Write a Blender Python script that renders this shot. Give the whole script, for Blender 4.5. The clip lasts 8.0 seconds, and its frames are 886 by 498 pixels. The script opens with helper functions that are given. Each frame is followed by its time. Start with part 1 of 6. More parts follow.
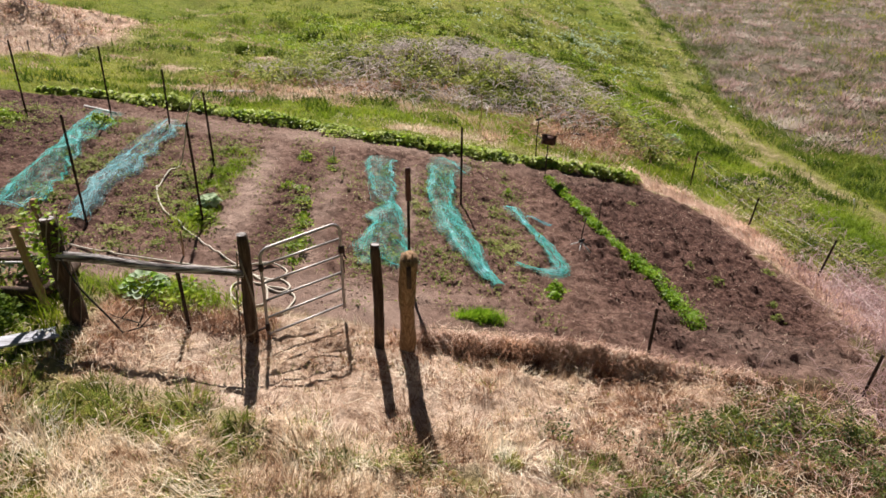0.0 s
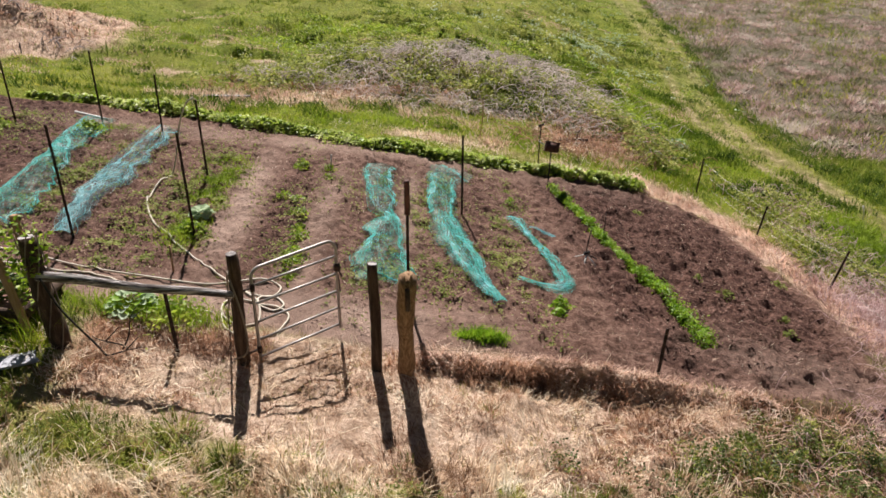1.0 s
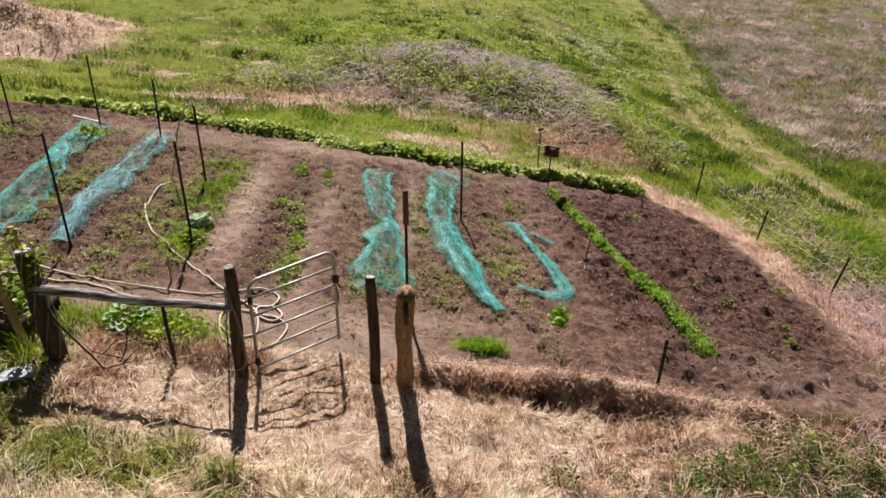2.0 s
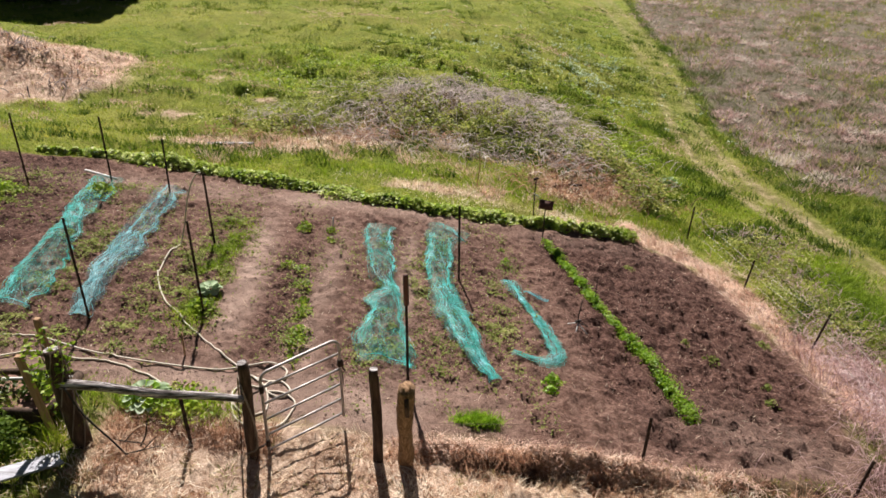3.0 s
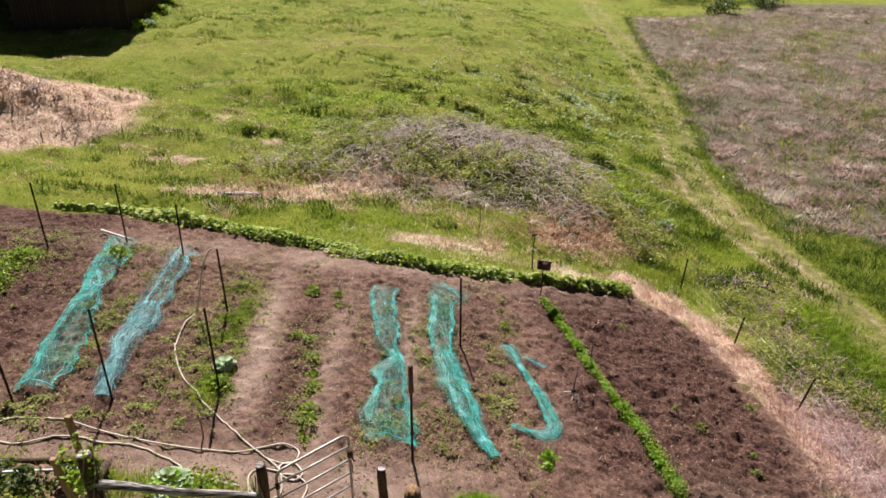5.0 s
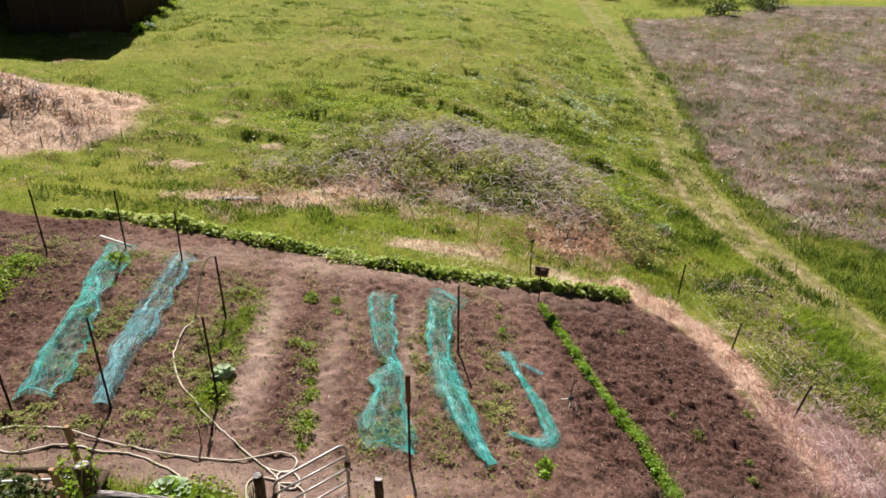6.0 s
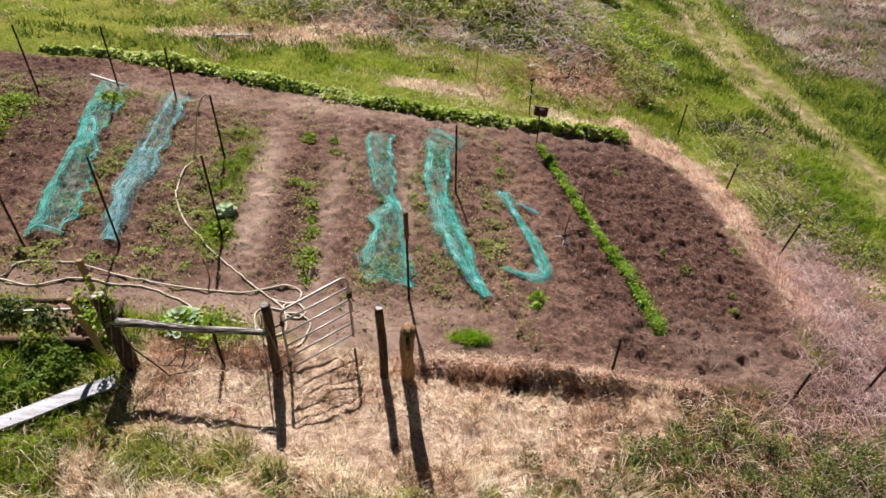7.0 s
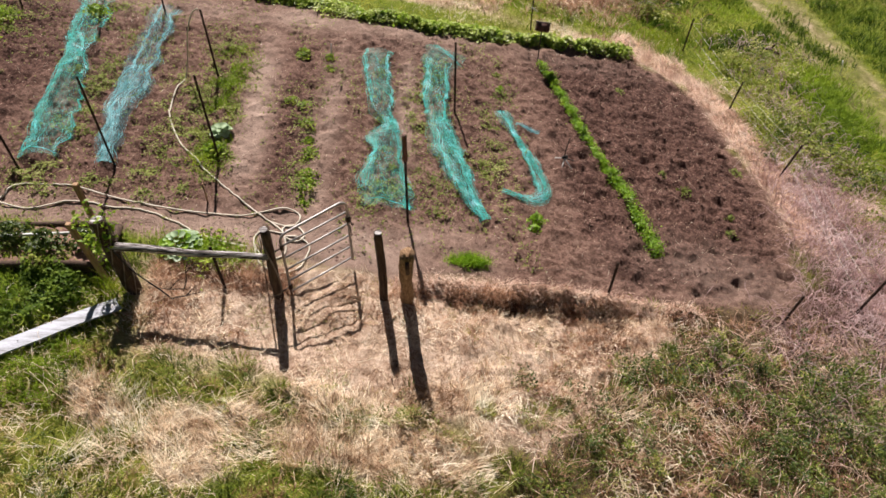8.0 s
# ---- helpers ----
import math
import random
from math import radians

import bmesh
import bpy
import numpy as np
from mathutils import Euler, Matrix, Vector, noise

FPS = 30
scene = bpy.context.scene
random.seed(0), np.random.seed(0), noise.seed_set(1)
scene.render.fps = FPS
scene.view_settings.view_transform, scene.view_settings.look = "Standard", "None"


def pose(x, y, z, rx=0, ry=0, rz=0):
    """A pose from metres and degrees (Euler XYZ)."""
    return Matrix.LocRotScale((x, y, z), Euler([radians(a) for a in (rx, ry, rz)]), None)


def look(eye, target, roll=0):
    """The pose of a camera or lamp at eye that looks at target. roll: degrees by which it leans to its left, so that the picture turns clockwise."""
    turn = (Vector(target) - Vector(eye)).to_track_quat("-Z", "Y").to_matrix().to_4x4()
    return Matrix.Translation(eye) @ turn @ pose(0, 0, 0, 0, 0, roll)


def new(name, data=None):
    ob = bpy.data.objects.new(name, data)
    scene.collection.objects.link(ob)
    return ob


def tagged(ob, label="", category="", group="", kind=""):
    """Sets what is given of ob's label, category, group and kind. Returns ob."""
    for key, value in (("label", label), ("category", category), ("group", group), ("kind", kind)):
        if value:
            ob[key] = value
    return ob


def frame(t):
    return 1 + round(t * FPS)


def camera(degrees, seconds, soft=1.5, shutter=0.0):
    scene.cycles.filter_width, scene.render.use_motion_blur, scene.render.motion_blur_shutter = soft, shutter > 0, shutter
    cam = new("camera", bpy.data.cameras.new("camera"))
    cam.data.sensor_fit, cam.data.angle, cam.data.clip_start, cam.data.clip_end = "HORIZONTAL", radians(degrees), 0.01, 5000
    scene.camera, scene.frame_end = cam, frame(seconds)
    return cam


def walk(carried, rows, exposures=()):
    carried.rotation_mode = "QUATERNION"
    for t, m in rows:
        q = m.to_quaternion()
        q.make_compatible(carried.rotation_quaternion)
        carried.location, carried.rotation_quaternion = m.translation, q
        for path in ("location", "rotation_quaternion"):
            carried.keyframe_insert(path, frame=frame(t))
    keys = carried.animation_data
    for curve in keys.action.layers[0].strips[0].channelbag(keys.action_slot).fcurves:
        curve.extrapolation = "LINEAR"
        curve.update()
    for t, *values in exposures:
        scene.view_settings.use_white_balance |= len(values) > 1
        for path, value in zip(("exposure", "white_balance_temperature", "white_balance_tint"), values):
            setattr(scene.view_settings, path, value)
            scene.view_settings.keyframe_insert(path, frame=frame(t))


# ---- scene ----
# The camera: a drone that rises over a kitchen garden and then tips down.
cam = camera(64.5, 8.0, soft=1.6)
PATH = [
    (0, (-0.003, 0.021, 5.095), (-0.011, 1.723, 4.298), 0.4),
    (0.5, (-0.010, 0.169, 5.098), (-0.019, 1.872, 4.300), 0.4),
    (1, (-0.013, 0.510, 5.122), (-0.021, 2.213, 4.324), 0.4),
    (1.2, (-0.012, 0.560, 5.132), (-0.020, 2.263, 4.334), 0.4),
    (2.3, (0.021, 0.631, 5.497), (0.013, 2.328, 4.690), 0.4),
    (2.5, (0.038, 0.608, 5.777), (0.029, 2.308, 4.974), 0.3),
    (3, (0.024, 0.585, 6.627), (0.016, 2.281, 5.819), 0.2),
    (3.5, (0.000, 0.577, 7.510), (-0.009, 2.272, 6.696), 0.2),
    (4, (0.000, 0.563, 8.107), (-0.010, 2.258, 7.292), 0.1),
    (4.5, (-0.013, 0.584, 8.211), (-0.024, 2.278, 7.396), 0.1),
    (6, (0.044, 0.639, 8.452), (0.033, 2.332, 7.636), 0.1),
    (6.5, (0.061, 0.572, 8.452), (0.051, 2.251, 7.607), 0.0),
    (6.6, (0.067, 0.550, 8.452), (0.056, 2.204, 7.559), 0.0),
    (6.8, (0.084, 0.506, 8.447), (0.073, 2.081, 7.421), 0.1),
    (7, (0.093, 0.474, 8.438), (0.084, 1.948, 7.271), 0.1),
    (7.5, (0.081, 0.548, 8.554), (0.076, 1.871, 7.218), 0.3),
    (8, (0.071, 0.586, 8.543), (0.070, 1.907, 7.206), 0.4),
]
walk(cam, [(t, look(eye, target, roll)) for t, eye, target, roll in PATH], exposures=[(0, 0.89), (2.5, 0.91), (3.5, 0.99), (6.5, 0.98), (7.0, 0.96), (7.5, 0.91), (8, 0.91)])

# World and sun: a clear day, the sun high beyond the garden.
SUN = Vector((-0.195, 0.98, 1.17)).normalized()
world = bpy.data.worlds.new("sky")
scene.world = world
world.use_nodes = True
wn = world.node_tree.nodes
sky = wn.new("ShaderNodeTexSky")
sky.sky_type, sky.sun_disc = "NISHITA", False
sky.sun_elevation = math.asin(SUN.z)
sky.sun_rotation = math.atan2(SUN.x, SUN.y)
world.node_tree.links.new(sky.outputs[0], wn["Background"].inputs[0])
wn["Background"].inputs[1].default_value = 0.013
lamp = bpy.data.lights.new("sun", "SUN")
lamp.energy, lamp.angle, lamp.color = 5.0, radians(0.5), (1.0, 0.92, 0.87)
sun = new("sun", lamp)
sun.matrix_world = look(SUN * 60, (0, 0, 0))

# ---- materials ----
def nodes_of(name):
    m = bpy.data.materials.new(name)
    m.use_nodes = True
    return m, m.node_tree.nodes, m.node_tree.links


def noise_node(n, l, scale, detail=4.0, rough=0.6, coords=None, stretch=None):
    tex = n.new("ShaderNodeTexNoise")
    tex.inputs["Scale"].default_value = scale
    tex.inputs["Detail"].default_value = detail
    tex.inputs["Roughness"].default_value = rough
    if coords is not None:
        if stretch:
            mp = n.new("ShaderNodeMapping")
            mp.inputs["Scale"].default_value = stretch
            l.new(coords, mp.inputs[0])
            coords = mp.outputs[0]
        l.new(coords, tex.inputs["Vector"])
    return tex.outputs["Fac"]


def ramp(n, l, fac, stops):
    r = n.new("ShaderNodeValToRGB")
    while len(r.color_ramp.elements) < len(stops):
        r.color_ramp.elements.new(0.5)
    for e, (p, c) in zip(r.color_ramp.elements, stops):
        e.position = p
        e.color = (*c, 1) if len(c) == 3 else c
    l.new(fac, r.inputs[0])
    return r.outputs[0]


def mix(n, l, fac, a, b, kind="MIX"):
    m = n.new("ShaderNodeMix")
    m.data_type, m.blend_type = "RGBA", kind
    for s, v in ((0, fac), (6, a), (7, b)):
        if isinstance(v, (int, float)):
            m.inputs[s].default_value = v
        elif isinstance(v, tuple):
            m.inputs[s].default_value = (*v, 1)
        else:
            l.new(v, m.inputs[s])
    return m.outputs[2]


def surface(name, stops, scale=6.0, fine=50.0, rough=0.85, bump=0.3, depth=0.01, metal=0.0, stretch=None, vary=0.0, island=False, glow=0.0, spec=0.3):
    """Noise-coloured surface; glow: the share of light that passes through, for leaves and cloth."""
    m, n, l = nodes_of(name)
    b = n["Principled BSDF"]
    co = n.new("ShaderNodeTexCoord").outputs["Object"]
    big = noise_node(n, l, scale, 5, 0.65, co, stretch)
    small = noise_node(n, l, fine, 3, 0.7, co, stretch)
    col = ramp(n, l, big, stops)
    col = mix(n, l, 0.55, col, ramp(n, l, small, [(0.3, (0.45, 0.45, 0.45)), (0.7, (1.0, 1.0, 1.0))]), "MULTIPLY")
    if vary:
        src = n.new("ShaderNodeNewGeometry").outputs["Random Per Island"] if island else n.new("ShaderNodeObjectInfo").outputs["Random"]
        hs = n.new("ShaderNodeHueSaturation")
        mr = n.new("ShaderNodeMapRange")
        mr.inputs[3].default_value, mr.inputs[4].default_value = 1 - vary, 1 + vary
        l.new(src, mr.inputs[0])
        l.new(mr.outputs[0], hs.inputs["Value"])
        l.new(col, hs.inputs["Color"])
        col = hs.outputs[0]
    l.new(col, b.inputs["Base Color"])
    b.inputs["Roughness"].default_value = rough
    b.inputs["Metallic"].default_value = metal
    b.inputs["Specular IOR Level"].default_value = spec
    if bump:
        bp = n.new("ShaderNodeBump")
        bp.inputs["Strength"].default_value, bp.inputs["Distance"].default_value = bump, depth
        l.new(small, bp.inputs["Height"])
        l.new(bp.outputs[0], b.inputs["Normal"])
    if glow:
        tr = n.new("ShaderNodeBsdfTranslucent")
        l.new(col, tr.inputs[0])
        ms = n.new("ShaderNodeMixShader")
        ms.inputs[0].default_value = glow
        l.new(b.outputs[0], ms.inputs[1])
        l.new(tr.outputs[0], ms.inputs[2])
        l.new(ms.outputs[0], n["Material Output"].inputs[0])
    return m


def blades_mat(name, stops, glow=0.35, rough=0.7, patch=0.5, spec=0.25, single=0.3, clump=6.0, gain=1.5):
    """Stalks and leaves: a colour drawn for each island, shifted by broad patches."""
    m, n, l = nodes_of(name)
    b = n["Principled BSDF"]
    co = n.new("ShaderNodeTexCoord").outputs["Object"]
    isl = n.new("ShaderNodeNewGeometry").outputs["Random Per Island"]
    big = noise_node(n, l, patch, 4, 0.6, co)
    ad = n.new("ShaderNodeMath")
    ad.operation = "MULTIPLY_ADD"
    l.new(isl, ad.inputs[0])
    ad.inputs[1].default_value = single
    sub = n.new("ShaderNodeMath")
    sub.operation = "MULTIPLY_ADD"
    mid = noise_node(n, l, clump, 3, 0.6, co)
    both = n.new("ShaderNodeMath")
    both.operation = "ADD"
    l.new(big, both.inputs[0])
    l.new(mid, both.inputs[1])
    sub.inputs[1].default_value, sub.inputs[2].default_value = gain, 0.5 - gain - single / 2
    l.new(both.outputs[0], sub.inputs[0])
    l.new(sub.outputs[0], ad.inputs[2])
    col = ramp(n, l, ad.outputs[0], stops)
    l.new(col, b.inputs["Base Color"])
    b.inputs["Roughness"].default_value = rough
    b.inputs["Specular IOR Level"].default_value = spec
    tr = n.new("ShaderNodeBsdfTranslucent")
    l.new(col, tr.inputs[0])
    ms = n.new("ShaderNodeMixShader")
    ms.inputs[0].default_value = glow
    l.new(b.outputs[0], ms.inputs[1])
    l.new(tr.outputs[0], ms.inputs[2])
    l.new(ms.outputs[0], n["Material Output"].inputs[0])
    return m


def ground_mat():
    m, n, l = nodes_of("garden ground")
    b = n["Principled BSDF"]
    co = n.new("ShaderNodeTexCoord").outputs["Object"]
    def att(k):
        a = n.new("ShaderNodeAttribute")
        a.attribute_name = k
        return a.outputs["Fac"]
    n1 = noise_node(n, l, 0.35, 5, 0.6, co)
    n2 = noise_node(n, l, 2.2, 5, 0.7, co)
    n3 = noise_node(n, l, 14.0, 5, 0.75, co)
    n4 = noise_node(n, l, 55.0, 3, 0.7, co)
    g = mix(n, l, n1, ramp(n, l, n2, [(0.34, (0.055, 0.09, 0.008)), (0.5, (0.175, 0.225, 0.017)), (0.66, (0.34, 0.34, 0.06))]),
            ramp(n, l, n3, [(0.36, (0.045, 0.085, 0.007)), (0.64, (0.25, 0.3, 0.028))]))
    st = ramp(n, l, n3, [(0.36, (0.2, 0.11, 0.065)), (0.48, (0.58, 0.41, 0.3)), (0.64, (0.88, 0.71, 0.57))])
    st = mix(n, l, 0.5, st, ramp(n, l, n2, [(0.35, (0.38, 0.23, 0.15)), (0.65, (0.84, 0.67, 0.52))]))
    st = mix(n, l, 0.7, st, ramp(n, l, noise_node(n, l, 5.0, 5, 0.7, co), [(0.36, (0.5, 0.42, 0.36)), (0.52, (1.0, 1.0, 1.0))]), "MULTIPLY")
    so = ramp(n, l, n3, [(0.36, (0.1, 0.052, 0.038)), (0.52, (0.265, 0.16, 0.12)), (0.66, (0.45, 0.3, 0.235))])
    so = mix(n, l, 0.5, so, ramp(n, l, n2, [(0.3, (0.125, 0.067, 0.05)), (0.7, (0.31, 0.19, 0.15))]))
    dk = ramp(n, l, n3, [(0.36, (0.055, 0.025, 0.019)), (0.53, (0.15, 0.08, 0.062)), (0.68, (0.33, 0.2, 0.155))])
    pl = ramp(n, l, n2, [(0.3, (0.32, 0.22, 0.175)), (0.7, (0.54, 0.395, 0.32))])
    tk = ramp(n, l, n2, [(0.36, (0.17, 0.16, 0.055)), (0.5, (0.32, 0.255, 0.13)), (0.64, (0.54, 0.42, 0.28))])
    # lt: brown litter, darkened further to paint the shade between brambles
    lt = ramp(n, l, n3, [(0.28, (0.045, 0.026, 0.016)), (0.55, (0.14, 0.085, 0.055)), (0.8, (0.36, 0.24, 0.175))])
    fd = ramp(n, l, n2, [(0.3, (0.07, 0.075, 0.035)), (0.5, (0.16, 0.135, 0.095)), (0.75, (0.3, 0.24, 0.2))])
    # Blotchy shade of hollows between clods, put into the soil colours by noise
    pit_shade = ramp(n, l, noise_node(n, l, 6.5, 5, 0.75, co), [(0.38, (0.36, 0.29, 0.26)), (0.54, (1.0, 1.0, 1.0))])
    so, dk = mix(n, l, 0.8, so, pit_shade, "MULTIPLY"), mix(n, l, 0.9, dk, pit_shade, "MULTIPLY")
    worn = ramp(n, l, noise_node(n, l, 0.16, 6, 0.72, co), [(0.42, (0.0, 0.0, 0.0)), (0.66, (1.0, 1.0, 1.0))])
    half = n.new("ShaderNodeMath")
    half.operation = "MULTIPLY"
    half.inputs[1].default_value = 0.6
    l.new(worn, half.inputs[0])
    g = mix(n, l, half.outputs[0], g, ramp(n, l, n3, [(0.3, (0.22, 0.225, 0.035)), (0.7, (0.4, 0.345, 0.1))]))
    col = g
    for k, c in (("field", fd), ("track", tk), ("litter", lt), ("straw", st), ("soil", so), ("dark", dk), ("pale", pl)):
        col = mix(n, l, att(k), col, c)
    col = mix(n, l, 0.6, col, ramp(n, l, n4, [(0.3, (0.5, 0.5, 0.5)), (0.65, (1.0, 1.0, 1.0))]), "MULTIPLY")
    l.new(col, b.inputs["Base Color"])
    b.inputs["Roughness"].default_value = 0.95
    b.inputs["Specular IOR Level"].default_value = 0.15
    bp = n.new("ShaderNodeBump")
    bp.inputs["Strength"].default_value, bp.inputs["Distance"].default_value = 1.0, 0.085
    l.new(mix(n, l, 0.4, n3, n4), bp.inputs["Height"])
    l.new(bp.outputs[0], b.inputs["Normal"])
    return m


GROUND = ground_mat()
WOOD_OLD = surface("weathered post wood", [(0.3, (0.028, 0.016, 0.01)), (0.5, (0.07, 0.042, 0.028)), (0.75, (0.15, 0.1, 0.07))], 5, 40, 0.85, 0.6, 0.01, stretch=(6, 6, 0.5), vary=0.15)
WOOD_PALE = surface("split post wood", [(0.3, (0.1, 0.05, 0.026)), (0.5, (0.3, 0.18, 0.095)), (0.75, (0.5, 0.34, 0.2))], 6, 45, 0.85, 0.7, 0.012, stretch=(6, 6, 0.4))
WOOD_STAKE = surface("fresh stake wood", [(0.3, (0.33, 0.19, 0.1)), (0.7, (0.5, 0.32, 0.19))], 5, 40, 0.8, 0.3, 0.004, stretch=(6, 6, 0.4), vary=0.1)
WOOD_GREY = surface("grey board wood", [(0.3, (0.2, 0.19, 0.19)), (0.5, (0.42, 0.43, 0.48)), (0.75, (0.55, 0.565, 0.64))], 3, 30, 0.75, 0.4, 0.004, stretch=(0.4, 5, 5))
RAIL = surface("silvered pole wood", [(0.36, (0.022, 0.016, 0.014)), (0.48, (0.12, 0.1, 0.092)), (0.6, (0.6, 0.56, 0.55))], 4, 40, 0.7, 0.5, 0.008, stretch=(0.5, 6, 6))
STEEL = surface("galvanised gate tube", [(0.3, (0.3, 0.275, 0.265)), (0.7, (0.5, 0.47, 0.46))], 12, 90, 0.5, 0.1, 0.001, metal=0.5, spec=0.5)
RUST = surface("rusty post steel", [(0.3, (0.025, 0.018, 0.016)), (0.7, (0.085, 0.05, 0.038))], 20, 120, 0.75, 0.3, 0.002, metal=0.2, vary=0.2)
REDIRON = surface("red oxide plate", [(0.3, (0.07, 0.03, 0.026)), (0.7, (0.15, 0.07, 0.055))], 15, 90, 0.7, 0.2, 0.002, vary=0.1)
WIRE_OLD = surface("rusty fence wire", [(0.3, (0.12, 0.08, 0.06)), (0.7, (0.22, 0.16, 0.13))], 10, 80, 0.7, 0, metal=0.3)
WIRE = surface("fence wire", [(0.3, (0.3, 0.28, 0.25)), (0.7, (0.5, 0.47, 0.42))], 10, 80, 0.5, 0, metal=0.6)
HOSE = surface("cream hose rubber", [(0.3, (0.5, 0.44, 0.34)), (0.7, (0.72, 0.66, 0.55))], 3, 40, 0.5, 0.1, 0.002)
HOSE_DARK = surface("dark riser hose", [(0.3, (0.16, 0.12, 0.09)), (0.7, (0.3, 0.24, 0.19))], 3, 40, 0.6, 0.1, 0.002)
PIPE = surface("white pipe plastic", [(0.3, (0.7, 0.69, 0.66)), (0.7, (0.82, 0.81, 0.79))], 4, 50, 0.4, 0.05, 0.001)
CORD = surface("tarred cord", [(0.3, (0.02, 0.018, 0.016)), (0.7, (0.05, 0.045, 0.04))], 8, 60, 0.8, 0.2, 0.002)
BARN = surface("dark barn board", [(0.3, (0.035, 0.022, 0.018)), (0.7, (0.075, 0.046, 0.037))], 1.5, 20, 0.85, 0.3, 0.006, stretch=(4, 4, 0.4), vary=0.2)
BARN_TRIM = surface("pale barn trim", [(0.3, (0.5, 0.46, 0.43)), (0.7, (0.68, 0.64, 0.6))], 4, 40, 0.8, 0.2, 0.003)
ROOF = surface("barn roof sheet", [(0.3, (0.12, 0.12, 0.125)), (0.7, (0.2, 0.2, 0.2))], 1.0, 20, 0.5, 0.2, 0.004, metal=0.4)
BLACK = surface("sprinkler plastic", [(0.3, (0.02, 0.02, 0.02)), (0.7, (0.05, 0.05, 0.05))], 8, 60, 0.5, 0)
CLOD = surface("soil clods", [(0.3, (0.075, 0.037, 0.028)), (0.7, (0.3, 0.18, 0.14))], 9, 60, 0.95, 0.6, 0.01, vary=0.35, island=True)
GRASS = blades_mat("meadow grass", [(0.0, (0.06, 0.11, 0.008)), (0.3, (0.17, 0.245, 0.012)), (0.6, (0.305, 0.36, 0.022)), (1.0, (0.52, 0.47, 0.09))], 0.45, patch=0.4, single=0.3, clump=2.5, gain=2.1)
OLIVE = blades_mat("rough olive grass", [(0.0, (0.035, 0.038, 0.01)), (0.3, (0.13, 0.135, 0.024)), (0.55, (0.27, 0.24, 0.05)), (0.8, (0.42, 0.32, 0.11)), (1.0, (0.62, 0.49, 0.25))], 0.35, patch=0.8, single=0.35, clump=4.5, gain=2.4)
TUFT = blades_mat("olive green tufts", [(0.0, (0.03, 0.045, 0.009)), (0.35, (0.11, 0.155, 0.018)), (0.65, (0.22, 0.27, 0.035)), (1.0, (0.42, 0.4, 0.11))], 0.4, patch=0.9, single=0.45, clump=6.0, gain=2.0)
LUSH = blades_mat("lush grass", [(0.0, (0.085, 0.14, 0.012)), (0.35, (0.19, 0.285, 0.02)), (0.7, (0.31, 0.42, 0.033)), (1.0, (0.48, 0.49, 0.08))], 0.5, patch=0.7, clump=5.0)
DEEP = blades_mat("dark tussock grass", [(0.0, (0.025, 0.05, 0.008)), (0.4, (0.08, 0.14, 0.014)), (0.7, (0.17, 0.24, 0.026)), (1.0, (0.34, 0.36, 0.07))], 0.4, patch=0.7, clump=3.0, gain=2.0)
DRY = blades_mat("dry straw", [(0.0, (0.2, 0.11, 0.058)), (0.2, (0.5, 0.34, 0.215)), (0.5, (0.84, 0.685, 0.5)), (1.0, (0.98, 0.91, 0.75))], 0.35, patch=0.9, clump=5.0, gain=2.2)
RED_DRY = blades_mat("red-brown dry grass", [(0.0, (0.1, 0.042, 0.022)), (0.4, (0.26, 0.13, 0.07)), (0.7, (0.42, 0.235, 0.14)), (1.0, (0.6, 0.39, 0.26))], 0.3, patch=1.2, gain=2.2)
HAY = blades_mat("pink seeding hay", [(0.0, (0.12, 0.14, 0.045)), (0.3, (0.27, 0.235, 0.15)), (0.5, (0.4, 0.29, 0.25)), (0.7, (0.53, 0.38, 0.345)), (1.0, (0.66, 0.59, 0.51))], 0.4, patch=0.3, single=0.2, clump=1.2, gain=2.2)
CANE = blades_mat("dead bramble canes", [(0.0, (0.13, 0.09, 0.075)), (0.4, (0.33, 0.27, 0.24)), (0.7, (0.52, 0.445, 0.41)), (1.0, (0.76, 0.69, 0.64))], 0.3, patch=0.8, clump=3.0)
THATCH = blades_mat("rotting grey stalks", [(0.0, (0.04, 0.032, 0.03)), (0.5, (0.15, 0.12, 0.115)), (1.0, (0.42, 0.37, 0.36))], 0.2, patch=0.8, gain=2.2)
# TIP: the sun's highlights on the hedge tops, put into a paler leaf colour
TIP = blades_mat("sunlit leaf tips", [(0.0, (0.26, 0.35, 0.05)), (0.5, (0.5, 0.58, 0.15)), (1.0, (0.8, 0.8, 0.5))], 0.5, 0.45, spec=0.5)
STRAW_PINK = blades_mat("old pinkish straw", [(0.0, (0.22, 0.11, 0.07)), (0.3, (0.52, 0.335, 0.25)), (0.6, (0.78, 0.575, 0.46)), (1.0, (0.9, 0.75, 0.64))], 0.35, patch=1.1, clump=3.0)
LEAF = blades_mat("garden leaves", [(0.0, (0.07, 0.13, 0.012)), (0.35, (0.2, 0.31, 0.025)), (0.7, (0.36, 0.47, 0.045)), (1.0, (0.56, 0.6, 0.13))], 0.5, 0.5, spec=0.35, single=0.4, patch=1.2)
BRIGHT = blades_mat("bright seedlings", [(0.0, (0.1, 0.22, 0.012)), (0.4, (0.25, 0.42, 0.025)), (0.75, (0.4, 0.55, 0.05)), (1.0, (0.55, 0.64, 0.12))], 0.5, 0.45, spec=0.5)
WEED = blades_mat("soil weeds", [(0.0, (0.1, 0.14, 0.025)), (0.4, (0.21, 0.26, 0.055)), (0.75, (0.33, 0.37, 0.1)), (1.0, (0.48, 0.47, 0.2))], 0.45)
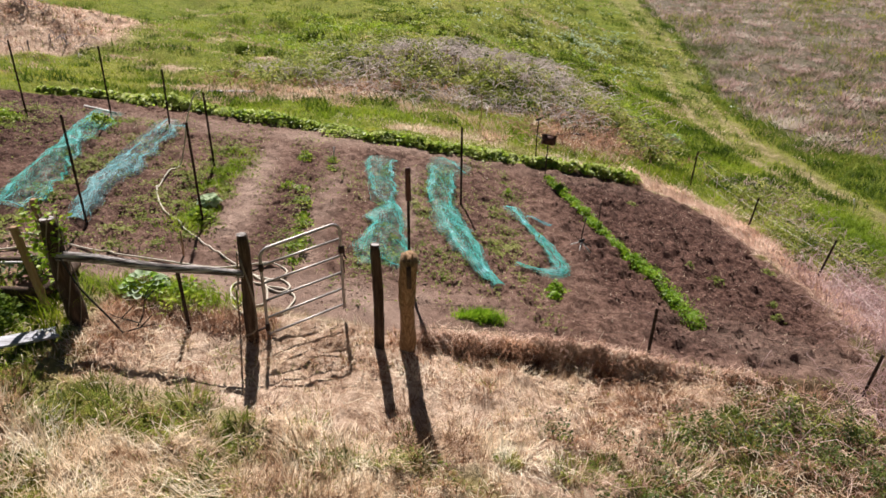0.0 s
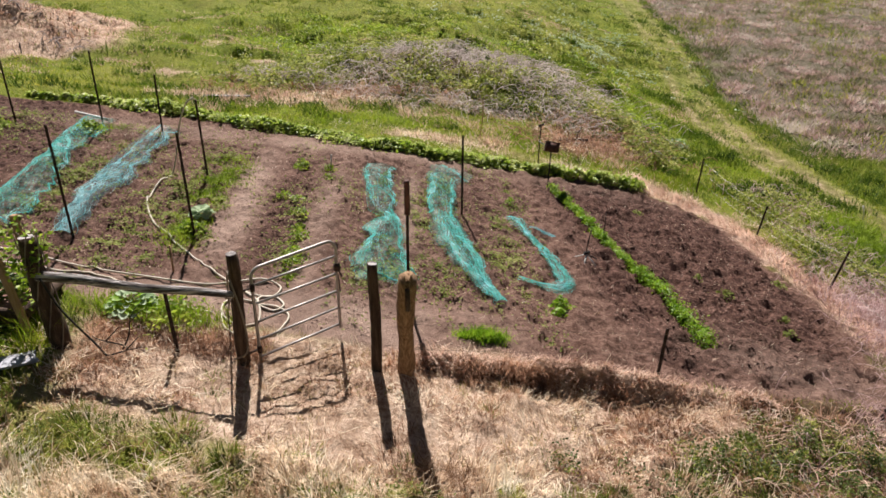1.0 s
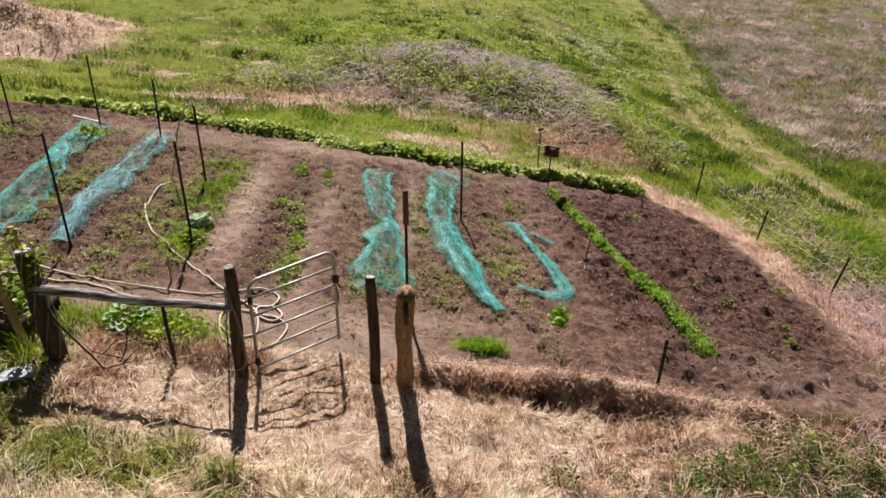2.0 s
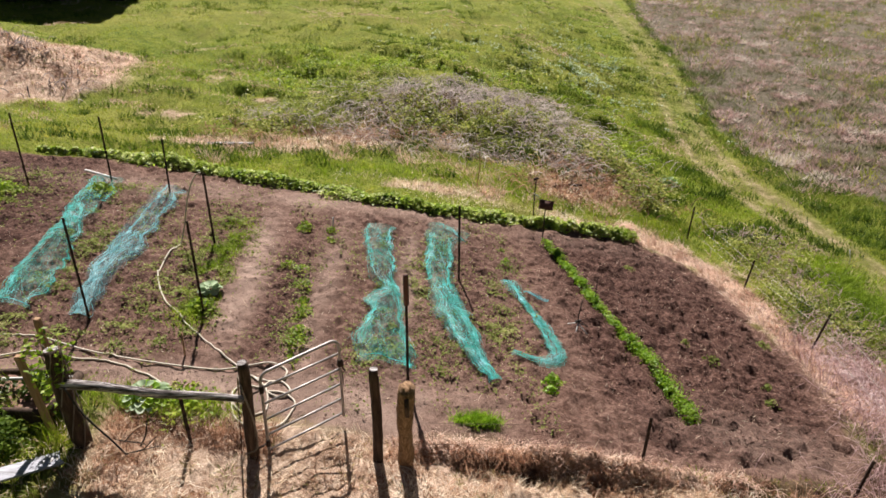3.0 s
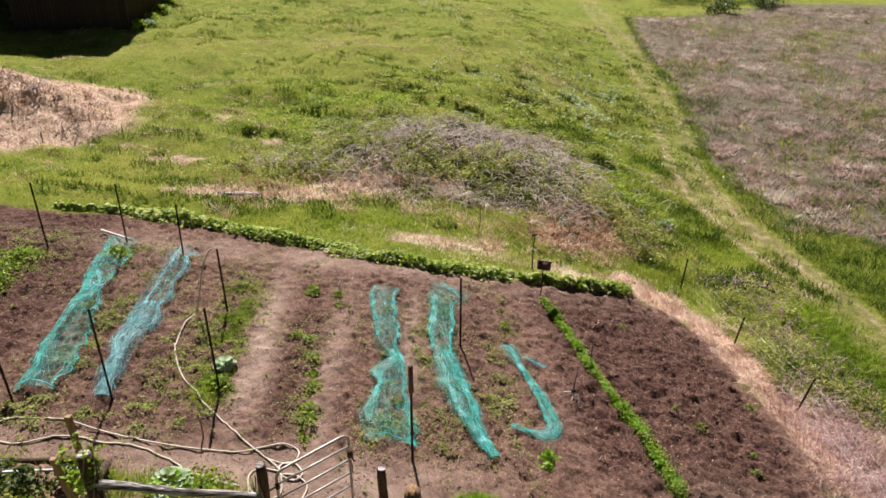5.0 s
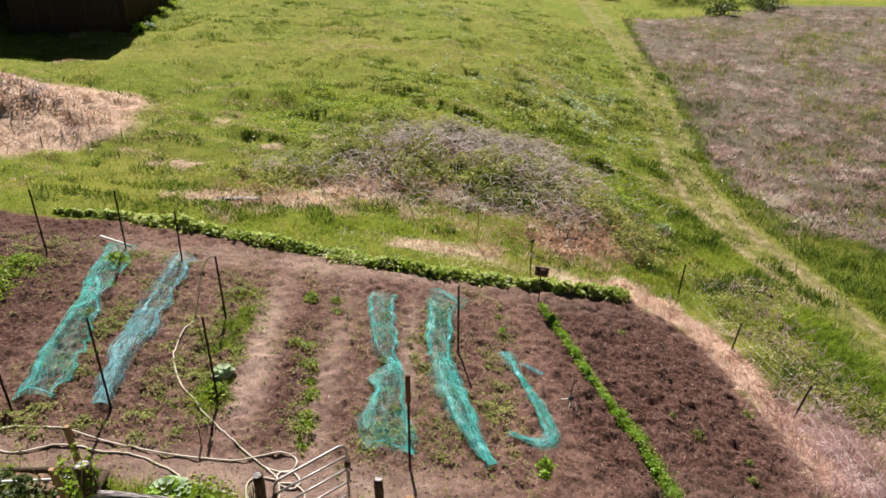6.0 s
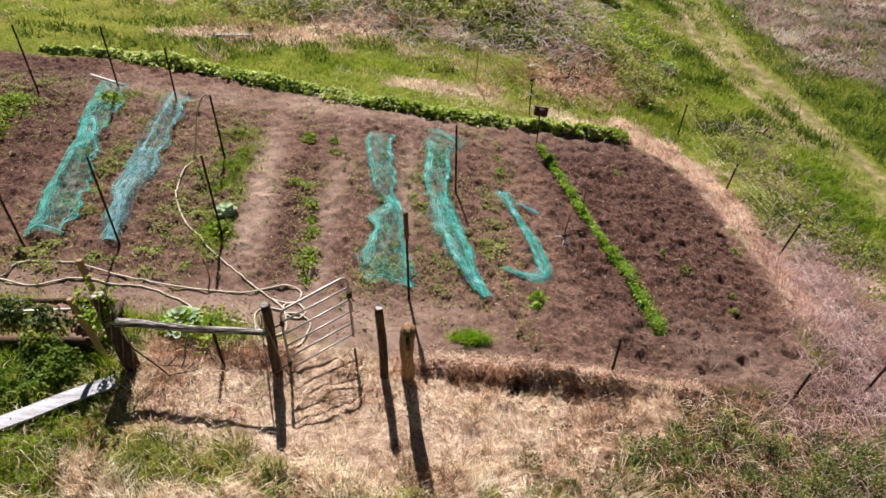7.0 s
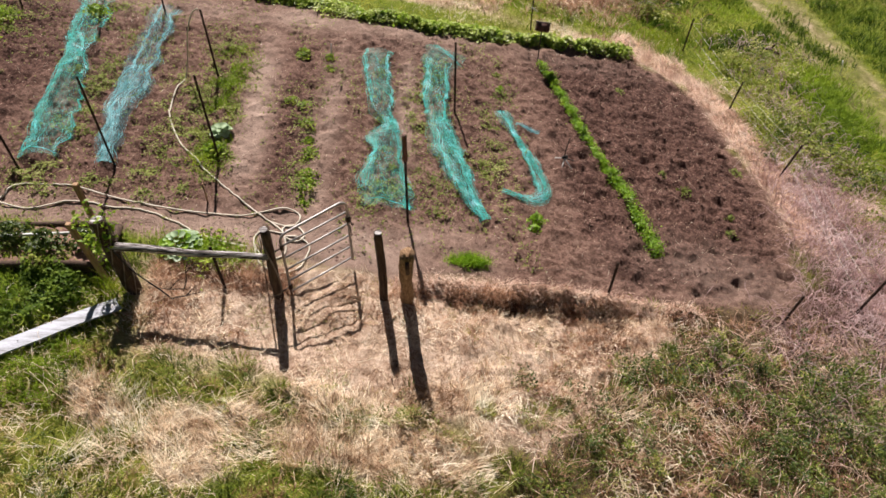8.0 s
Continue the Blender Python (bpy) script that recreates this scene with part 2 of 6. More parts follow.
PALE_LEAF = blades_mat("pale broad leaves", [(0.0, (0.2, 0.3, 0.14)), (0.5, (0.44, 0.54, 0.36)), (1.0, (0.74, 0.78, 0.66))], 0.3)
BRAMBLE = blades_mat("bramble leaves", [(0.0, (0.08, 0.11, 0.02)), (0.35, (0.22, 0.27, 0.045)), (0.7, (0.39, 0.42, 0.09)), (1.0, (0.6, 0.57, 0.2))], 0.5, 0.5, spec=0.35, single=0.4, patch=1.0, clump=4.0)
# NETTLE: dark leaf colour, which also stands for shade within the bramble heap
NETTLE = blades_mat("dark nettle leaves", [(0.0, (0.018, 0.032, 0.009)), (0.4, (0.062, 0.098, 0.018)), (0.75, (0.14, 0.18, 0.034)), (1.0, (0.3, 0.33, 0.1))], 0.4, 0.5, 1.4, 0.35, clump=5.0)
MAUVE = blades_mat("mauve dead stems", [(0.0, (0.2, 0.105, 0.095)), (0.4, (0.42, 0.275, 0.265)), (0.7, (0.58, 0.43, 0.42)), (1.0, (0.78, 0.65, 0.63))], 0.35, patch=0.8)
THREAD = blades_mat("teal net thread", [(0.0, (0.02, 0.24, 0.2)), (0.35, (0.04, 0.42, 0.36)), (0.65, (0.09, 0.55, 0.55)), (1.0, (0.4, 0.74, 0.82))], 0.35, 0.5, 1.5)
THREAD_BLUE = blades_mat("blue-grey net thread", [(0.0, (0.06, 0.26, 0.28)), (0.4, (0.13, 0.42, 0.46)), (0.75, (0.25, 0.55, 0.6)), (1.0, (0.5, 0.72, 0.76))], 0.35, 0.5, 1.5)

# ---- the lie of the land ----
BUMPS = [0.097, -0.111, 0.161, 0.117, -0.093, 0.477, 0.11, 0.084, -0.039, -0.705, -0.23, -0.678, 0.117, -0.649, -0.335,
         -0.233, -0.259, 0.284, -0.477, -0.015, -0.065, -0.196, 0.531, 0.23, -0.033]
rng = np.random.default_rng(7)


def vnoise(x, y, seed=0):
    """Smooth value noise of about -1 to 1, one unit to a cell."""
    xi, yi = np.floor(x).astype(np.int64), np.floor(y).astype(np.int64)
    fx, fy = x - xi, y - yi
    fx, fy = fx * fx * (3 - 2 * fx), fy * fy * (3 - 2 * fy)
    def h(a, b):
        v = np.sin((a % 4096) * 127.1 + (b % 4096) * 311.7 + seed * 74.7) * 43758.5453
        return (v - np.floor(v)) * 2 - 1
    return (h(xi, yi) * (1 - fx) + h(xi + 1, yi) * fx) * (1 - fy) + (h(xi, yi + 1) * (1 - fx) + h(xi + 1, yi + 1) * fx) * fy


def land(x, y):
    ys = np.maximum(np.where(y < 60, y, 60 + 12 * np.tanh((y - 60) / 12)), -5)
    z = -0.848 - 1.778 * np.tanh((x - 1) / 11) + 1.243 * ys / 30
    k = 0
    for by in (6, 14, 23, 34, 48):
        for bx in (-15, -7, 1, 9, 17):
            wy = 7.5 * (1 + max(0, by - 14) / 30)
            z = z + BUMPS[k] * np.exp(-((x - bx) ** 2 / 56.25 + (y - by) ** 2 / wy ** 2))
            k += 1
    return z


GARDEN = [(-16, 9.3), (-5.2, 8.75), (-2.6, 8.6), (-0.4, 8.35), (2.9, 8.42), (5.0, 8.5), (6.35, 8.9), (6.95, 9.6), (7.15, 10.6), (7.12, 11.8), (6.95, 13.2), (6.65, 14.6),
          (6.45, 15.7), (6.0, 16.6), (5.0, 17.25), (3.5, 17.0), (1.6, 16.8), (-0.5, 16.7), (-2.8, 17.05), (-5.1, 17.6), (-7.1, 18.25), (-10.3, 18.1), (-16, 17.6)]
TRACK = [(13.4, 80), (13.0, 70), (12.3, 56), (11.85, 46.6), (11.4, 40.5), (11.0, 35.8), (10.5, 32), (10.1, 29), (10.15, 26.3), (10.45, 24.5), (10.9, 22.4), (11.4, 20.5), (11.75, 18.9), (12.1, 17.2), (12.6, 14), (13, 8)]
FIELD = [(15.0, 62.2), (13.1, 47.1), (12.8, 40.9), (12.5, 37), (12.1, 33), (11.35, 29.4), (12.2, 27.7), (12.4, 26), (13.0, 24.6), (14.3, 23.9), (15.4, 22.4), (17, 17), (19.5, 8), (22, 2), (90, 2), (90, 66), (40, 72), (32.2, 72.6), (25.5, 66.3), (19.8, 64)]


def inside(poly, x, y):
    """Signed distance to a polygon, positive inside."""
    d = np.full(np.shape(x), 1e9)
    s = np.zeros(np.shape(x), bool)
    for (ax, ay), (bx, by) in zip(poly, poly[1:] + poly[:1]):
        t = np.clip(((x - ax) * (bx - ax) + (y - ay) * (by - ay)) / ((bx - ax) ** 2 + (by - ay) ** 2), 0, 1)
        d = np.minimum(d, np.hypot(x - ax - t * (bx - ax), y - ay - t * (by - ay)))
        if ay != by:
            s ^= ((ay > y) != (by > y)) & (x < (bx - ax) * (y - ay) / (by - ay) + ax)
    return np.where(s, d, -d)


def to_line(line, x, y):
    d = np.full(np.shape(x), 1e9)
    for (ax, ay), (bx, by) in zip(line, line[1:]):
        t = np.clip(((x - ax) * (bx - ax) + (y - ay) * (by - ay)) / ((bx - ax) ** 2 + (by - ay) ** 2), 0, 1)
        d = np.minimum(d, np.hypot(x - ax - t * (bx - ax), y - ay - t * (by - ay)))
    return d


def sstep(v, a, b):
    t = np.clip((v - a) / (b - a), 0, 1)
    return t * t * (3 - 2 * t)


def blob(x, y, cx, cy, rx, ry):
    return np.exp(-(((x - cx) / rx) ** 2 + ((y - cy) / ry) ** 2))


def zones(x, y):
    """Shares of the surface kinds at each place."""
    w1, w2 = vnoise(x * 0.9, y * 0.9, 3), vnoise(x * 2.7, y * 2.7, 5)
    wob = 0.3 * w1 + 0.2 * w2
    gd = inside(GARDEN, x, y)
    soil = sstep(gd + 0.35 * wob, -0.12, 0.15)
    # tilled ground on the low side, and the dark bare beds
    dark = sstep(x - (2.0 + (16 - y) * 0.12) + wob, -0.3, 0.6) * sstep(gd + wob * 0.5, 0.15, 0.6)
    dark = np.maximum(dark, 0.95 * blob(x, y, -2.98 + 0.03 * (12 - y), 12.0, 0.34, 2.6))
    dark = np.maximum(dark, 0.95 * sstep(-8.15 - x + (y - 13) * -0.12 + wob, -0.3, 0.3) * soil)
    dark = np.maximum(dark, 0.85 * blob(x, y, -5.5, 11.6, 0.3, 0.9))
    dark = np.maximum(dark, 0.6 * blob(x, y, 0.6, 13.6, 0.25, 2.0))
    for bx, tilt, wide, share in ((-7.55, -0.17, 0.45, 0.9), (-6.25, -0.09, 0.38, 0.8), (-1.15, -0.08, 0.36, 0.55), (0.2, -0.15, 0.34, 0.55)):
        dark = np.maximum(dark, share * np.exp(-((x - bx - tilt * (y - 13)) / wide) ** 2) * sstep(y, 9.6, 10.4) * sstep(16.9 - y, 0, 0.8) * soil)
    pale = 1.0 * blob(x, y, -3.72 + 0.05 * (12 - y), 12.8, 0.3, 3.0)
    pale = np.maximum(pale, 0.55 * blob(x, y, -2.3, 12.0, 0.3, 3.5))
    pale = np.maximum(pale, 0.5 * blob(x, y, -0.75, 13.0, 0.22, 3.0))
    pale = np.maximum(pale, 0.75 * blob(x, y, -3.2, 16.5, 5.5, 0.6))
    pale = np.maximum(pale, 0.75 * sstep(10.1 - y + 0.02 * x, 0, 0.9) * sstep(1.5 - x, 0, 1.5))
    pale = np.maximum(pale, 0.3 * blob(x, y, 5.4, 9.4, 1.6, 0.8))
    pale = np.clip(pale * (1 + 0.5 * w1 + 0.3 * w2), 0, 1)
    front = sstep(y - 0.6 * sstep(-1.7 - x, 0, 0.8) + 0.35 * w1 + 0.3 * w2, 5.5, 6.3) * sstep(8.6 - y, -0.1, 0.2) * sstep(x + wob, -4.9, -4.3) * sstep(1.9 - x + 2.2 * wob + 2.0 * sstep(y, 6.7, 7.8), -0.9, 0.6)
    edge = sstep(0.9 + 1.2 * wob - np.abs(gd + 0.4), 0, 0.4) * (gd < 0.12) * sstep(x + (y - 8) * 0.25, 5.0, 6.2) * sstep(18.2 - y + 0.5 * w1, 0, 0.8) * sstep(y + 0.4 * w1, 9.6, 10.8)
    mound = sstep(inside(MOUND, x, y) + 0.5 * w1, -0.4, 0.3)
    litter = 0.3 * blob(x, y, 2.8, 17.9, 3.0, 0.6) + 0.7 * blob(x, y, -0.3, 18.4, 1.6, 0.4) + 0.8 * blob(x, y, -5.5, 20.8, 2.0, 0.6) + 0.7 * blob(x, y, -9.4, 23.6, 1.6, 0.5)
    litter = litter + 0.5 * blob(x, y, -2.0, 22.3, 2.6, 0.8) + 1.1 * blob(x, y, 4.4, 20.6, 1.9, 1.5) + 0.6 * blob(x, y, 5.0, 18.3, 1.3, 0.5) + 0.9 * blob(x, y, -8.4, 28.2, 1.1, 0.5) + 0.7 * blob(x, y, -6.4, 25.8, 1.0, 0.35) + 0.7 * blob(x, y, -5.0, 26.9, 0.7, 0.3) + 0.8 * blob(x, y, 8.6, 11.0, 1.3, 4.0)
    litter = litter + blob(x, y, -4.84, 5.96, 0.3, 0.16) + 0.9 * blob(x, y, -2.74, 5.73, 0.35, 0.16) + 0.9 * blob(x, y, 0.3, 5.1, 0.3, 0.14) + 1.0 * blob(x, y, -4.5, 5.65, 0.5, 0.28) + 1.2 * blob(x, y, -3.4, 5.4, 0.65, 0.38) + 0.9 * blob(x, y, -3.2, 4.9, 0.5, 0.35) + 1.2 * blob(x, y, -1.5, 5.3, 0.7, 0.3) + 1.2 * blob(x, y, -0.4, 5.15, 0.7, 0.26) + 0.6 * blob(x, y, -0.6, 5.5, 1.2, 0.5) + 0.5 * blob(x, y, 6, 7.0, 2.5, 1.2) + 0.7 * blob(x, y, -2.2, 21.6, 2.4, 0.8) + 0.6 * blob(x, y, -7.8, 20.6, 1.6, 0.5)
    rough = np.clip(0.9 * sstep(x + 1.0 * w1 + 0.9 * sstep(6.6 - y, 0, 0.8), 1.7, 3.2) * sstep(9.6 - y, 0, 0.6) + blob(x, y, 8.4, 10.0, 1.8, 3.4), 0, 1)
    straw = np.clip(np.maximum.reduce([front, edge, mound, 0.85 * sstep(litter * (1 + 0.8 * w1 + 0.7 * w2), 0.25, 0.85)]), 0, 1)
    td = to_line(TRACK, x, y)
    ruts = np.exp(-((np.abs(td + 0.1 * w1) - 0.62) / 0.24) ** 2)
    track = (0.55 + 0.45 * sstep(34 - y, 0, 8)) * np.clip(0.35 * sstep(1.15 + 0.3 * w1 - td, 0, 0.5) + 0.75 * ruts * (0.75 + 0.25 * w2), 0, 1)
    field = sstep(inside(FIELD, x, y) + 0.8 * w1, -0.4, 0.5)
    # litter share: brown ground under brambles, with their shade in its colour
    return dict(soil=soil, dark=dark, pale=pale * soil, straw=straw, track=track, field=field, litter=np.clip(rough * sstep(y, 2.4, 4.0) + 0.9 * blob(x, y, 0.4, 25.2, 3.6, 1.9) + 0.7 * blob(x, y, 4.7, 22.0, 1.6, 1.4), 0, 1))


MOUND = [(-12.1, 29.9), (-12.0, 27.8), (-11.7, 26.2), (-11.8, 25.2), (-13.2, 24.2), (-14, 23.3), (-16, 22.2), (-24, 21.3), (-26, 29), (-20, 30.4), (-16.5, 30.6), (-14, 30.4)]
# small grassy ledges on the hillside: x, y, half length, drop
LEDGES = [(-1.6, 32.7, 1.3, 0.3), (-2.5, 34.3, 0.9, 0.22), (-0.8, 31.2, 1.0, 0.22), (0.9, 30.5, 1.3, 0.3), (2.5, 29.5, 1.2, 0.26), (3.9, 28.4, 1.3, 0.24), (-0.5, 34.2, 1.2, 0.2), (-5.5, 29.6, 1.5, 0.24),
          (-3.6, 28.4, 1.0, 0.25), (-7.2, 26.8, 1.3, 0.22), (-4.8, 31.4, 1.4, 0.2), (5.4, 31.0, 1.5, 0.22), (3.2, 33.5, 1.6, 0.22), (6.2, 27.6, 1.1, 0.24), (1.4, 37.0, 1.8, 0.24), (-3.4, 38.0, 1.6, 0.2)]


def height(x, y):
    x, y = np.asarray(x, float), np.asarray(y, float)
    z = land(x, y)
    gd = inside(GARDEN, x, y)
    soil = sstep(gd, -0.1, 0.3)
    tilled = soil * sstep(x - (2.0 + (16 - y) * 0.12), -0.3, 0.6)
    tread = np.clip(0.8 * sstep(10.1 - y + 0.03 * x, 0, 0.7) * sstep(1.5 - x, 0, 1.2) + 0.7 * blob(x, y, -3.4, 16.7, 5.5, 0.6) + 0.7 * blob(x, y, -3.72 + 0.05 * (12 - y), 12.8, 0.3, 3.0), 0, 1)
    gate = sstep(x + 0.3 * vnoise(x * 2, y * 2, 23), -4.7, -3.9) * sstep(1.2 - x, 0, 1.2) * sstep(y, 5.9, 6.6)
    z = z + soil * (1 - 0.65 * tread) * (0.04 * vnoise(x * 2.9, y * 2.9, 1) + 0.05 * vnoise(x * 5.5, y * 6.5, 2) + 0.034 * vnoise(x * 10, y * 11, 22))
    z = z + tilled * (0.04 * vnoise(x * 3.9, y * 3.9, 8) + 0.05 * np.abs(vnoise(x * 7.5, y * 6.5, 9)))
    # hoe marks and hollows between the turned clods
    pit = vnoise(x * 3.0 + y * 0.9, y * 5.2, 51) + 0.5 * vnoise(x * 6.0, y * 8.0, 52)
    z = z - (0.035 * soil * (1 - 0.7 * tread) + 0.035 * tilled) * sstep(pit, 0.05, 0.9)
    # the garden's front lip, a dry bank above the trodden strip
    win = sstep(x, -0.7, 0.0) * sstep(5.0 - x, 0, 1.8)
    dy = y - (8.24 + 0.05 * vnoise(x * 1.5, x * 0, 4))
    z = z + win * 0.3 * (1 + 0.45 * vnoise(x * 1.4, x * 0, 25)) * (sstep(dy, -0.12, 0.12) - 0.62) * np.exp(-np.abs(dy) / 1.3)
    z = z - 0.13 * blob(x, y, -2.1, 7.7, 1.5, 1.1)
    # trodden and tufted ground elsewhere
    rest = 1 - soil
    z = z + rest * (0.05 * vnoise(x * 1.1, y * 1.1, 6) + 0.03 * vnoise(x * 3.7, y * 3.7, 7)) * sstep(120 - y, 0, 40)
    front = rest * sstep(8.9 - y, 0, 0.6) * sstep(y, -2, 2) * sstep(12 - np.abs(x), 0, 4)
    z = z + front * (1 - 0.5 * gate) * (0.09 * np.abs(vnoise(x * 2.6, y * 2.6, 19)) + 0.11 * np.abs(vnoise(x * 5.6, y * 5.6, 20)))
    hill = sstep(y, 19, 24) * sstep(110 - y, 0, 40) * (1 - sstep(x, 8, 10))
    z = z + hill * (0.16 * vnoise(x * 0.42, y * 0.5, 17) + 0.12 * vnoise(x * 0.9, y * 1.2, 18) + 0.09 * np.abs(vnoise(x * 1.6, y * 1.9, 24)))
    # heap of old straw, bramble hump, and the low beds at the fence corner
    md = inside(MOUND, x, y)
    z = z + sstep(md, -0.2, 3.0) * (0.6 + 0.3 * vnoise(x * 0.7, y * 0.7, 12) + 0.4 * np.abs(vnoise(x * 1.3, y * 1.1, 13)) + 0.12 * vnoise(x * 3.4, y * 3, 14))
    for lx, ly, lw, ld in LEDGES:
        u, v = (x - lx) / lw, (y - ly + 0.35 * (x - lx) + 0.15 * vnoise(x * 1.3, y * 0, 21)) / 0.9
        z = z + ld * np.exp(-u * u) * (sstep(v, -0.16, 0.16) - 0.5) * 1.1 * np.exp(-v * v)
    hump = blob(x, y, 0.6, 25.4, 3.9, 2.3) + 0.5 * blob(x, y, 4.6, 22.0, 1.8, 1.8)
    z = z + hump * (0.55 + 0.3 * vnoise(x * 1.2, y * 1.2, 15) + 0.26 * np.abs(vnoise(x * 2.6, y * 2.6, 16)))
    return z


def gz(x, y):
    return float(height(np.array([x]), np.array([y]))[0])


# ---- mesh helpers ----
def mesh_of(name, verts, faces):
    """A mesh from arrays of corners and of equal-sided faces (or a list of such arrays)."""
    me = bpy.data.meshes.new(name)
    faces = [np.asarray(f, np.int32) for f in (faces if isinstance(faces, list) else [faces])]
    me.vertices.add(len(verts))
    me.vertices.foreach_set("co", np.asarray(verts, np.float32).ravel())
    total = sum(f.size for f in faces)
    me.loops.add(total)
    me.loops.foreach_set("vertex_index", np.concatenate([f.ravel() for f in faces]))
    count = np.concatenate([np.full(len(f), f.shape[1], np.int32) for f in faces])
    me.polygons.add(len(count))
    me.polygons.foreach_set("loop_start", np.concatenate([[0], np.cumsum(count)[:-1]]).astype(np.int32))
    me.update(calc_edges=True)
    me.validate()
    return me


def place(name, me, material, parent=None, label="", smooth=False):
    ob = new(name, me)
    me.materials.append(material)
    if smooth:
        me.polygons.foreach_set("use_smooth", np.ones(len(me.polygons), bool))
    if parent:
        ob.parent = parent
    if label:
        ob["label"] = label
    return ob


def part(name, bm, material, parent, label="", smooth=True):
    me = bpy.data.meshes.new(name)
    bmesh.ops.recalc_face_normals(bm, faces=bm.faces)
    bm.to_mesh(me)
    bm.free()
    return place(name, me, material, parent, label, smooth)


def thing(name, x, y, z, label, category, group="", kind="", turn=0):
    ob = new(name)
    ob.matrix_world = pose(x, y, z, 0, 0, turn)
    return tagged(ob, label, category, group, kind)


def tube(points, radius, sides=8, bm=None, wobble=0.0, caps=True):
    """A bent tube through points; radius: a number, or one for each point."""
    bm = bm or bmesh.new()
    pts = [Vector(p) for p in points]
    rings = []
    side = None
    for i, p in enumerate(pts):
        d = (pts[min(i + 1, len(pts) - 1)] - pts[max(i - 1, 0)]).normalized()
        if side is None:
            side = d.orthogonal().normalized()
        side = (side - d * side.dot(d)).normalized()
        up = d.cross(side)
        r = radius[i] if isinstance(radius, (list, tuple)) else radius
        rings.append([bm.verts.new(p + (side * math.cos(a) + up * math.sin(a)) * r * (1 + wobble * random.uniform(-1, 1)))
                      for a in (2 * math.pi * k / sides for k in range(sides))])
    for a, b in zip(rings, rings[1:]):
        for k in range(sides):
            bm.faces.new((a[k], a[(k + 1) % sides], b[(k + 1) % sides], b[k]))
    if caps:
        bm.faces.new(rings[0][::-1])
        bm.faces.new(rings[-1])
    return bm


def box(bm, x0, y0, z0, x1, y1, z1, bevel=0.0, m=None):
    made = bmesh.ops.create_cube(bm, size=1)["verts"]
    for v in made:
        v.co = Vector((x0 + (v.co.x + 0.5) * (x1 - x0), y0 + (v.co.y + 0.5) * (y1 - y0), z0 + (v.co.z + 0.5) * (z1 - z0)))
        if m:
            v.co = m @ v.co
    if bevel:
        edges = list({e for v in made for e in v.link_edges})
        bmesh.ops.bevel(bm, geom=edges, offset=bevel, segments=2, affect="EDGES")
    return bm


def curve_points(pts, step=0.06):
    """A smooth line (Catmull-Rom) through points, evenly cut."""
    p = [Vector(q) for q in pts]
    p = [p[0] * 2 - p[1]] + p + [p[-1] * 2 - p[-2]]
    out = []
    for a, b, c, d in zip(p, p[1:], p[2:], p[3:]):
        k = max(2, int((c - b).length / step))
        for i in range(k):
            t = i / k
            out.append(0.5 * (2 * b + (c - a) * t + (2 * a - 5 * b + 4 * c - d) * t * t + (3 * b - a - 3 * c + d) * t ** 3))
    out.append(p[-2])
    return out


def blades(name, x, y, hgt, wid, lean, material, label, category, far=False, base=None, az=None, droop=0.35, group="", swirl=0.0):
    """Many blades of grass as one mesh: a bent strip each, or a triangle each where they stay far off."""
    n = len(x)
    z = height(x, y) - 0.01 if base is None else base
    az = rng.uniform(0, 2 * np.pi, n) if az is None else az
    if swirl:
        az = 5 * vnoise(x * swirl, y * swirl, 97) + rng.normal(0, 0.55, n)
    face = rng.uniform(0, 2 * np.pi, n) if lean < 1.0 else az + np.pi / 2 + rng.normal(0, 0.45, n)
    ln = lean * rng.uniform(0.2, 1.3, n)
    h, w = hgt * rng.uniform(0.55, 1.25, n), wid * rng.uniform(0.7, 1.3, n)
    root = np.stack([x, y, z], 1)
    out = np.stack([np.cos(az), np.sin(az), 0 * az], 1)
    sd = np.stack([np.cos(face), np.sin(face), 0 * az], 1) * (w / 2)[:, None]
    up = np.array([0, 0, 1.0])
    mid = root + out * (np.sin(ln) * h * 0.55)[:, None] + up * (np.cos(ln) * h * 0.55)[:, None]
    l2 = np.minimum(ln + droop, 1.75)
    tip = mid + out * (np.sin(l2) * h * 0.45)[:, None] + up * (np.cos(l2) * h * 0.45)[:, None]
    if far:
        v = np.stack([root - sd, root + sd, tip], 1).reshape(-1, 3)
        f = np.arange(3 * n).reshape(n, 3)
    else:
        v = np.stack([root - sd, root + sd, mid - sd * 0.8, mid + sd * 0.8, tip], 1).reshape(-1, 3)
        i = np.arange(n)[:, None] * 5
        f = [np.concatenate([i, i + 1, i + 3, i + 2], 1), np.concatenate([i + 2, i + 3, i + 4], 1)]
    return tagged(place(name, mesh_of(name, v, f), material), label, category, group, "stuff")


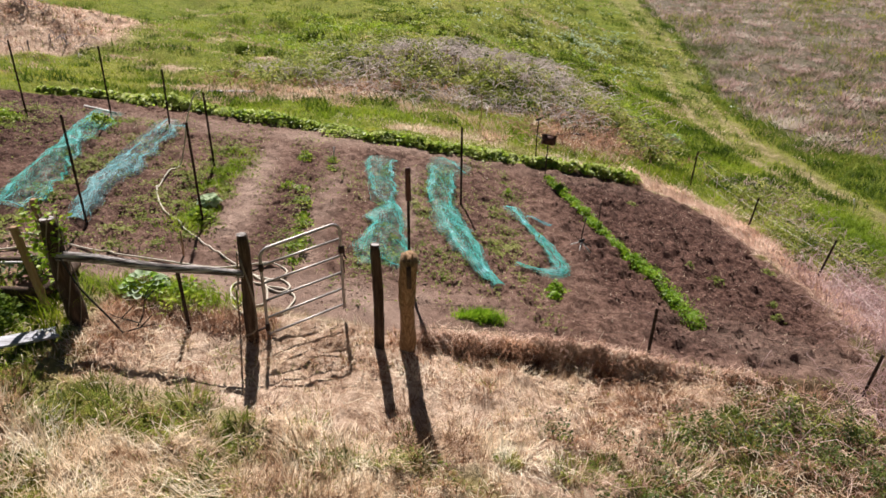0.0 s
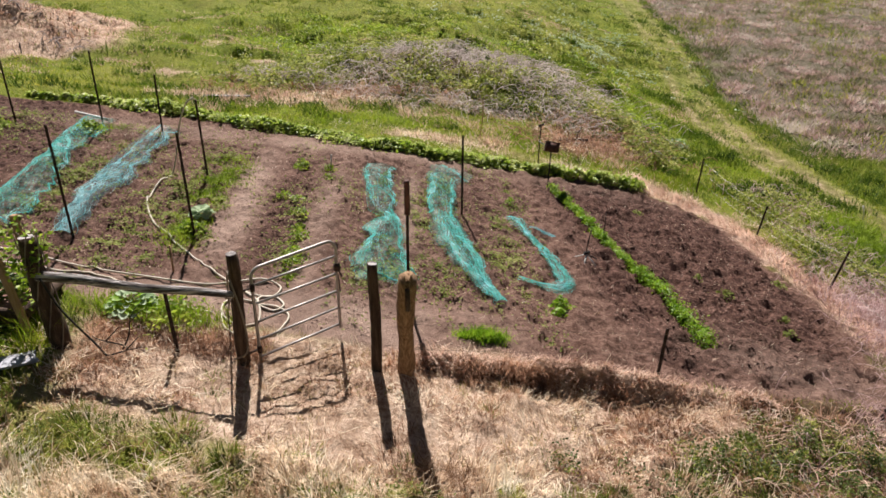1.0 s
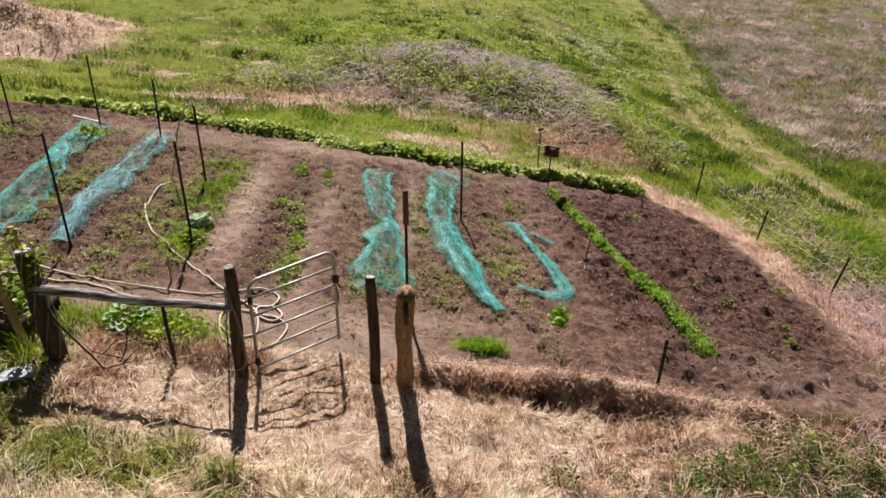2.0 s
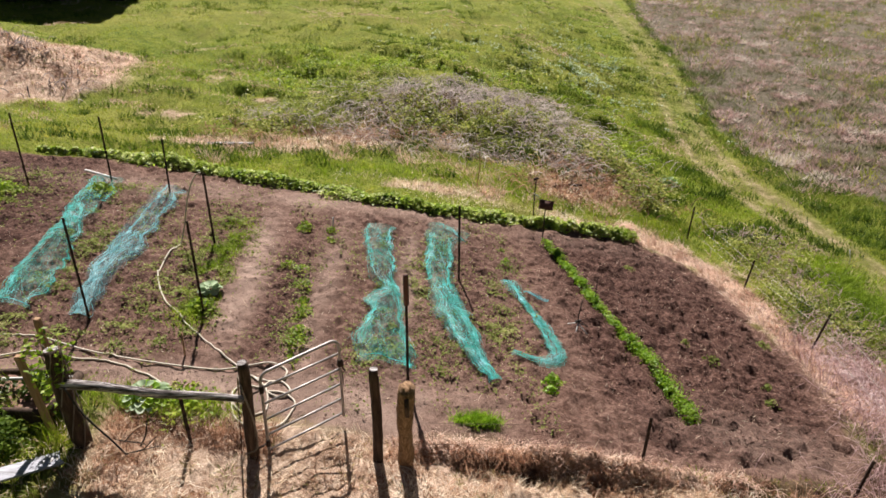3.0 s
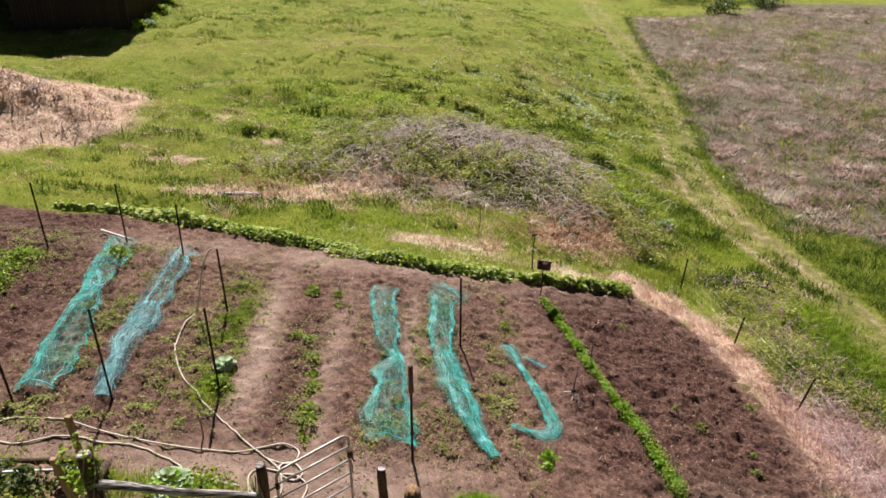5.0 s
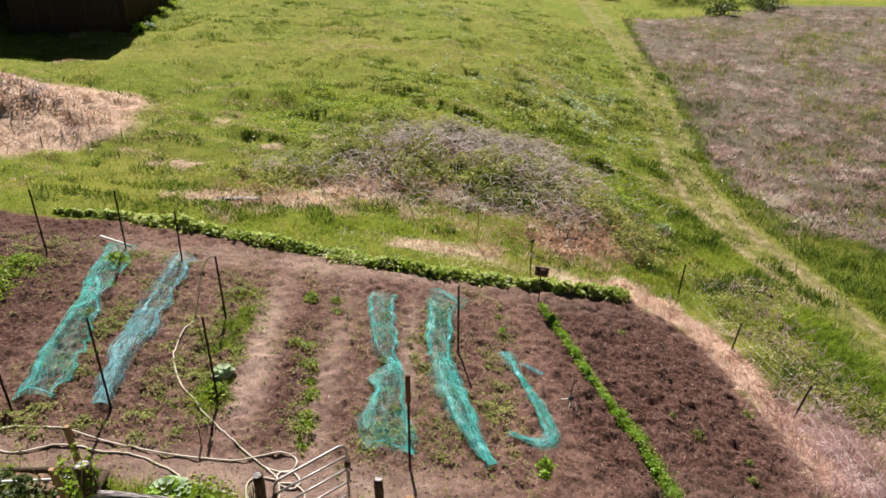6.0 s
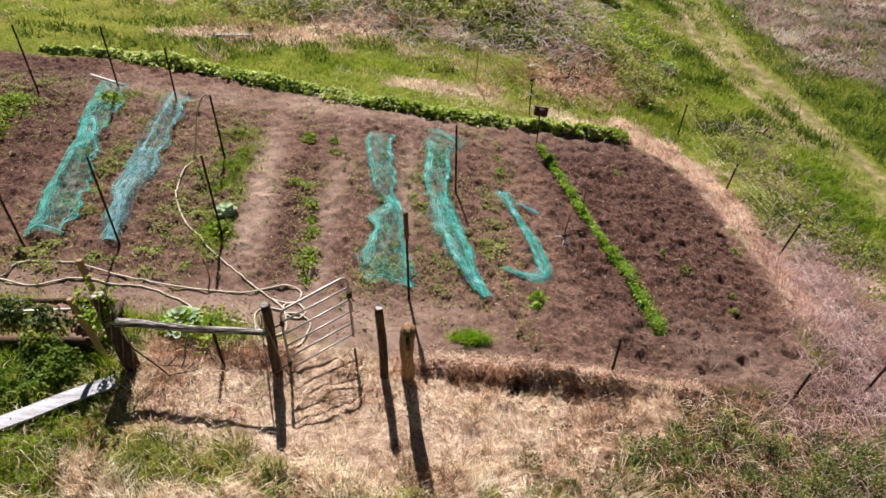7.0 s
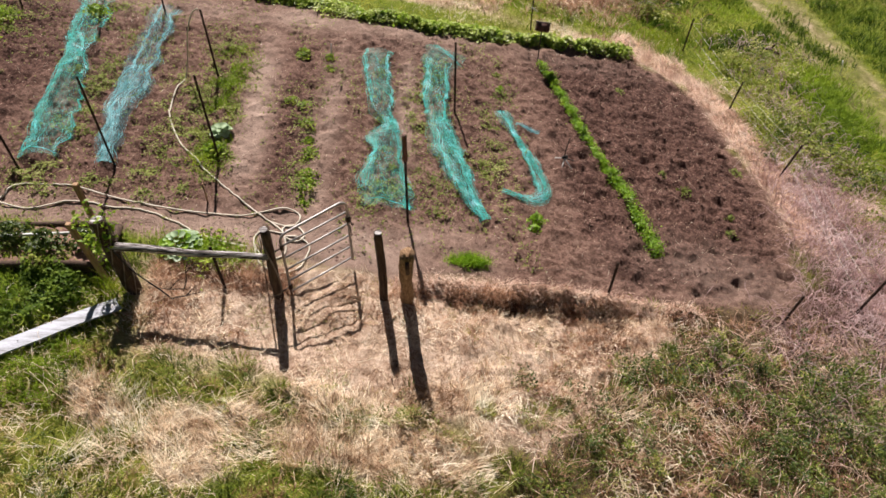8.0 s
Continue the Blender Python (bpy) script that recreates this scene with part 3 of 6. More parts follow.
def leaf_arrays(c, size, up=0.6):
    """Folded diamond leaves at centres c (n x 3)."""
    n = len(c)
    d = rng.normal(size=(n, 3))
    d[:, 2] = np.abs(d[:, 2]) * 0.5
    d /= np.linalg.norm(d, axis=1)[:, None]
    nn = rng.normal(size=(n, 3)) * (1 - up)
    nn[:, 2] += up
    s = np.cross(d, nn)
    s /= np.linalg.norm(s, axis=1)[:, None] + 1e-9
    nn = np.cross(s, d)
    size = (np.asarray(size) * rng.uniform(0.6, 1.3, n))[:, None]
    a, b = c - d * size * 0.5, c + d * size * 0.5
    l, r = c - s * size * 0.3 + nn * size * 0.1, c + s * size * 0.3 + nn * size * 0.1
    v = np.stack([a, r, b, l], 1).reshape(-1, 3)
    i = np.arange(n)[:, None] * 4
    return v, [np.concatenate([i, i + 1, i + 2], 1), np.concatenate([i, i + 2, i + 3], 1)]


def leaves(name, c, size, material, up=0.6):
    return mesh_of(name, *leaf_arrays(c, size, up))


def tufts(n, per, spread, x0, x1, y0, y1, keep):
    """Places of blades gathered in tufts, and the way each leans out of its tuft."""
    cx, cy = strew(n, x0, x1, y0, y1, keep)
    ox, oy = rng.normal(0, spread, (len(cx), per)), rng.normal(0, spread, (len(cx), per))
    return (cx[:, None] + ox).ravel(), (cy[:, None] + oy).ravel(), (np.arctan2(oy, ox) + rng.normal(0, 0.6, ox.shape)).ravel()


def strew(n, x0, x1, y0, y1, keep):
    """n random places in a rectangle, thinned by keep(x, y) -> 0..1."""
    x, y = rng.uniform(x0, x1, n), rng.uniform(y0, y1, n)
    k = rng.uniform(0, 1, n) < keep(x, y)
    return x[k], y[k]

# ---- the ground: one sheet to the horizon ----
def axis(fine0, fine1, step, lo, hi, grow, grow_lo):
    mid = list(np.arange(fine0, fine1, step))
    out, s, v = [], step, mid[-1]
    while v < hi:
        s *= grow
        v += s
        out.append(v)
    pre, s, v = [], step, mid[0]
    while v > lo:
        s *= grow_lo
        v -= s
        pre.append(v)
    return np.array(pre[::-1] + mid + out)


def build_ground():
    xs, ys = axis(-9.5, 8.2, 0.055, -2500, 2500, 1.05, 1.045), axis(2.6, 18.2, 0.055, -2500, 3000, 1.021, 1.15)
    gx, gy = np.meshgrid(xs, ys)
    x, y = gx.ravel(), gy.ravel()
    v = np.stack([x, y, height(x, y)], 1)
    i = (np.arange(len(ys) - 1)[:, None] * len(xs) + np.arange(len(xs) - 1)[None, :]).ravel()[:, None]
    me = mesh_of("ground", v, np.concatenate([i, i + 1, i + 1 + len(xs), i + len(xs)], 1))
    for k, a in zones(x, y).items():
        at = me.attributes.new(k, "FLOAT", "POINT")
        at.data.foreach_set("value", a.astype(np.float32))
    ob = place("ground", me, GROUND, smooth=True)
    return tagged(ob, "sloping ground of tilled soil, straw and meadow", "ground", kind="structure")


build_ground()

# ---- fence posts, rail and gate ----
def wood_post(x, y, top, r, label, material=WOOD_OLD, tx=None, ty=None, rough=0.06, name="wooden_post", group="gate posts"):
    z0 = gz(x, y)
    ob = thing(name, x, y, z0, label, "post", group)
    tx, ty = (x if tx is None else tx), (y if ty is None else ty)
    h = top - z0
    pts, rad = [], []
    for i in range(15):
        t = i / 14
        pts.append(((tx - x) * t + 0.012 * math.sin(5 * t + x), (ty - y) * t + 0.01 * math.cos(4 * t + y), -0.15 + (h + 0.15) * t))
        rad.append(r * (1.08 - 0.12 * t))
    rad[-1] *= 0.9
    shaft = part("shaft", tube(pts, rad, 14, wobble=rough), material, ob)
    bm = bmesh.new()
    bmesh.ops.create_circle(bm, cap_ends=True, segments=14, radius=r * 0.8, matrix=Matrix.Translation((tx - x, ty - y, h + 0.004)))
    part("cut_end", bm, RAIL, shaft, "greyed sawn top")
    return ob


wood_post(-2.53, 7.9, 1.63, 0.075, "dark weathered round gate post with a hose over it", tx=-2.49, ty=7.78)
wood_post(-0.88, 8.0, 1.45, 0.066, "slim brown round post beside the gateway", tx=-0.88, ty=7.92)
corner_post = wood_post(-4.64, 7.66, 1.83, 0.105, "thick dark corner post overgrown with vine leaves", tx=-4.78, ty=7.74, rough=0.1)


def split_post():
    x, y, tx, ty, top, r = -0.53, 8.08, -0.44, 7.42, 1.53, 0.098
    z0 = gz(x, y)
    ob = thing("split_post", x, y, z0, "leaning pale split post with a knotty broken top", "post", "gate posts")
    h = top - z0
    pts, rad = [], []
    for i in range(19):
        t = i / 18
        pts.append(((tx - x) * t + 0.015 * math.sin(7 * t), (ty - y) * t, -0.15 + (h + 0.15) * t))
        rad.append(r * (1.0 + 0.1 * math.sin(9 * t) + 0.14 * math.exp(-((t - 0.62) / 0.09) ** 2)))
    shaft = part("shaft", tube(pts, rad, 16, wobble=0.1), WOOD_PALE, ob)
    bm = bmesh.new()
    for k in range(9):
        a = k * 0.7
        px, py = tx - x + 0.055 * math.cos(a), ty - y + 0.055 * math.sin(a)
        tube([(px, py, h - 0.08), (px * 1.02, py, h + random.uniform(0.0, 0.05))], [0.025, 0.008], 5, bm)
    part("splinters", bm, WOOD_PALE, shaft)
    bm = bmesh.new()
    box(bm, tx - x - 0.024, ty - y + 0.0, h - 0.42, tx - x + 0.03, ty - y + 0.09, h - 0.1, 0.008)
    for v in bm.verts:
        v.co.y += -(v.co.z - h) * 0.3 - 0.16
    part("slot", bm, WOOD_OLD, shaft, "dark rotted slot")


split_post()


def pole_rail():
    a, b = Vector((-4.72, 7.66, 1.38)), Vector((-2.5, 7.72, 1.11))
    ob = thing("pole_rail", *a, "silver-grey round pole rail nailed between two posts", "rail")
    pts = [(b - a) * t + Vector((0, 0, 0.015 * math.sin(9 * t))) for t in np.linspace(0, 1, 16)]
    part("pole", tube(pts, [0.062 - 0.001 * i for i in range(16)], 12, wobble=0.07), RAIL, ob)
    for t in (0.03, 0.97):
        part("nail", tube([(b - a) * t + Vector((0, -0.09, 0)), (b - a) * t], 0.006, 6), RUST, ob)


pole_rail()


def farm_gate():
    hx, hy, fx, fy = -2.34, 7.94, -1.43, 8.64
    W = math.hypot(fx - hx, fy - hy)
    turn = math.degrees(math.atan2(fy - hy, fx - hx))
    z0, H, rise = 0.055, 1.3, 0.075
    ob = thing("farm_gate", hx, hy, z0, "open galvanised tube gate with six bars, rust spotted", "gate", turn=turn)
    r, c = 0.021, 0.13
    up = lambda x: rise * x / W
    frame_pts = [(0, 0, 0), (0, 0, H - c)] + [(c - c * math.cos(a), 0, H - c + c * math.sin(a) + up(0)) for a in np.linspace(0.2, 1.57, 6)]
    frame_pts += [(W - c + c * math.sin(a), 0, H - c + c * math.cos(a) + up(W)) for a in np.linspace(0, 1.37, 6)] + [(W, 0, H - c + up(W)), (W, 0, up(W))]
    part("frame", tube(frame_pts, r, 10), STEEL, ob)
    for k in range(5):
        z = 0.06 + (H - 0.02) * k / 5 * 0.99
        part("bar", tube([(0, 0, z), (W, 0, z + up(W))], 0.016, 8), STEEL, ob)
    for z in (0.18, 1.05):
        bm = tube([(-0.14, -0.02, z), (0.0, 0, z)], 0.014, 8)
        tube([(0, 0, z - 0.05), (0, 0, z + 0.05)], 0.03, 10, bm)
        part("hinge", bm, RUST, ob, "rusty strap hinge")
    bm = bmesh.new()
    box(bm, W - 0.035, -0.03, 0.93, W + 0.045, 0.03, 1.04, 0.008)
    tube([(W + 0.02, 0, 0.95), (W + 0.06, -0.02, 0.84)], 0.012, 6, bm)
    latch = part("latch", bm, RUST, ob, "dark iron latch")
    part("chain", tube([(W, 0, 0.95), (W + 0.02, -0.02, 0.8), (W + 0.03, -0.01, 0.62)], 0.007, 5), RUST, latch)


farm_gate()


def t_post(x, y, top, label="dark rusty steel T-post standing in the soil", tx=None, ty=None, name="steel_post", group="steel fence posts", plate=False, w=0.042):
    """A rolled T section with its row of studs."""
    z0 = gz(x, y)
    ob = thing(name, x, y, z0, label, "post", group)
    h = top - z0
    sx, sy = ((tx - x) if tx is not None else 0) / h, ((ty - y) if ty is not None else 0) / h
    bm = bmesh.new()
    box(bm, -w / 2, -0.004, -0.3, w / 2, 0.004, h, 0.002)
    box(bm, -0.004, 0.004, -0.3, 0.004, w * 0.8, h - 0.003, 0.0015)
    for v in bm.verts:
        v.co.x += sx * v.co.z
        v.co.y += sy * v.co.z
    z = 0.15
    while z < h - 0.05:
        box(bm, sx * z - 0.009, sy * z - 0.011, z, sx * z + 0.009, sy * z - 0.002, z + 0.02)
        z += 0.055
    part("shaft", bm, RUST, ob, smooth=False)
    return ob


for x, y, top, tx, ty in [(-9.57, 15.72, 2.68, -9.55, 15.66), (-7.93, 16.3, 2.5, -7.8, 16.05), (-6.4, 15.85, 2.02, -6.43, 15.98), (-4.7, 13.55, 2.07, -4.7, 13.48),
                          (-5.85, 10.5, 2.36, -5.92, 10.58), (-4.12, 10.95, 2.14, -4.17, 11.0), (0.29, 13.3, 1.44, 0.29, 13.44), (-7.35, 10.15, 1.95, -7.5, 10.3)]:
    t_post(x, y, top, "tall dark rusty steel post between the net-covered beds", tx, ty)
for x, y, top, tx, ty in [(6.69, 18.28, -0.5, 6.75, 18.28), (7.28, 15.64, -0.83, 7.42, 15.7), (7.66, 12.97, -0.68, 7.86, 12.95), (2.89, 8.48, 0.24, 2.93, 8.5), (6.02, 8.33, -0.4, 6.15, 8.36), (7.5, 8.7, -0.28, 7.66, 8.66)]:
    t_post(x, y, top, "short rusty steel fence post in dry grass", tx, ty, group="outer fence posts", w=0.046)
t_post(-3.36, 7.9, 1.1, "short dark steel post propping the pole rail", -3.41, 7.94, w=0.05)


def flagged_post():
    x, y = -0.57, 9.77
    ob = t_post(x, y, 1.82, "steel post with a red-brown sleeve on its upper half", name="sleeved_post")
    bm = bmesh.new()
    h = 1.82 - gz(x, y)
    tube([(0, 0, h - 0.5), (0, 0, h - 0.02), (0, 0, h + 0.01)], [0.042, 0.04, 0.036], 10, bm, 0.06)
    part("sleeve", bm, REDIRON, ob, "red-brown sleeve")


flagged_post()


def stake(x, y, top, tx, ty):
    z0 = gz(x, y)
    ob = thing("wooden_stake", x, y, z0, "square orange-brown timber stake at the bed corner", "stake", "bed stakes")
    h = top - z0
    bm = bmesh.new()
    box(bm, -0.038, -0.038, -0.25, 0.038, 0.038, h, 0.006)
    for v in bm.verts:
        v.co.x += (tx - x) * v.co.z / h
        v.co.y += (ty - y) * v.co.z / h
    part("shaft", bm, WOOD_STAKE, ob, smooth=False)


stake(-5.36, 8.55, 1.74, -5.44, 8.62)
stake(-5.1, 7.82, 1.7, -5.25, 7.8)


# ---- the barn ----
def barn():
    x1, y0, y1, zg = -17.6, 40.6, 53.0, 1.9
    x0, eave, ridge = -36.0, zg + 6.0, zg + 8.6
    ob = thing("barn", x1, y0, zg, "dark timber barn with pale trim, throwing a deep shadow on grass", "barn", turn=7)
    m = Matrix.Translation((-x1, -y0, -zg))
    def bx(*a, bev=0.0):
        b = bmesh.new()
        box(b, *a, bev, m)
        return b
    xb = -23.6
    side = part("wall", bx(x1 - 0.2, y0 + 0.25, zg - 0.6, x1, y1, eave), BARN, ob)
    part("wall", bx(x0, y1 - 0.2, zg - 0.6, x1 - 0.2, y1, eave), BARN, ob)
    part("wall", bx(x0, y0 + 0.25, zg - 0.6, x0 + 0.2, y1 - 0.2, eave), BARN, ob)
    part("wall", bx(x0 + 0.2, y0 + 0.25, zg + 3.6, xb, y0 + 0.4, eave), BARN, ob, "boards over the open bay")
    me_src = bmesh.new()
    box(me_src, 0, 0, 0, 0.19, 0.03, eave - zg + 0.6, 0.004)
    src = part("board", me_src, BARN, ob, smooth=False)
    src.location = (xb - x1, 0.2, -0.6)
    k = 1
    while xb + 0.2 * (k + 1) < x1 + 0.01:
        o = src.copy()
        scene.collection.objects.link(o)
        o.location = (xb - x1 + 0.2 * k, 0.2 + 0.006 * (k % 3), -0.6)
        k += 1
    part("trim", bx(xb, y0 + 0.14, zg + 0.3, x1 + 0.03, y0 + 0.2, zg + 0.42, bev=0.005), BARN_TRIM, ob, "pale base trim board")
    part("trim", bx(xb, y0 + 0.14, zg + 2.3, x1 + 0.03, y0 + 0.2, zg + 2.38, bev=0.005), BARN_TRIM, ob, "pale waist trim board")
    part("trim", bx(x1, y0 + 0.2, zg + 0.3, x1 + 0.04, y1, zg + 0.42, bev=0.005), BARN_TRIM, side, "pale base trim board")
    part("corner_post", bx(x1 - 0.06, y0 + 0.12, zg - 0.6, x1 + 0.06, y0 + 0.24, eave, bev=0.01), BARN, ob)
    bm = bmesh.new()
    ym = (y0 + y1) / 2
    for ya, yb in ((y0 - 0.5, ym), (y1 + 0.5, ym)):
        vs = [bm.verts.new(m @ Vector(p)) for p in ((x0 - 0.2, ya, eave - 0.05), (x1 + 0.12, ya, eave - 0.05), (x1 + 0.12, yb, ridge), (x0 - 0.2, yb, ridge))]
        bm.faces.new(vs)
    bmesh.ops.solidify(bm, geom=bm.faces[:], thickness=0.08)
    part("roof", bm, ROOF, ob, smooth=False)
    for xe in (x1 - 0.2, x0):
        bm = bmesh.new()
        vs = [bm.verts.new(m @ Vector(p)) for p in ((xe, y0 + 0.25, eave), (xe, y1, eave), (xe, ym, ridge - 0.1))]
        ext = bmesh.ops.extrude_face_region(bm, geom=[bm.faces.new(vs)])
        bmesh.ops.translate(bm, vec=(0.2, 0, 0), verts=[v for v in ext["geom"] if isinstance(v, bmesh.types.BMVert)])
        part("gable", bm, BARN, ob, smooth=False)


barn()

# ---- netting over the beds ----
def film(name, colour):
    """Sheer net cloth: mesh holes let the ground show through, gathered hems close up."""
    m, n, l = nodes_of(name)
    b = n["Principled BSDF"]
    co = n.new("ShaderNodeTexCoord").outputs["Object"]
    fold = noise_node(n, l, 5.0, 6, 0.75, co, (2.2, 0.8, 1))
    fine = noise_node(n, l, 70, 2, 0.6, co)
    l.new(ramp(n, l, fold, [(0.35, tuple(c * 0.6 for c in colour)), (0.7, tuple(min(1, c * 1.5 + 0.05) for c in colour))]), b.inputs["Base Color"])
    b.inputs["Roughness"].default_value = 0.5
    tr = n.new("ShaderNodeBsdfTranslucent")
    tr.inputs[0].default_value = (*colour, 1)
    ms = n.new("ShaderNodeMixShader")
    ms.inputs[0].default_value = 0.4
    l.new(b.outputs[0], ms.inputs[1])
    l.new(tr.outputs[0], ms.inputs[2])
    hole = n.new("ShaderNodeBsdfTransparent")
    gath = n.new("ShaderNodeAttribute")
    gath.attribute_name = "gather"
    web = mix(n, l, 0.6, ramp(n, l, fold, [(0.42, (0.05, 0.05, 0.05)), (0.7, (0.42, 0.42, 0.42))]), ramp(n, l, fine, [(0.4, (0.2, 0.2, 0.2)), (0.6, (1.0, 1.0, 1.0))]), "MULTIPLY")
    tight = ramp(n, l, fine, [(0.36, (0.3, 0.3, 0.3)), (0.62, (0.9, 0.9, 0.9))])
    m2 = n.new("ShaderNodeMixShader")
    l.new(mix(n, l, gath.outputs["Fac"], web, tight), m2.inputs[0])
    l.new(hole.outputs[0], m2.inputs[1])
    l.new(ms.outputs[0], m2.inputs[2])
    l.new(m2.outputs[0], n["Material Output"].inputs[0])
    return m


FILM = film("sheer teal net", (0.07, 0.46, 0.38))
FILM_BLUE = film("sheer blue-green net", (0.14, 0.4, 0.45))


def net(spine, label, material, hems, threads=30, lift=0.14, seed=1):
    """Bird netting: a sagging sheet of real threads, drawn together where it is bunched. spine: x, y, half width;
    hems: gathered strands, each a width in metres and knots of (share of the length, side, strength)."""
    r = np.random.default_rng(seed)
    pts = curve_points([(x, y, w) for x, y, w in spine], 0.09)
    px, py, hw = np.array([p.x for p in pts]), np.array([p.y for p in pts]), np.maximum([p.z for p in pts], 0.03)
    n = len(pts)
    hw = hw * (1 + 0.12 * vnoise(np.arange(n) * 0.35, np.full(n, seed * 3.3), seed + 9))
    tx, ty = np.gradient(px), np.gradient(py)
    ln = np.hypot(tx, ty)
    nx, ny = -ty / ln, tx / ln
    s = np.cumsum(ln)
    def at(i, u):
        """Place on the cloth at step i (float array) and side u in -1..1."""
        f = lambda a: np.interp(i, np.arange(n), a)
        u = u * (1 + 0.24 * vnoise(i * 0.2, np.sign(u) * 2 + seed, 40) + 0.12 * vnoise(i * 0.6, np.sign(u) * 2 + seed, 41))
        x, y = f(px) + f(nx) * f(hw) * u, f(py) + f(ny) * f(hw) * u
        hump = lift * (1 - 0.75 * u * u) * np.minimum(1, f(hw) / 0.25)
        z = 0.6 * land(x, y) + 0.4 * height(x, y) + 0.03 + hump * (0.8 + 0.3 * vnoise(x * 2.5 + seed, y * 1.3, seed)) + 0.015 * vnoise(x * 9, y * 9, seed + 3) + 0.02
        return np.stack([x, y, z], -1)
    runs = []  # steps, sides, half width of each thread
    area = float(np.sum(ln * hw * 2))
    for _ in range(int(threads * 0.65 * max(0.5, area))):
        i0 = r.uniform(-3, n - 4)
        ii = np.linspace(max(0, i0), min(n - 1, i0 + r.uniform(6, 26)), 14)
        uu = np.clip(r.uniform(-1, 1) + r.uniform(-0.9, 0.9) * np.linspace(0, 1, 14) + 0.2 * np.sin(np.linspace(0, r.uniform(1, 5), 14) + r.uniform(0, 6)), -1.05, 1.05)
        runs.append((ii, uu, r.uniform(0.0006, 0.0014)))
    for _ in range(int(threads * 0.65 * max(0.5, area))):
        uu = np.linspace(r.uniform(-1, 0), r.uniform(0, 1), 14)
        ii = np.clip(r.uniform(0, n - 1) + r.uniform(-9, 9) * np.linspace(0, 1, 14) + 1.2 * np.sin(uu * r.uniform(2, 7)), 0, n - 1)
        runs.append((ii, uu, r.uniform(0.0005, 0.0013)))
    # bunched hems and folds gathered along the cloth
    def hem_at(h, i):
        t = np.asarray(i) / (n - 1)
        ks, ku, kf = (np.array(v) for v in zip(*h[1]))
        u = np.interp(t, ks, ku) + 0.05 * vnoise(t * 19, t * 0 + seed, 62)
        f = np.interp(t, ks, kf) * (t >= ks[0]) * (t <= ks[-1]) * (0.6 + 0.4 * sstep(vnoise(t * 26, t * 0 + seed, 61), -0.6, 0.3))
        return u, f, h[0] * (1.5 + 0.7 * vnoise(t * 14, t * 0 + 7 * seed, 63)) / np.maximum(np.interp(i, np.arange(n), hw), 0.05)
    for h in hems:
        i0, i1 = h[1][0][0] * (n - 1), h[1][-1][0] * (n - 1)
        for _ in range(int(14 + 160 * h[0])):
            for c in np.arange(i0, i1 - 1, 7):
                ii = np.linspace(c, min(i1, c + r.uniform(7, 10)), 14)
                u, f, w = hem_at(h, ii)
                if r.uniform() > f.mean():
                    continue
                runs.append((ii, u + w * (r.normal(0, 0.55) + 0.35 * np.sin(ii * r.uniform(0.2, 0.8) + r.uniform(0, 6))), r.uniform(0.0008, 0.0026)))
    I, U = np.stack([a[0] for a in runs]), np.stack([a[1] for a in runs])
    w = np.array([a[2] for a in runs])[:, None, None]
    P = at(I.ravel(), U.ravel()).reshape(len(runs), 14, 3)
    d = np.gradient(P, axis=1)
    d /= np.linalg.norm(d, axis=2)[..., None] + 1e-9
    sd = np.cross(d, (r.normal(size=(len(runs), 1, 3)) * 0.5 + np.array([0, 0, 1.0])))
    sd /= np.linalg.norm(sd, axis=2)[..., None] + 1e-9
    V = np.concatenate([P - sd * w, P + sd * w], 1).reshape(-1, 3)
    i = (np.arange(len(runs))[:, None] * 28 + np.arange(13)[None, :]).ravel()[:, None]
    Q = np.concatenate([i, i + 1, i + 15, i + 14], 1)
    ob = place("bird_net", mesh_of("bird_net", V, Q), material)
    # the sheer cloth between the threads
    gi, gu = np.meshgrid(np.linspace(0, n - 1, n * 2), np.linspace(-0.97, 0.97, 23), indexing="ij")
    fv = at(gi.ravel(), gu.ravel()) - (0, 0, 0.004)
    k = (np.arange(n * 2 - 1)[:, None] * 23 + np.arange(22)[None, :]).ravel()[:, None]
    cloth = mesh_of("cloth", fv, np.concatenate([k, k + 1, k + 24, k + 23], 1))
    gi, gu = gi.ravel(), gu.ravel()
    thick = 0 * gi
    for h in hems:
        u, f, w = hem_at(h, gi)
        thick = np.maximum(thick, f * np.exp(-((gu - u) / np.maximum(w, 0.1)) ** 2))
    cloth.attributes.new("gather", "FLOAT", "POINT").data.foreach_set("value", thick.astype(np.float32))
    place("cloth", cloth, FILM_BLUE if material is THREAD_BLUE else FILM, ob, smooth=True)
    return tagged(ob, label, "netting", "nets over the beds")


net([(-8.05, 16.45, 0.36), (-7.85, 15.2, 0.34), (-7.6, 13.6, 0.26), (-7.4, 12.4, 0.3), (-7.2, 11.4, 0.36), (-7.05, 10.4, 0.34)], "teal bird netting draped in a long strip over a bed", THREAD,
    [(0.07, [(0, -0.7, 0.8), (0.25, -0.8, 0.9), (0.45, -0.4, 1.0), (0.6, -0.7, 0.9), (0.8, -0.85, 0.9), (1, -0.9, 0.9)]), (0.035, [(0.32, -0.3, 0.8), (0.42, 0.5, 0.9), (0.48, 0.5, 0.9), (0.52, -0.2, 0.8)]),
     (0.02, [(0, 0.85, 0.5), (0.3, 0.8, 0.25), (0.6, 0.85, 0.5), (0.8, 0.9, 0.5), (1, 0.8, 0.7)]), (0.05, [(0.97, -0.9, 0.8), (0.98, 0, 0.6), (0.99, 0.9, 0.7)])], seed=1)
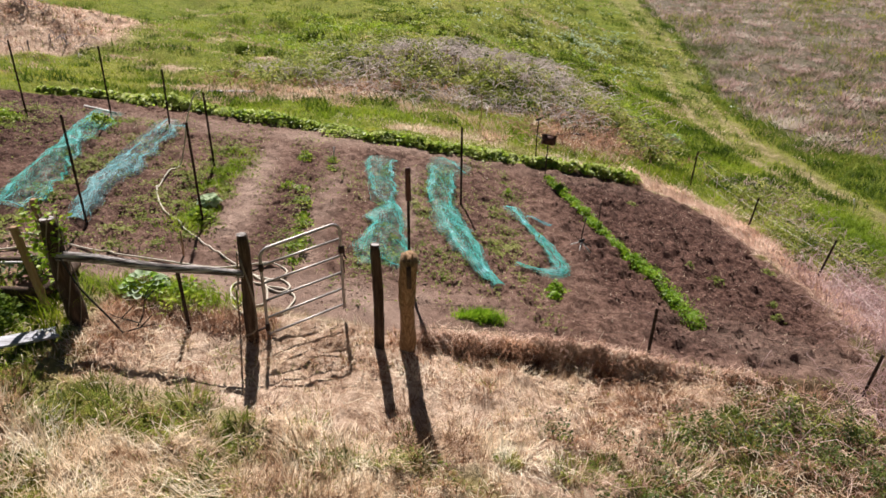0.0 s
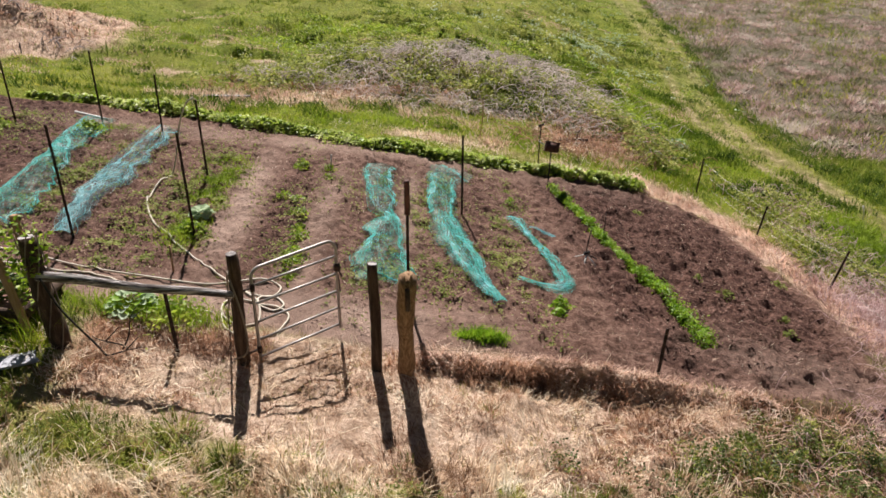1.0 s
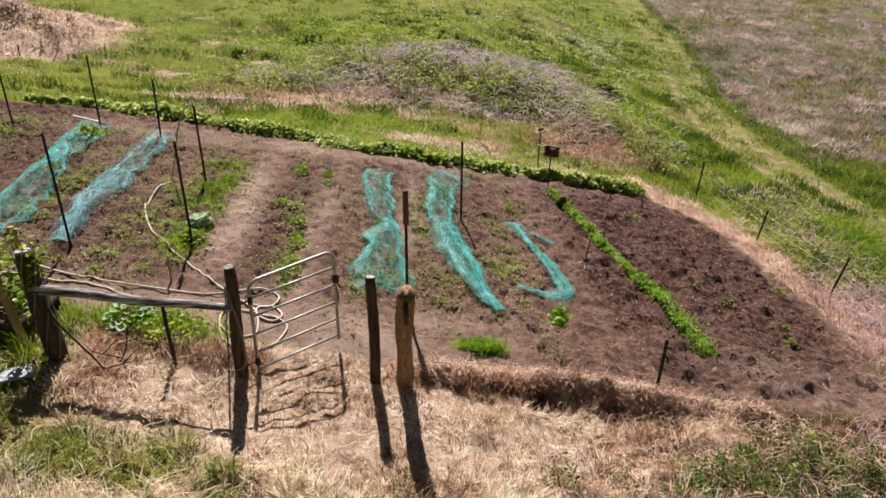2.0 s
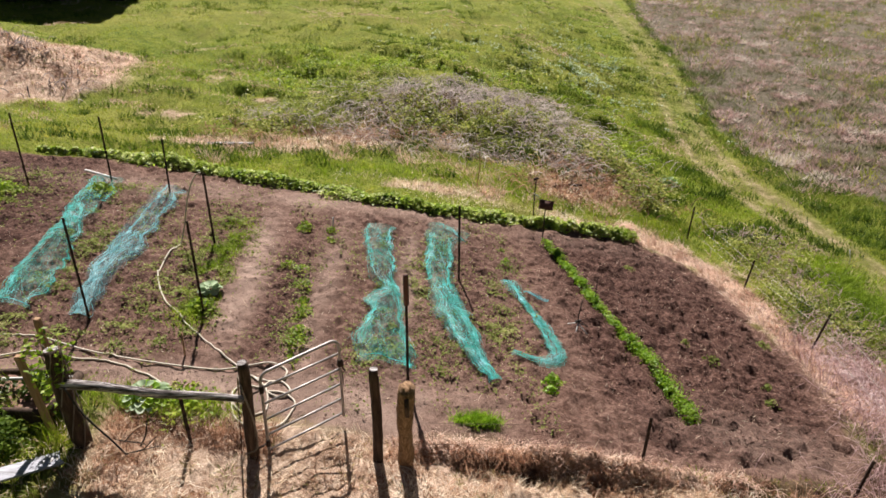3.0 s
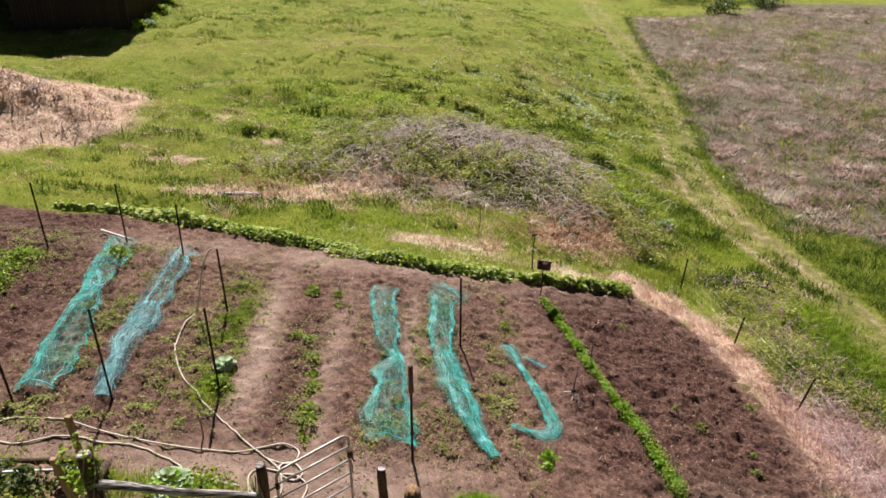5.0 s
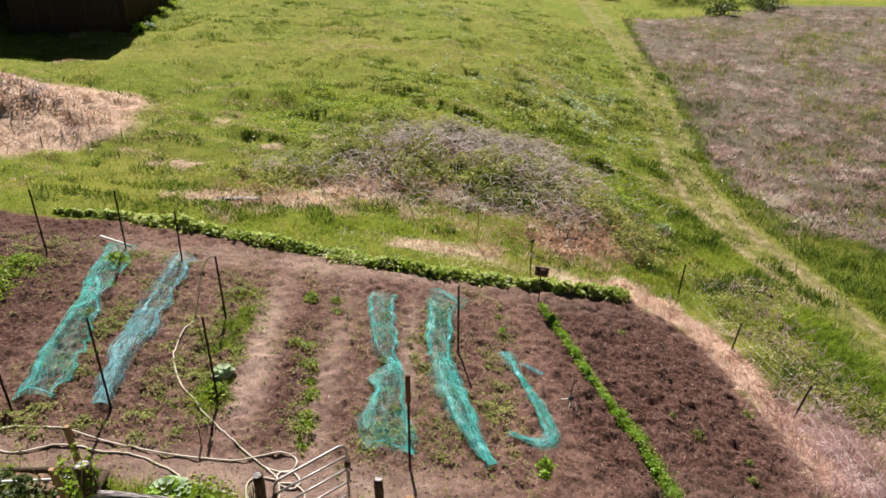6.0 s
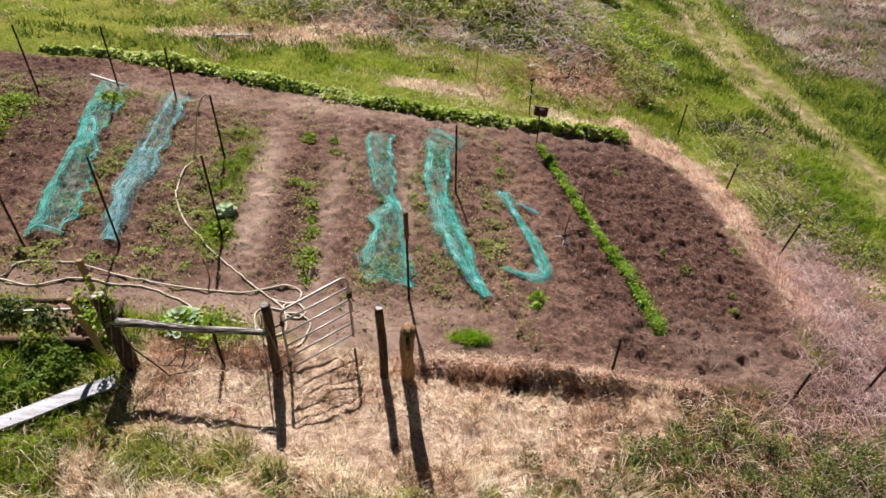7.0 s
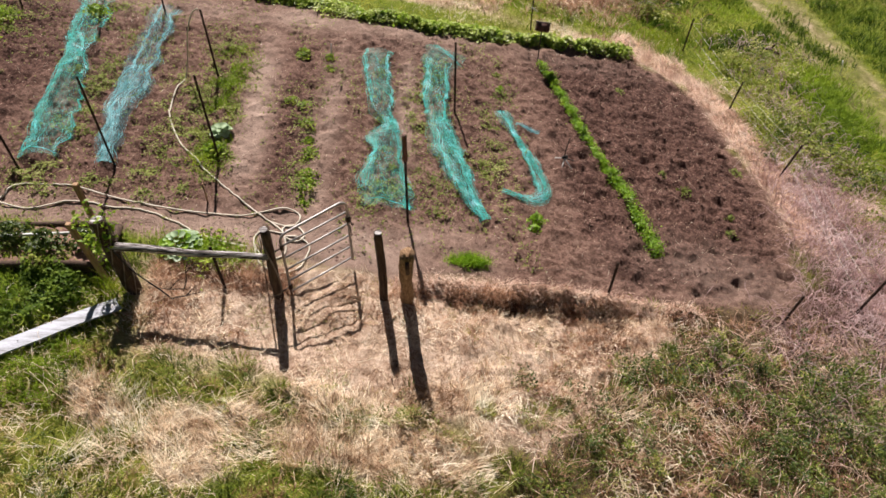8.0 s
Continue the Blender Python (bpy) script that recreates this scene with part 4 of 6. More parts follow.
net([(-6.5, 16.2, 0.3), (-6.35, 14.6, 0.32), (-6.2, 13.0, 0.28), (-6.2, 12.2, 0.3), (-6.1, 11.2, 0.22), (-6.0, 10.45, 0.12)], "blue-green bird netting lying loosely along a bed", THREAD_BLUE,
    [(0.02, [(0, -0.2, 0.7), (0.3, -0.25, 0.7), (0.48, -0.4, 0.7)]), (0.03, [(0, 0.7, 0.6), (0.3, 0.8, 0.6), (0.5, 0.75, 0.7), (0.7, 0.7, 0.6)]), (0.09, [(0.46, -0.5, 0.5), (0.55, -0.5, 0.9), (0.75, -0.4, 0.8), (1, 0, 0.9)]),
     (0.06, [(0.46, 0.1, 0.6), (0.7, 0.2, 0.7), (1, 0.1, 0.9)])], seed=2)
net([(-1.47, 15.25, 0.3), (-1.42, 14.3, 0.28), (-1.3, 13.3, 0.27), (-1.2, 12.85, 0.16), (-1.02, 12.45, 0.14), (-1.1, 12.0, 0.32), (-1.1, 11.3, 0.38), (-1.05, 10.5, 0.42), (-1.0, 9.95, 0.44)], "teal netting pinched in the middle over low plants", THREAD,
    [(0.03, [(0, -0.8, 0.7), (0.2, -0.8, 0.7), (0.4, -0.7, 0.5)]), (0.03, [(0, 0.8, 0.5), (0.2, 0.8, 0.7), (0.42, 0.8, 0.6), (0.55, 0.5, 0.7)]), (0.05, [(0.24, -0.8, 0.5), (0.3, 0, 0.6), (0.36, 0.8, 0.5)]),
     (0.1, [(0.5, 0.2, 0.6), (0.56, 0.3, 1.0), (0.6, 0.1, 0.8)]), (0.07, [(0.58, 0.2, 0.9), (0.64, -0.6, 0.9), (0.78, -0.75, 0.8), (0.9, -0.9, 0.4)]), (0.035, [(0.58, 0.5, 0.8), (0.7, 0.8, 0.6), (1, 0.85, 0.9)]), (0.06, [(0.96, -0.6, 0.5), (0.97, 0.2, 0.5), (0.98, 1.0, 0.8)])], seed=3)
net([(0.15, 15.6, 0.5), (-0.08, 15.0, 0.34), (-0.1, 13.8, 0.28), (-0.05, 12.8, 0.28), (0.05, 12.2, 0.3), (0.25, 11.4, 0.3), (0.5, 10.6, 0.2), (0.85, 9.95, 0.1)], "teal netting trailing into a narrow twisted tail", THREAD,
    [(0.06, [(0.1, -0.55, 0.8), (0.25, -0.75, 0.9), (0.46, -0.9, 0.6)]), (0.03, [(0.1, 0.6, 0.5), (0.35, 0.7, 0.7), (0.5, 0.5, 0.7)]), (0.08, [(0.45, 0.0, 0.7), (0.55, 0.4, 0.9), (0.7, 0.75, 1.0), (0.85, 0.6, 0.9), (1, 0.2, 0.9)]),
     (0.05, [(0.5, -0.5, 0.5), (0.6, -0.3, 0.8), (0.75, -0.5, 0.8), (0.88, -0.4, 0.9), (1, -0.3, 0.9)]), (0.1, [(0.0, -0.6, 0.4), (0.03, 0.0, 0.4), (0.06, 0.9, 0.7)])], threads=40, seed=4)
net([(1.3, 13.5, 0.16), (1.42, 13.1, 0.19), (1.55, 12.75, 0.07), (1.75, 12.2, 0.09), (1.93, 11.5, 0.14), (2.0, 11.0, 0.15), (1.8, 10.72, 0.16), (1.5, 10.75, 0.07), (1.2, 10.85, 0.09)], "scrap of teal netting twisted into a hook", THREAD,
    [(0.07, [(0, 0, 0.7), (0.1, 0.2, 0.6), (0.2, 0, 0.9), (0.4, 0.1, 0.9), (0.6, 0.5, 0.8), (0.72, 0.6, 0.9), (0.85, 0.1, 0.9), (1, 0, 0.6)]), (0.025, [(0.2, -0.3, 0.6), (0.45, -0.7, 0.8), (0.65, -0.7, 0.8), (0.78, -0.4, 0.9)])], threads=90, lift=0.09, seed=5)
net([(1.62, 13.15, 0.03), (1.85, 13.05, 0.07), (2.1, 12.95, 0.05)], "thin loose wisp of blue-grey netting on soil", THREAD_BLUE, [(0.03, [(0, 0, 0.3), (1, 0, 0.5)])], threads=60, lift=0.04, seed=6)

# ---- grass, straw, weeds and leaves ----
def gateway(x, y):
    """The trodden strip at the gate, where the straw lies flat."""
    return sstep(x, -4.5, -3.7) * sstep(0.9 - x, 0, 0.9) * sstep(y, 6.0, 6.6) * sstep(8.3 - y, 0, 0.3)


# straw lying about in front of the gate
x, y = strew(42000, -6.5, 8.5, 3.6, 8.5, lambda x, y: 0.03 + 0.97 * zones(x, y)["straw"] * (1 - zones(x, y)["soil"]) * (0.3 + 0.7 * sstep(vnoise(x * 1.9, y * 1.9, 30), -0.4, 0.2)))
blades("loose_straw", x, y, 0.2 - 0.07 * gateway(x, y), 0.008, 1.55, DRY, "pale dry straw lying loose on trodden ground", "straw", droop=0.06, swirl=1.6)
x, y, a = tufts(900, 22, 0.05, -5.2, 5.0, 5.0, 8.2, lambda x, y: 0.7 * (1 - 0.9 * gateway(x, y)) * zones(x, y)["straw"] * (0.2 + 0.8 * sstep(vnoise(x * 2.2, y * 2.2, 31), -0.1, 0.4)))
blades("dry_tufts", x, y, 0.2, 0.008, 1.0, DRY, "standing tufts of bleached dry grass", "grass", droop=0.7, az=a)
x, y, a = tufts(1700, 20, 0.06, -4.6, 4.8, 5.2, 8.2, lambda x, y: (1 - 0.65 * gateway(x, y)) * (0.12 + 0.88 * sstep(y, 6.0, 6.8)) * sstep(vnoise(x * 2.0, y * 2.0, 33), -0.05, 0.35))
blades("red_grass", x, y, 0.13, 0.008, 1.0, RED_DRY, "red-brown withered grass between the posts", "grass", droop=0.7, az=a)

# the overhanging dry grass of the bank
n = 9000
x = rng.uniform(-0.75, 4.4, n)
x = x[rng.uniform(0, 1, n) < 0.1 + 0.9 * sstep(vnoise(x * 3.1, x * 0 + 3, 35), -0.4, 0.3)]
n = len(x)
y = 8.25 + rng.normal(0, 0.06, n) + 0.09 * vnoise(x * 2.2, x * 0, 37)
blades("bank_grass", x, y, 0.15 * (1 + 0.9 * vnoise(x * 3.1, x * 0, 36)), 0.009, 1.0, RED_DRY, "red-brown dry grass hanging over the garden bank", "grass", az=-np.pi / 2 + rng.normal(0, 0.7, n), droop=1.0)
n = 2600
x = rng.uniform(-0.75, 4.8, n)
blades("bank_crest_grass", x, 8.37 + rng.normal(0, 0.1, n), 0.15, 0.009, 1.15, STRAW_PINK, "bleached grass along the top of the bank", "grass", az=-np.pi / 2 + rng.normal(0, 1.1, n), droop=0.6)
n = 2400
x = rng.uniform(-4.5, -2.3, n)
blades("fence_grass", x, 8.1 + rng.normal(0, 0.17, n), 0.2, 0.008, 1.1, RED_DRY, "red-brown dead grass under the pole rail", "grass", droop=0.7)

# green grass of the foreground
def green_front(x, y):
    z = zones(x, y)
    return (1 - 0.93 * z["straw"]) * (1 - z["soil"]) * (1 - 0.72 * z["litter"]) * (0.45 + 0.55 * sstep(vnoise(x * 1.3, y * 1.3, 21), -0.4, 0.3))


x, y, a = tufts(6000, 18, 0.06, -10, 10, 2.4, 8.6, green_front)
blades("foreground_grass", x, y, 0.11, 0.01, 0.85, OLIVE, "rough green and yellow grass with dead stems", "grass", droop=0.7, az=a)
x, y, a = tufts(3600, 26, 0.06, -10, 10, 2.4, 8.4, lambda x, y: green_front(x, y) * sstep(vnoise(x * 1.5, y * 1.5, 23), 0.05, 0.4))
blades("lush_tufts", x, y, 0.18, 0.01, 0.75, TUFT, "fresh dark green grass tufts", "grass", droop=0.8, az=a)
x, y, a = tufts(1500, 20, 0.06, -10, 10, 2.4, 7.0, lambda x, y: sstep(vnoise(x * 1.4, y * 1.4, 24), 0.0, 0.4))
blades("ochre_tufts", x, y, 0.16, 0.009, 0.9, RED_DRY, "ochre withered tufts among the green grass", "grass", droop=0.7, az=a)
x, y = strew(13000, -9, 10, 2.6, 6.6, lambda x, y: (1 - 0.65 * sstep(x, 1.5, 3.5)) * (0.05 + 0.95 * sstep(vnoise(x * 1.1 + 3, y * 1.1, 25), 0.05, 0.4)))
blades("pale_stems", x, y, 0.23, 0.009, 1.3, DRY, "long bleached stems bent over the grass", "straw", droop=0.4, swirl=1.1)
x, y = strew(26000, -9.0, -4.75, 5.6, 8.9, lambda x, y: 0.55 * sstep(-4.9 - x, 0, 0.4) * sstep(to_line([(-4.7, 7.38), (-7.0, 5.68)], x, y - 0.1), 0.12, 0.3))
blades("corner_grass", x, y, 0.24, 0.012, 0.7, LUSH, "tall lush grass and nettles beside the corner post", "grass", droop=0.8)

x, y = strew(26000, -9.0, -4.85, 6.3, 7.9, lambda x, y: sstep(to_line([(-4.7, 7.38), (-7.0, 5.68)], x, y - 0.12), 0.18, 0.4) * sstep(y - 7.0 - (x + 5) * 0.5, 0, 0.4) * sstep(vnoise(x * 1.7, y * 1.7, 26), -0.4, 0.1))
c = np.stack([x, y, height(x, y) + rng.uniform(0.02, 0.42, len(x)) * (0.6 + 0.6 * vnoise(x * 2, y * 2, 27))], 1)
tagged(place("corner_weeds", leaves("corner_weeds", c, 0.07, DEEP, 0.5), DEEP), "dense leafy weeds below the raised bed", "weeds", kind="stuff")

x, y, a = tufts(700, 10, 0.09, -14, 14, -7, 2.5, lambda x, y: 0.5 + 0.5 * sstep(vnoise(x, y, 28), -0.3, 0.3))
blades("near_grass", x, y, 0.2, 0.014, 0.8, GRASS, "rough grass on the slope below the fence", "grass", droop=0.7, az=a)

# single tussocks standing in the straw
TUSSOCKS = [(1.45, 6.05, 0.2), (0.71, 6.11, 0.12), (1.82, 6.27, 0.16), (2.24, 5.95, 0.2), (2.93, 6.2, 0.18), (3.79, 6.89, 0.2), (3.6, 6.4, 0.2), (1.0, 5.15, 0.26), (0.44, 4.95, 0.2), (1.61, 5.12, 0.26), (2.15, 5.55, 0.22),
            (3.75, 7.5, 0.12), (4.94, 7.5, 0.16), (6.48, 5.99, 0.24), (4.39, 5.7, 0.22), (5.24, 5.6, 0.24), (-1.26, 4.75, 0.24), (-0.54, 4.85, 0.16), (-2.67, 4.66, 0.2), (-3.82, 6.4, 0.26), (-2.89, 6.45, 0.24), (-2.2, 6.0, 0.2)]
tx, ty, tr = (np.array(v) for v in zip(*TUSSOCKS))
ox, oy = rng.normal(0, 1, (len(tx), 300)) * tr[:, None] * 0.85, rng.normal(0, 1, (len(tx), 300)) * tr[:, None] * 0.6
x, y, a = (tx[:, None] + ox).ravel(), (ty[:, None] + oy).ravel(), (np.arctan2(oy, ox) + rng.normal(0, 0.5, ox.shape)).ravel()
tall = np.repeat(0.75 * tr + 0.08, 300) * np.exp(-0.5 * ((ox ** 2 + oy ** 2) / tr[:, None] ** 2)).ravel()
blades("green_tussocks", x, y, tall, 0.009, 0.7, TUFT, "dense green grass tussocks standing in straw", "grass", droop=0.9, az=a)

# long straw lying in combed mats
SHEAVES = [(-4.84, 5.96), (-4.39, 5.73), (-3.68, 5.57), (-3.84, 5.3), (-3.2, 5.48), (-2.74, 5.73), (-2.5, 5.25), (-1.6, 5.27), (-1.0, 5.16), (-0.55, 5.08), (-1.72, 6.05), (-1.4, 5.75), (0.29, 5.09), (0.47, 6.3), (-0.12, 6.2), (2.7, 6.36), (-3.3, 5.0), (-4.5, 5.1)]
sx, sy = (np.array(v) for v in zip(*SHEAVES))
way = rng.uniform(0, np.pi, (len(sx), 3))
i, j = rng.integers(0, len(sx), 3000), rng.integers(0, 3, 3000)
x, y = sx[i] + rng.normal(0, 0.2, 3000) + 0.12 * np.cos(7.0 * j), sy[i] + rng.normal(0, 0.13, 3000) + 0.1 * np.sin(5.0 * j)
blades("straw_mats", x, y, 0.33, 0.008, 1.42, DRY, "long bleached straw lying in combed mats", "straw", base=height(x, y) + rng.uniform(0.0, 0.07, 3000), az=way[i, j] + rng.normal(0, 0.28, 3000), droop=0.2)

# dry verge along the low side of the garden
def verge(x, y):
    z = zones(x, y)
    return z["straw"] * (1 - z["soil"]) * (x + (y - 8) * 0.25 > 4.6)


x, y = strew(46000, 4.0, 10.0, 8.5, 18.4, verge)
blades("verge_straw", x, y, 0.26, 0.012, 1.4, STRAW_PINK, "bleached straw lying along the garden's edge", "straw", droop=0.4, swirl=0.9)
x, y = strew(16000, 5.5, 11.0, 8.0, 19.0, lambda x, y: sstep(-inside(GARDEN, x, y), 0.7, 1.3) * sstep(vnoise(x, y, 41), -0.2, 0.3) * (1 - blob(x, y, 7.6, 9.0, 1.8, 2.4)))
blades("verge_grass", x, y, 0.36, 0.01, 0.6, GRASS, "rank yellow-green grass beyond the wire fence", "grass")
x, y = strew(14000, -3.0, 6.5, 16.9, 18.9, lambda x, y: (0.2 + 0.6 * zones(x, y)["straw"]) * (1 - zones(x, y)["soil"]) * sstep(vnoise(x * 1.6, y * 2.2, 88), -0.2, 0.4))
blades("litter_straw", x, y, 0.2, 0.009, 1.2, DRY, "dead pinkish litter behind the low hedge", "straw")

# canes: long thin arching stems
def canes(name, x, y, length, rise, wid, material, label, category="brambles"):
    """Arching stems of five joints each, ridged strips crossing one another."""
    n = len(x)
    k = 6
    az = rng.uniform(0, 2 * np.pi, n)
    L, R = length * rng.uniform(0.5, 1.3, n), rise * rng.uniform(0.3, 1.4, n)
    t = np.linspace(0, 1, k)
    bend = rng.normal(0, 0.9, n)
    ang = az[:, None] + bend[:, None] * t[None, :]
    px = x[:, None] + np.cumsum(np.cos(ang), 1) * (L / k)[:, None]
    py = y[:, None] + np.cumsum(np.sin(ang), 1) * (L / k)[:, None]
    pz = height(x, y)[:, None] + R[:, None] * 4 * t * (1.05 - t) + rng.normal(0, 0.02, (n, k))
    P = np.stack([px, py, pz], 2)
    w = (wid * rng.uniform(0.6, 1.4, n))[:, None, None] * (1 - 0.6 * t)[None, :, None]
    s1 = np.stack([-np.sin(ang), np.cos(ang), 0 * ang], 2) * w
    up = np.array([0, 0, 1.0]) * w
    V = np.concatenate([P - s1 - up * 0.5, P + up * 0.7, P + s1 - up * 0.5], 1).reshape(-1, 3)
    b = (np.arange(n)[:, None] * 3 * k + np.arange(k - 1)[None, :]).ravel()[:, None]
    F = [np.concatenate([b + i * k, b + i * k + 1, b + j * k + 1, b + j * k], 1) for i, j in ((0, 1), (1, 2))]
    return tagged(place(name, mesh_of(name, V, np.concatenate(F)), material), label, category, kind="stuff")


x, y = strew(9500, -6.5, 4.5, 3.0, 8.1, lambda x, y: sstep(vnoise(x * 1.1 + 3, y * 1.1, 25), 0.1, 0.4) * 0.9 + 0.15 * zones(x, y)["straw"])
canes("straw_tangle", x, y, 0.42, 0.06, 0.004, DRY, "tangled mats of bleached straw on the grass", "straw")


def hump_keep(x, y):
    return np.clip(1.15 * blob(x, y, -0.2, 25.0, 4.4, 2.3) + blob(x, y, 4.7, 21.6, 1.7, 1.7) + 0.5 * blob(x, y, 0.5, 21.8, 3.5, 1.0), 0, 1)


x, y = strew(12500, -7, 8, 19, 29.5, lambda x, y: np.clip(1.3 * blob(x, y, 1.2, 26.2, 3.2, 1.7) + 0.9 * blob(x, y, -2.4, 23.8, 1.8, 1.3) + 0.6 * blob(x, y, -5.2, 23.6, 1.2, 0.9) + 0.9 * blob(x, y, 3.6, 23.2, 2.0, 1.8) + 0.5 * blob(x, y, 0.2, 21.8, 2.5, 0.7), 0, 1))
canes("bramble_canes", x, y, 0.9, 0.19, 0.012, CANE, "heap of grey-brown dead bramble canes")
x, y = strew(9000, -9, 8, 18, 24.5, lambda x, y: np.clip(blob(x, y, 4.9, 21.4, 1.6, 1.6) + 0.9 * blob(x, y, 3.4, 19.9, 1.4, 0.9) + 0.8 * blob(x, y, -2.6, 22.4, 2.2, 0.7) + 0.5 * blob(x, y, -6.4, 21.6, 1.0, 0.5), 0, 1))
canes("brown_canes", x, y, 0.7, 0.17, 0.011, RED_DRY, "brown dead bramble stems sprawling downhill")
def cloud(name, x, y, lo, hi, size, material, label, category, up=0.55, kind="stuff"):
    c = np.stack([x, y, height(x, y) + lo + (hi - lo) * np.sqrt(rng.uniform(0, 1, len(x)))], 1)
    return tagged(place(name, leaves(name, c, size, material, up), material), label, category, kind=kind)


def clumps(spots, per, spread):
    """Places gathered in clumps round random centres near each spot (x, y, rx, ry, count)."""
    xs, ys = [], []
    for cx, cy, rx, ry, k in spots:
        ax, ay = cx + rng.normal(0, rx, k), cy + rng.normal(0, ry, k)
        xs.append((ax[:, None] + rng.normal(0, spread, (k, per))).ravel())
        ys.append((ay[:, None] + rng.normal(0, spread, (k, per))).ravel())
    return np.concatenate(xs), np.concatenate(ys)


def bushes(name, n, per, radius, tall, size, material, label, keep, box=(0.8, 10.0, 2.5, 8.0)):
    """Small domed clumps of leaves, each with its own width and height."""
    cx, cy = strew(n, *box, keep)
    k = len(cx)
    r = radius * rng.uniform(0.5, 1.5, (k, 1))
    q = rng.normal(0, 0.5, (k, per, 2))
    d = np.hypot(q[..., 0], q[..., 1])
    x, y = (cx[:, None] + q[..., 0] * r).ravel(), (cy[:, None] + q[..., 1] * r).ravel()
    top = (tall * rng.uniform(0.4, 1.3, (k, 1)) * np.exp(-d * d * 0.9) * np.sqrt(rng.uniform(0.02, 1, (k, per)))).ravel()
    c = np.stack([x, y, height(x, y) + 0.01 + top], 1)
    return tagged(place(name, leaves(name, c, size, material, 0.5), material), label, "brambles", kind="stuff")


def heap_keep(x, y):
    s = 0
    for cx, cy, rx, ry, a in [(-6.0, 22.6, 0.9, 0.8, 0.8), (-4.5, 24.6, 1.2, 0.9, 1.2), (-4.4, 22.9, 0.7, 0.5, 0.6), (0.7, 23.3, 1.5, 0.55, 1.2), (-0.8, 23.9, 0.8, 0.5, 0.6), (3.2, 24.6, 1.6, 0.7, 0.6), (5.4, 22.9, 0.9, 1.0, 1),
                              (6.1, 21.0, 0.6, 1.2, 0.9), (-2.6, 28.2, 1.3, 0.8, 0.7), (-2.0, 26.2, 2.0, 1.0, 0.3), (2.0, 27.4, 2.5, 0.6, 0.2), (1.6, 22.4, 2.0, 0.5, 0.35)]:
        s = s + a * blob(x, y, cx, cy, rx, ry)
    return np.clip(s, 0, 1)


# Dark leaves added in patches to paint shaded depth into the heap
bushes("heap_shade_leaves", 260, 60, 0.4, 0.45, 0.085, NETTLE, "dark green leaves standing for shade within the bramble heap", lambda x, y: 0.5 * hump_keep(x, y) * sstep(vnoise(x * 1.4, y * 1.4, 45), -0.1, 0.4), (-6, 7, 20.5, 29))
bushes("bramble_leaves", 2100, 80, 0.42, 0.5, 0.085, BRAMBLE, "yellow-green bramble bushes over the dead canes", heap_keep, (-8, 8.5, 19.5, 30))
x, y = clumps([(-3.5, 30.5, 1.6, 1.0, 20), (-5.8, 29.0, 1.5, 1.2, 22), (-1.0, 31.5, 2.0, 1.0, 18), (3.5, 30.0, 2.5, 1.2, 18), (6.8, 24.5, 0.6, 1.2, 14)], 60, 0.22)
cloud("hill_bushes", x, y, 0.02, 0.3, 0.09, LEAF, "low dark green weed clumps above the brambles", "weeds")
x, y = strew(13000, 5.6, 12.0, 5.8, 14.5, lambda x, y: np.clip((1 - zones(x, y)["soil"]) * (1.2 * blob(x, y, 8.5, 9.6, 1.5, 2.6) + 0.8 * blob(x, y, 8.4, 12.4, 0.5, 1.4)), 0, 1))
canes("purple_canes", x, y, 0.7, 0.24, 0.006, MAUVE, "tangle of mauve-grey dead bramble canes")
x, y = strew(4200, 4.2, 9.8, 6.2, 8.8, lambda x, y: 0.8 * (1 - zones(x, y)["soil"]) * sstep(vnoise(x, y, 64), -0.3, 0.3))
canes("fence_canes", x, y, 0.7, 0.2, 0.005, MAUVE, "dead canes and stalks at the fence foot")
def front_bramble(x, y):
    return np.clip(sstep(x + 0.8 * vnoise(x, y, 61) + 0.9 * sstep(6.4 - y, 0, 0.8), 1.3, 3.2) * sstep(7.7 + 0.5 * sstep(x, 3.5, 5) - y, 0, 1.0) * (0.06 + 0.94 * sstep(0.5 * vnoise(x * 0.9, y * 1.0, 62) + 0.6 * vnoise(x * 2.3, y * 2.3, 63) + 0.5 * vnoise(x * 4.5, y * 4.5, 69), -0.12, 0.45)) * (1 - 0.5 * sstep(x, 6.5, 8.5)) * (1 - 0.6 * sstep(x, 4.6, 6.6) * sstep(5.9 - y, 0, 1.2)), 0, 1)


bushes("front_brambles", 1500, 42, 0.15, 0.26, 0.036, BRAMBLE, "low green brambles growing through dry grass", front_bramble)
bushes("front_nettles", 3200, 44, 0.16, 0.38, 0.04, NETTLE, "dark green undergrowth among the brambles", front_bramble)
bushes("clover_patches", 420, 60, 0.2, 0.15, 0.034, BRAMBLE, "low leafy weeds in the rough grass", lambda x, y: green_front(x, y), (-9.5, 4.0, 2.4, 6.2))
bushes("dark_weeds", 620, 70, 0.16, 0.24, 0.036, NETTLE, "dark leafy weeds in the rough grass", lambda x, y: green_front(x, y) * sstep(vnoise(x * 1.1, y * 1.1, 68), -0.1, 0.3), (-9.5, 4.0, 2.4, 6.2))
x, y = strew(5200, 1.0, 10, 2.6, 8.3, lambda x, y: zones(x, y)["litter"] * (0.35 + 0.65 * sstep(x, 3.2, 5.0)))
canes("front_canes", x, y, 0.5, 0.1, 0.0045, STRAW_PINK, "thin withered canes among the brambles")
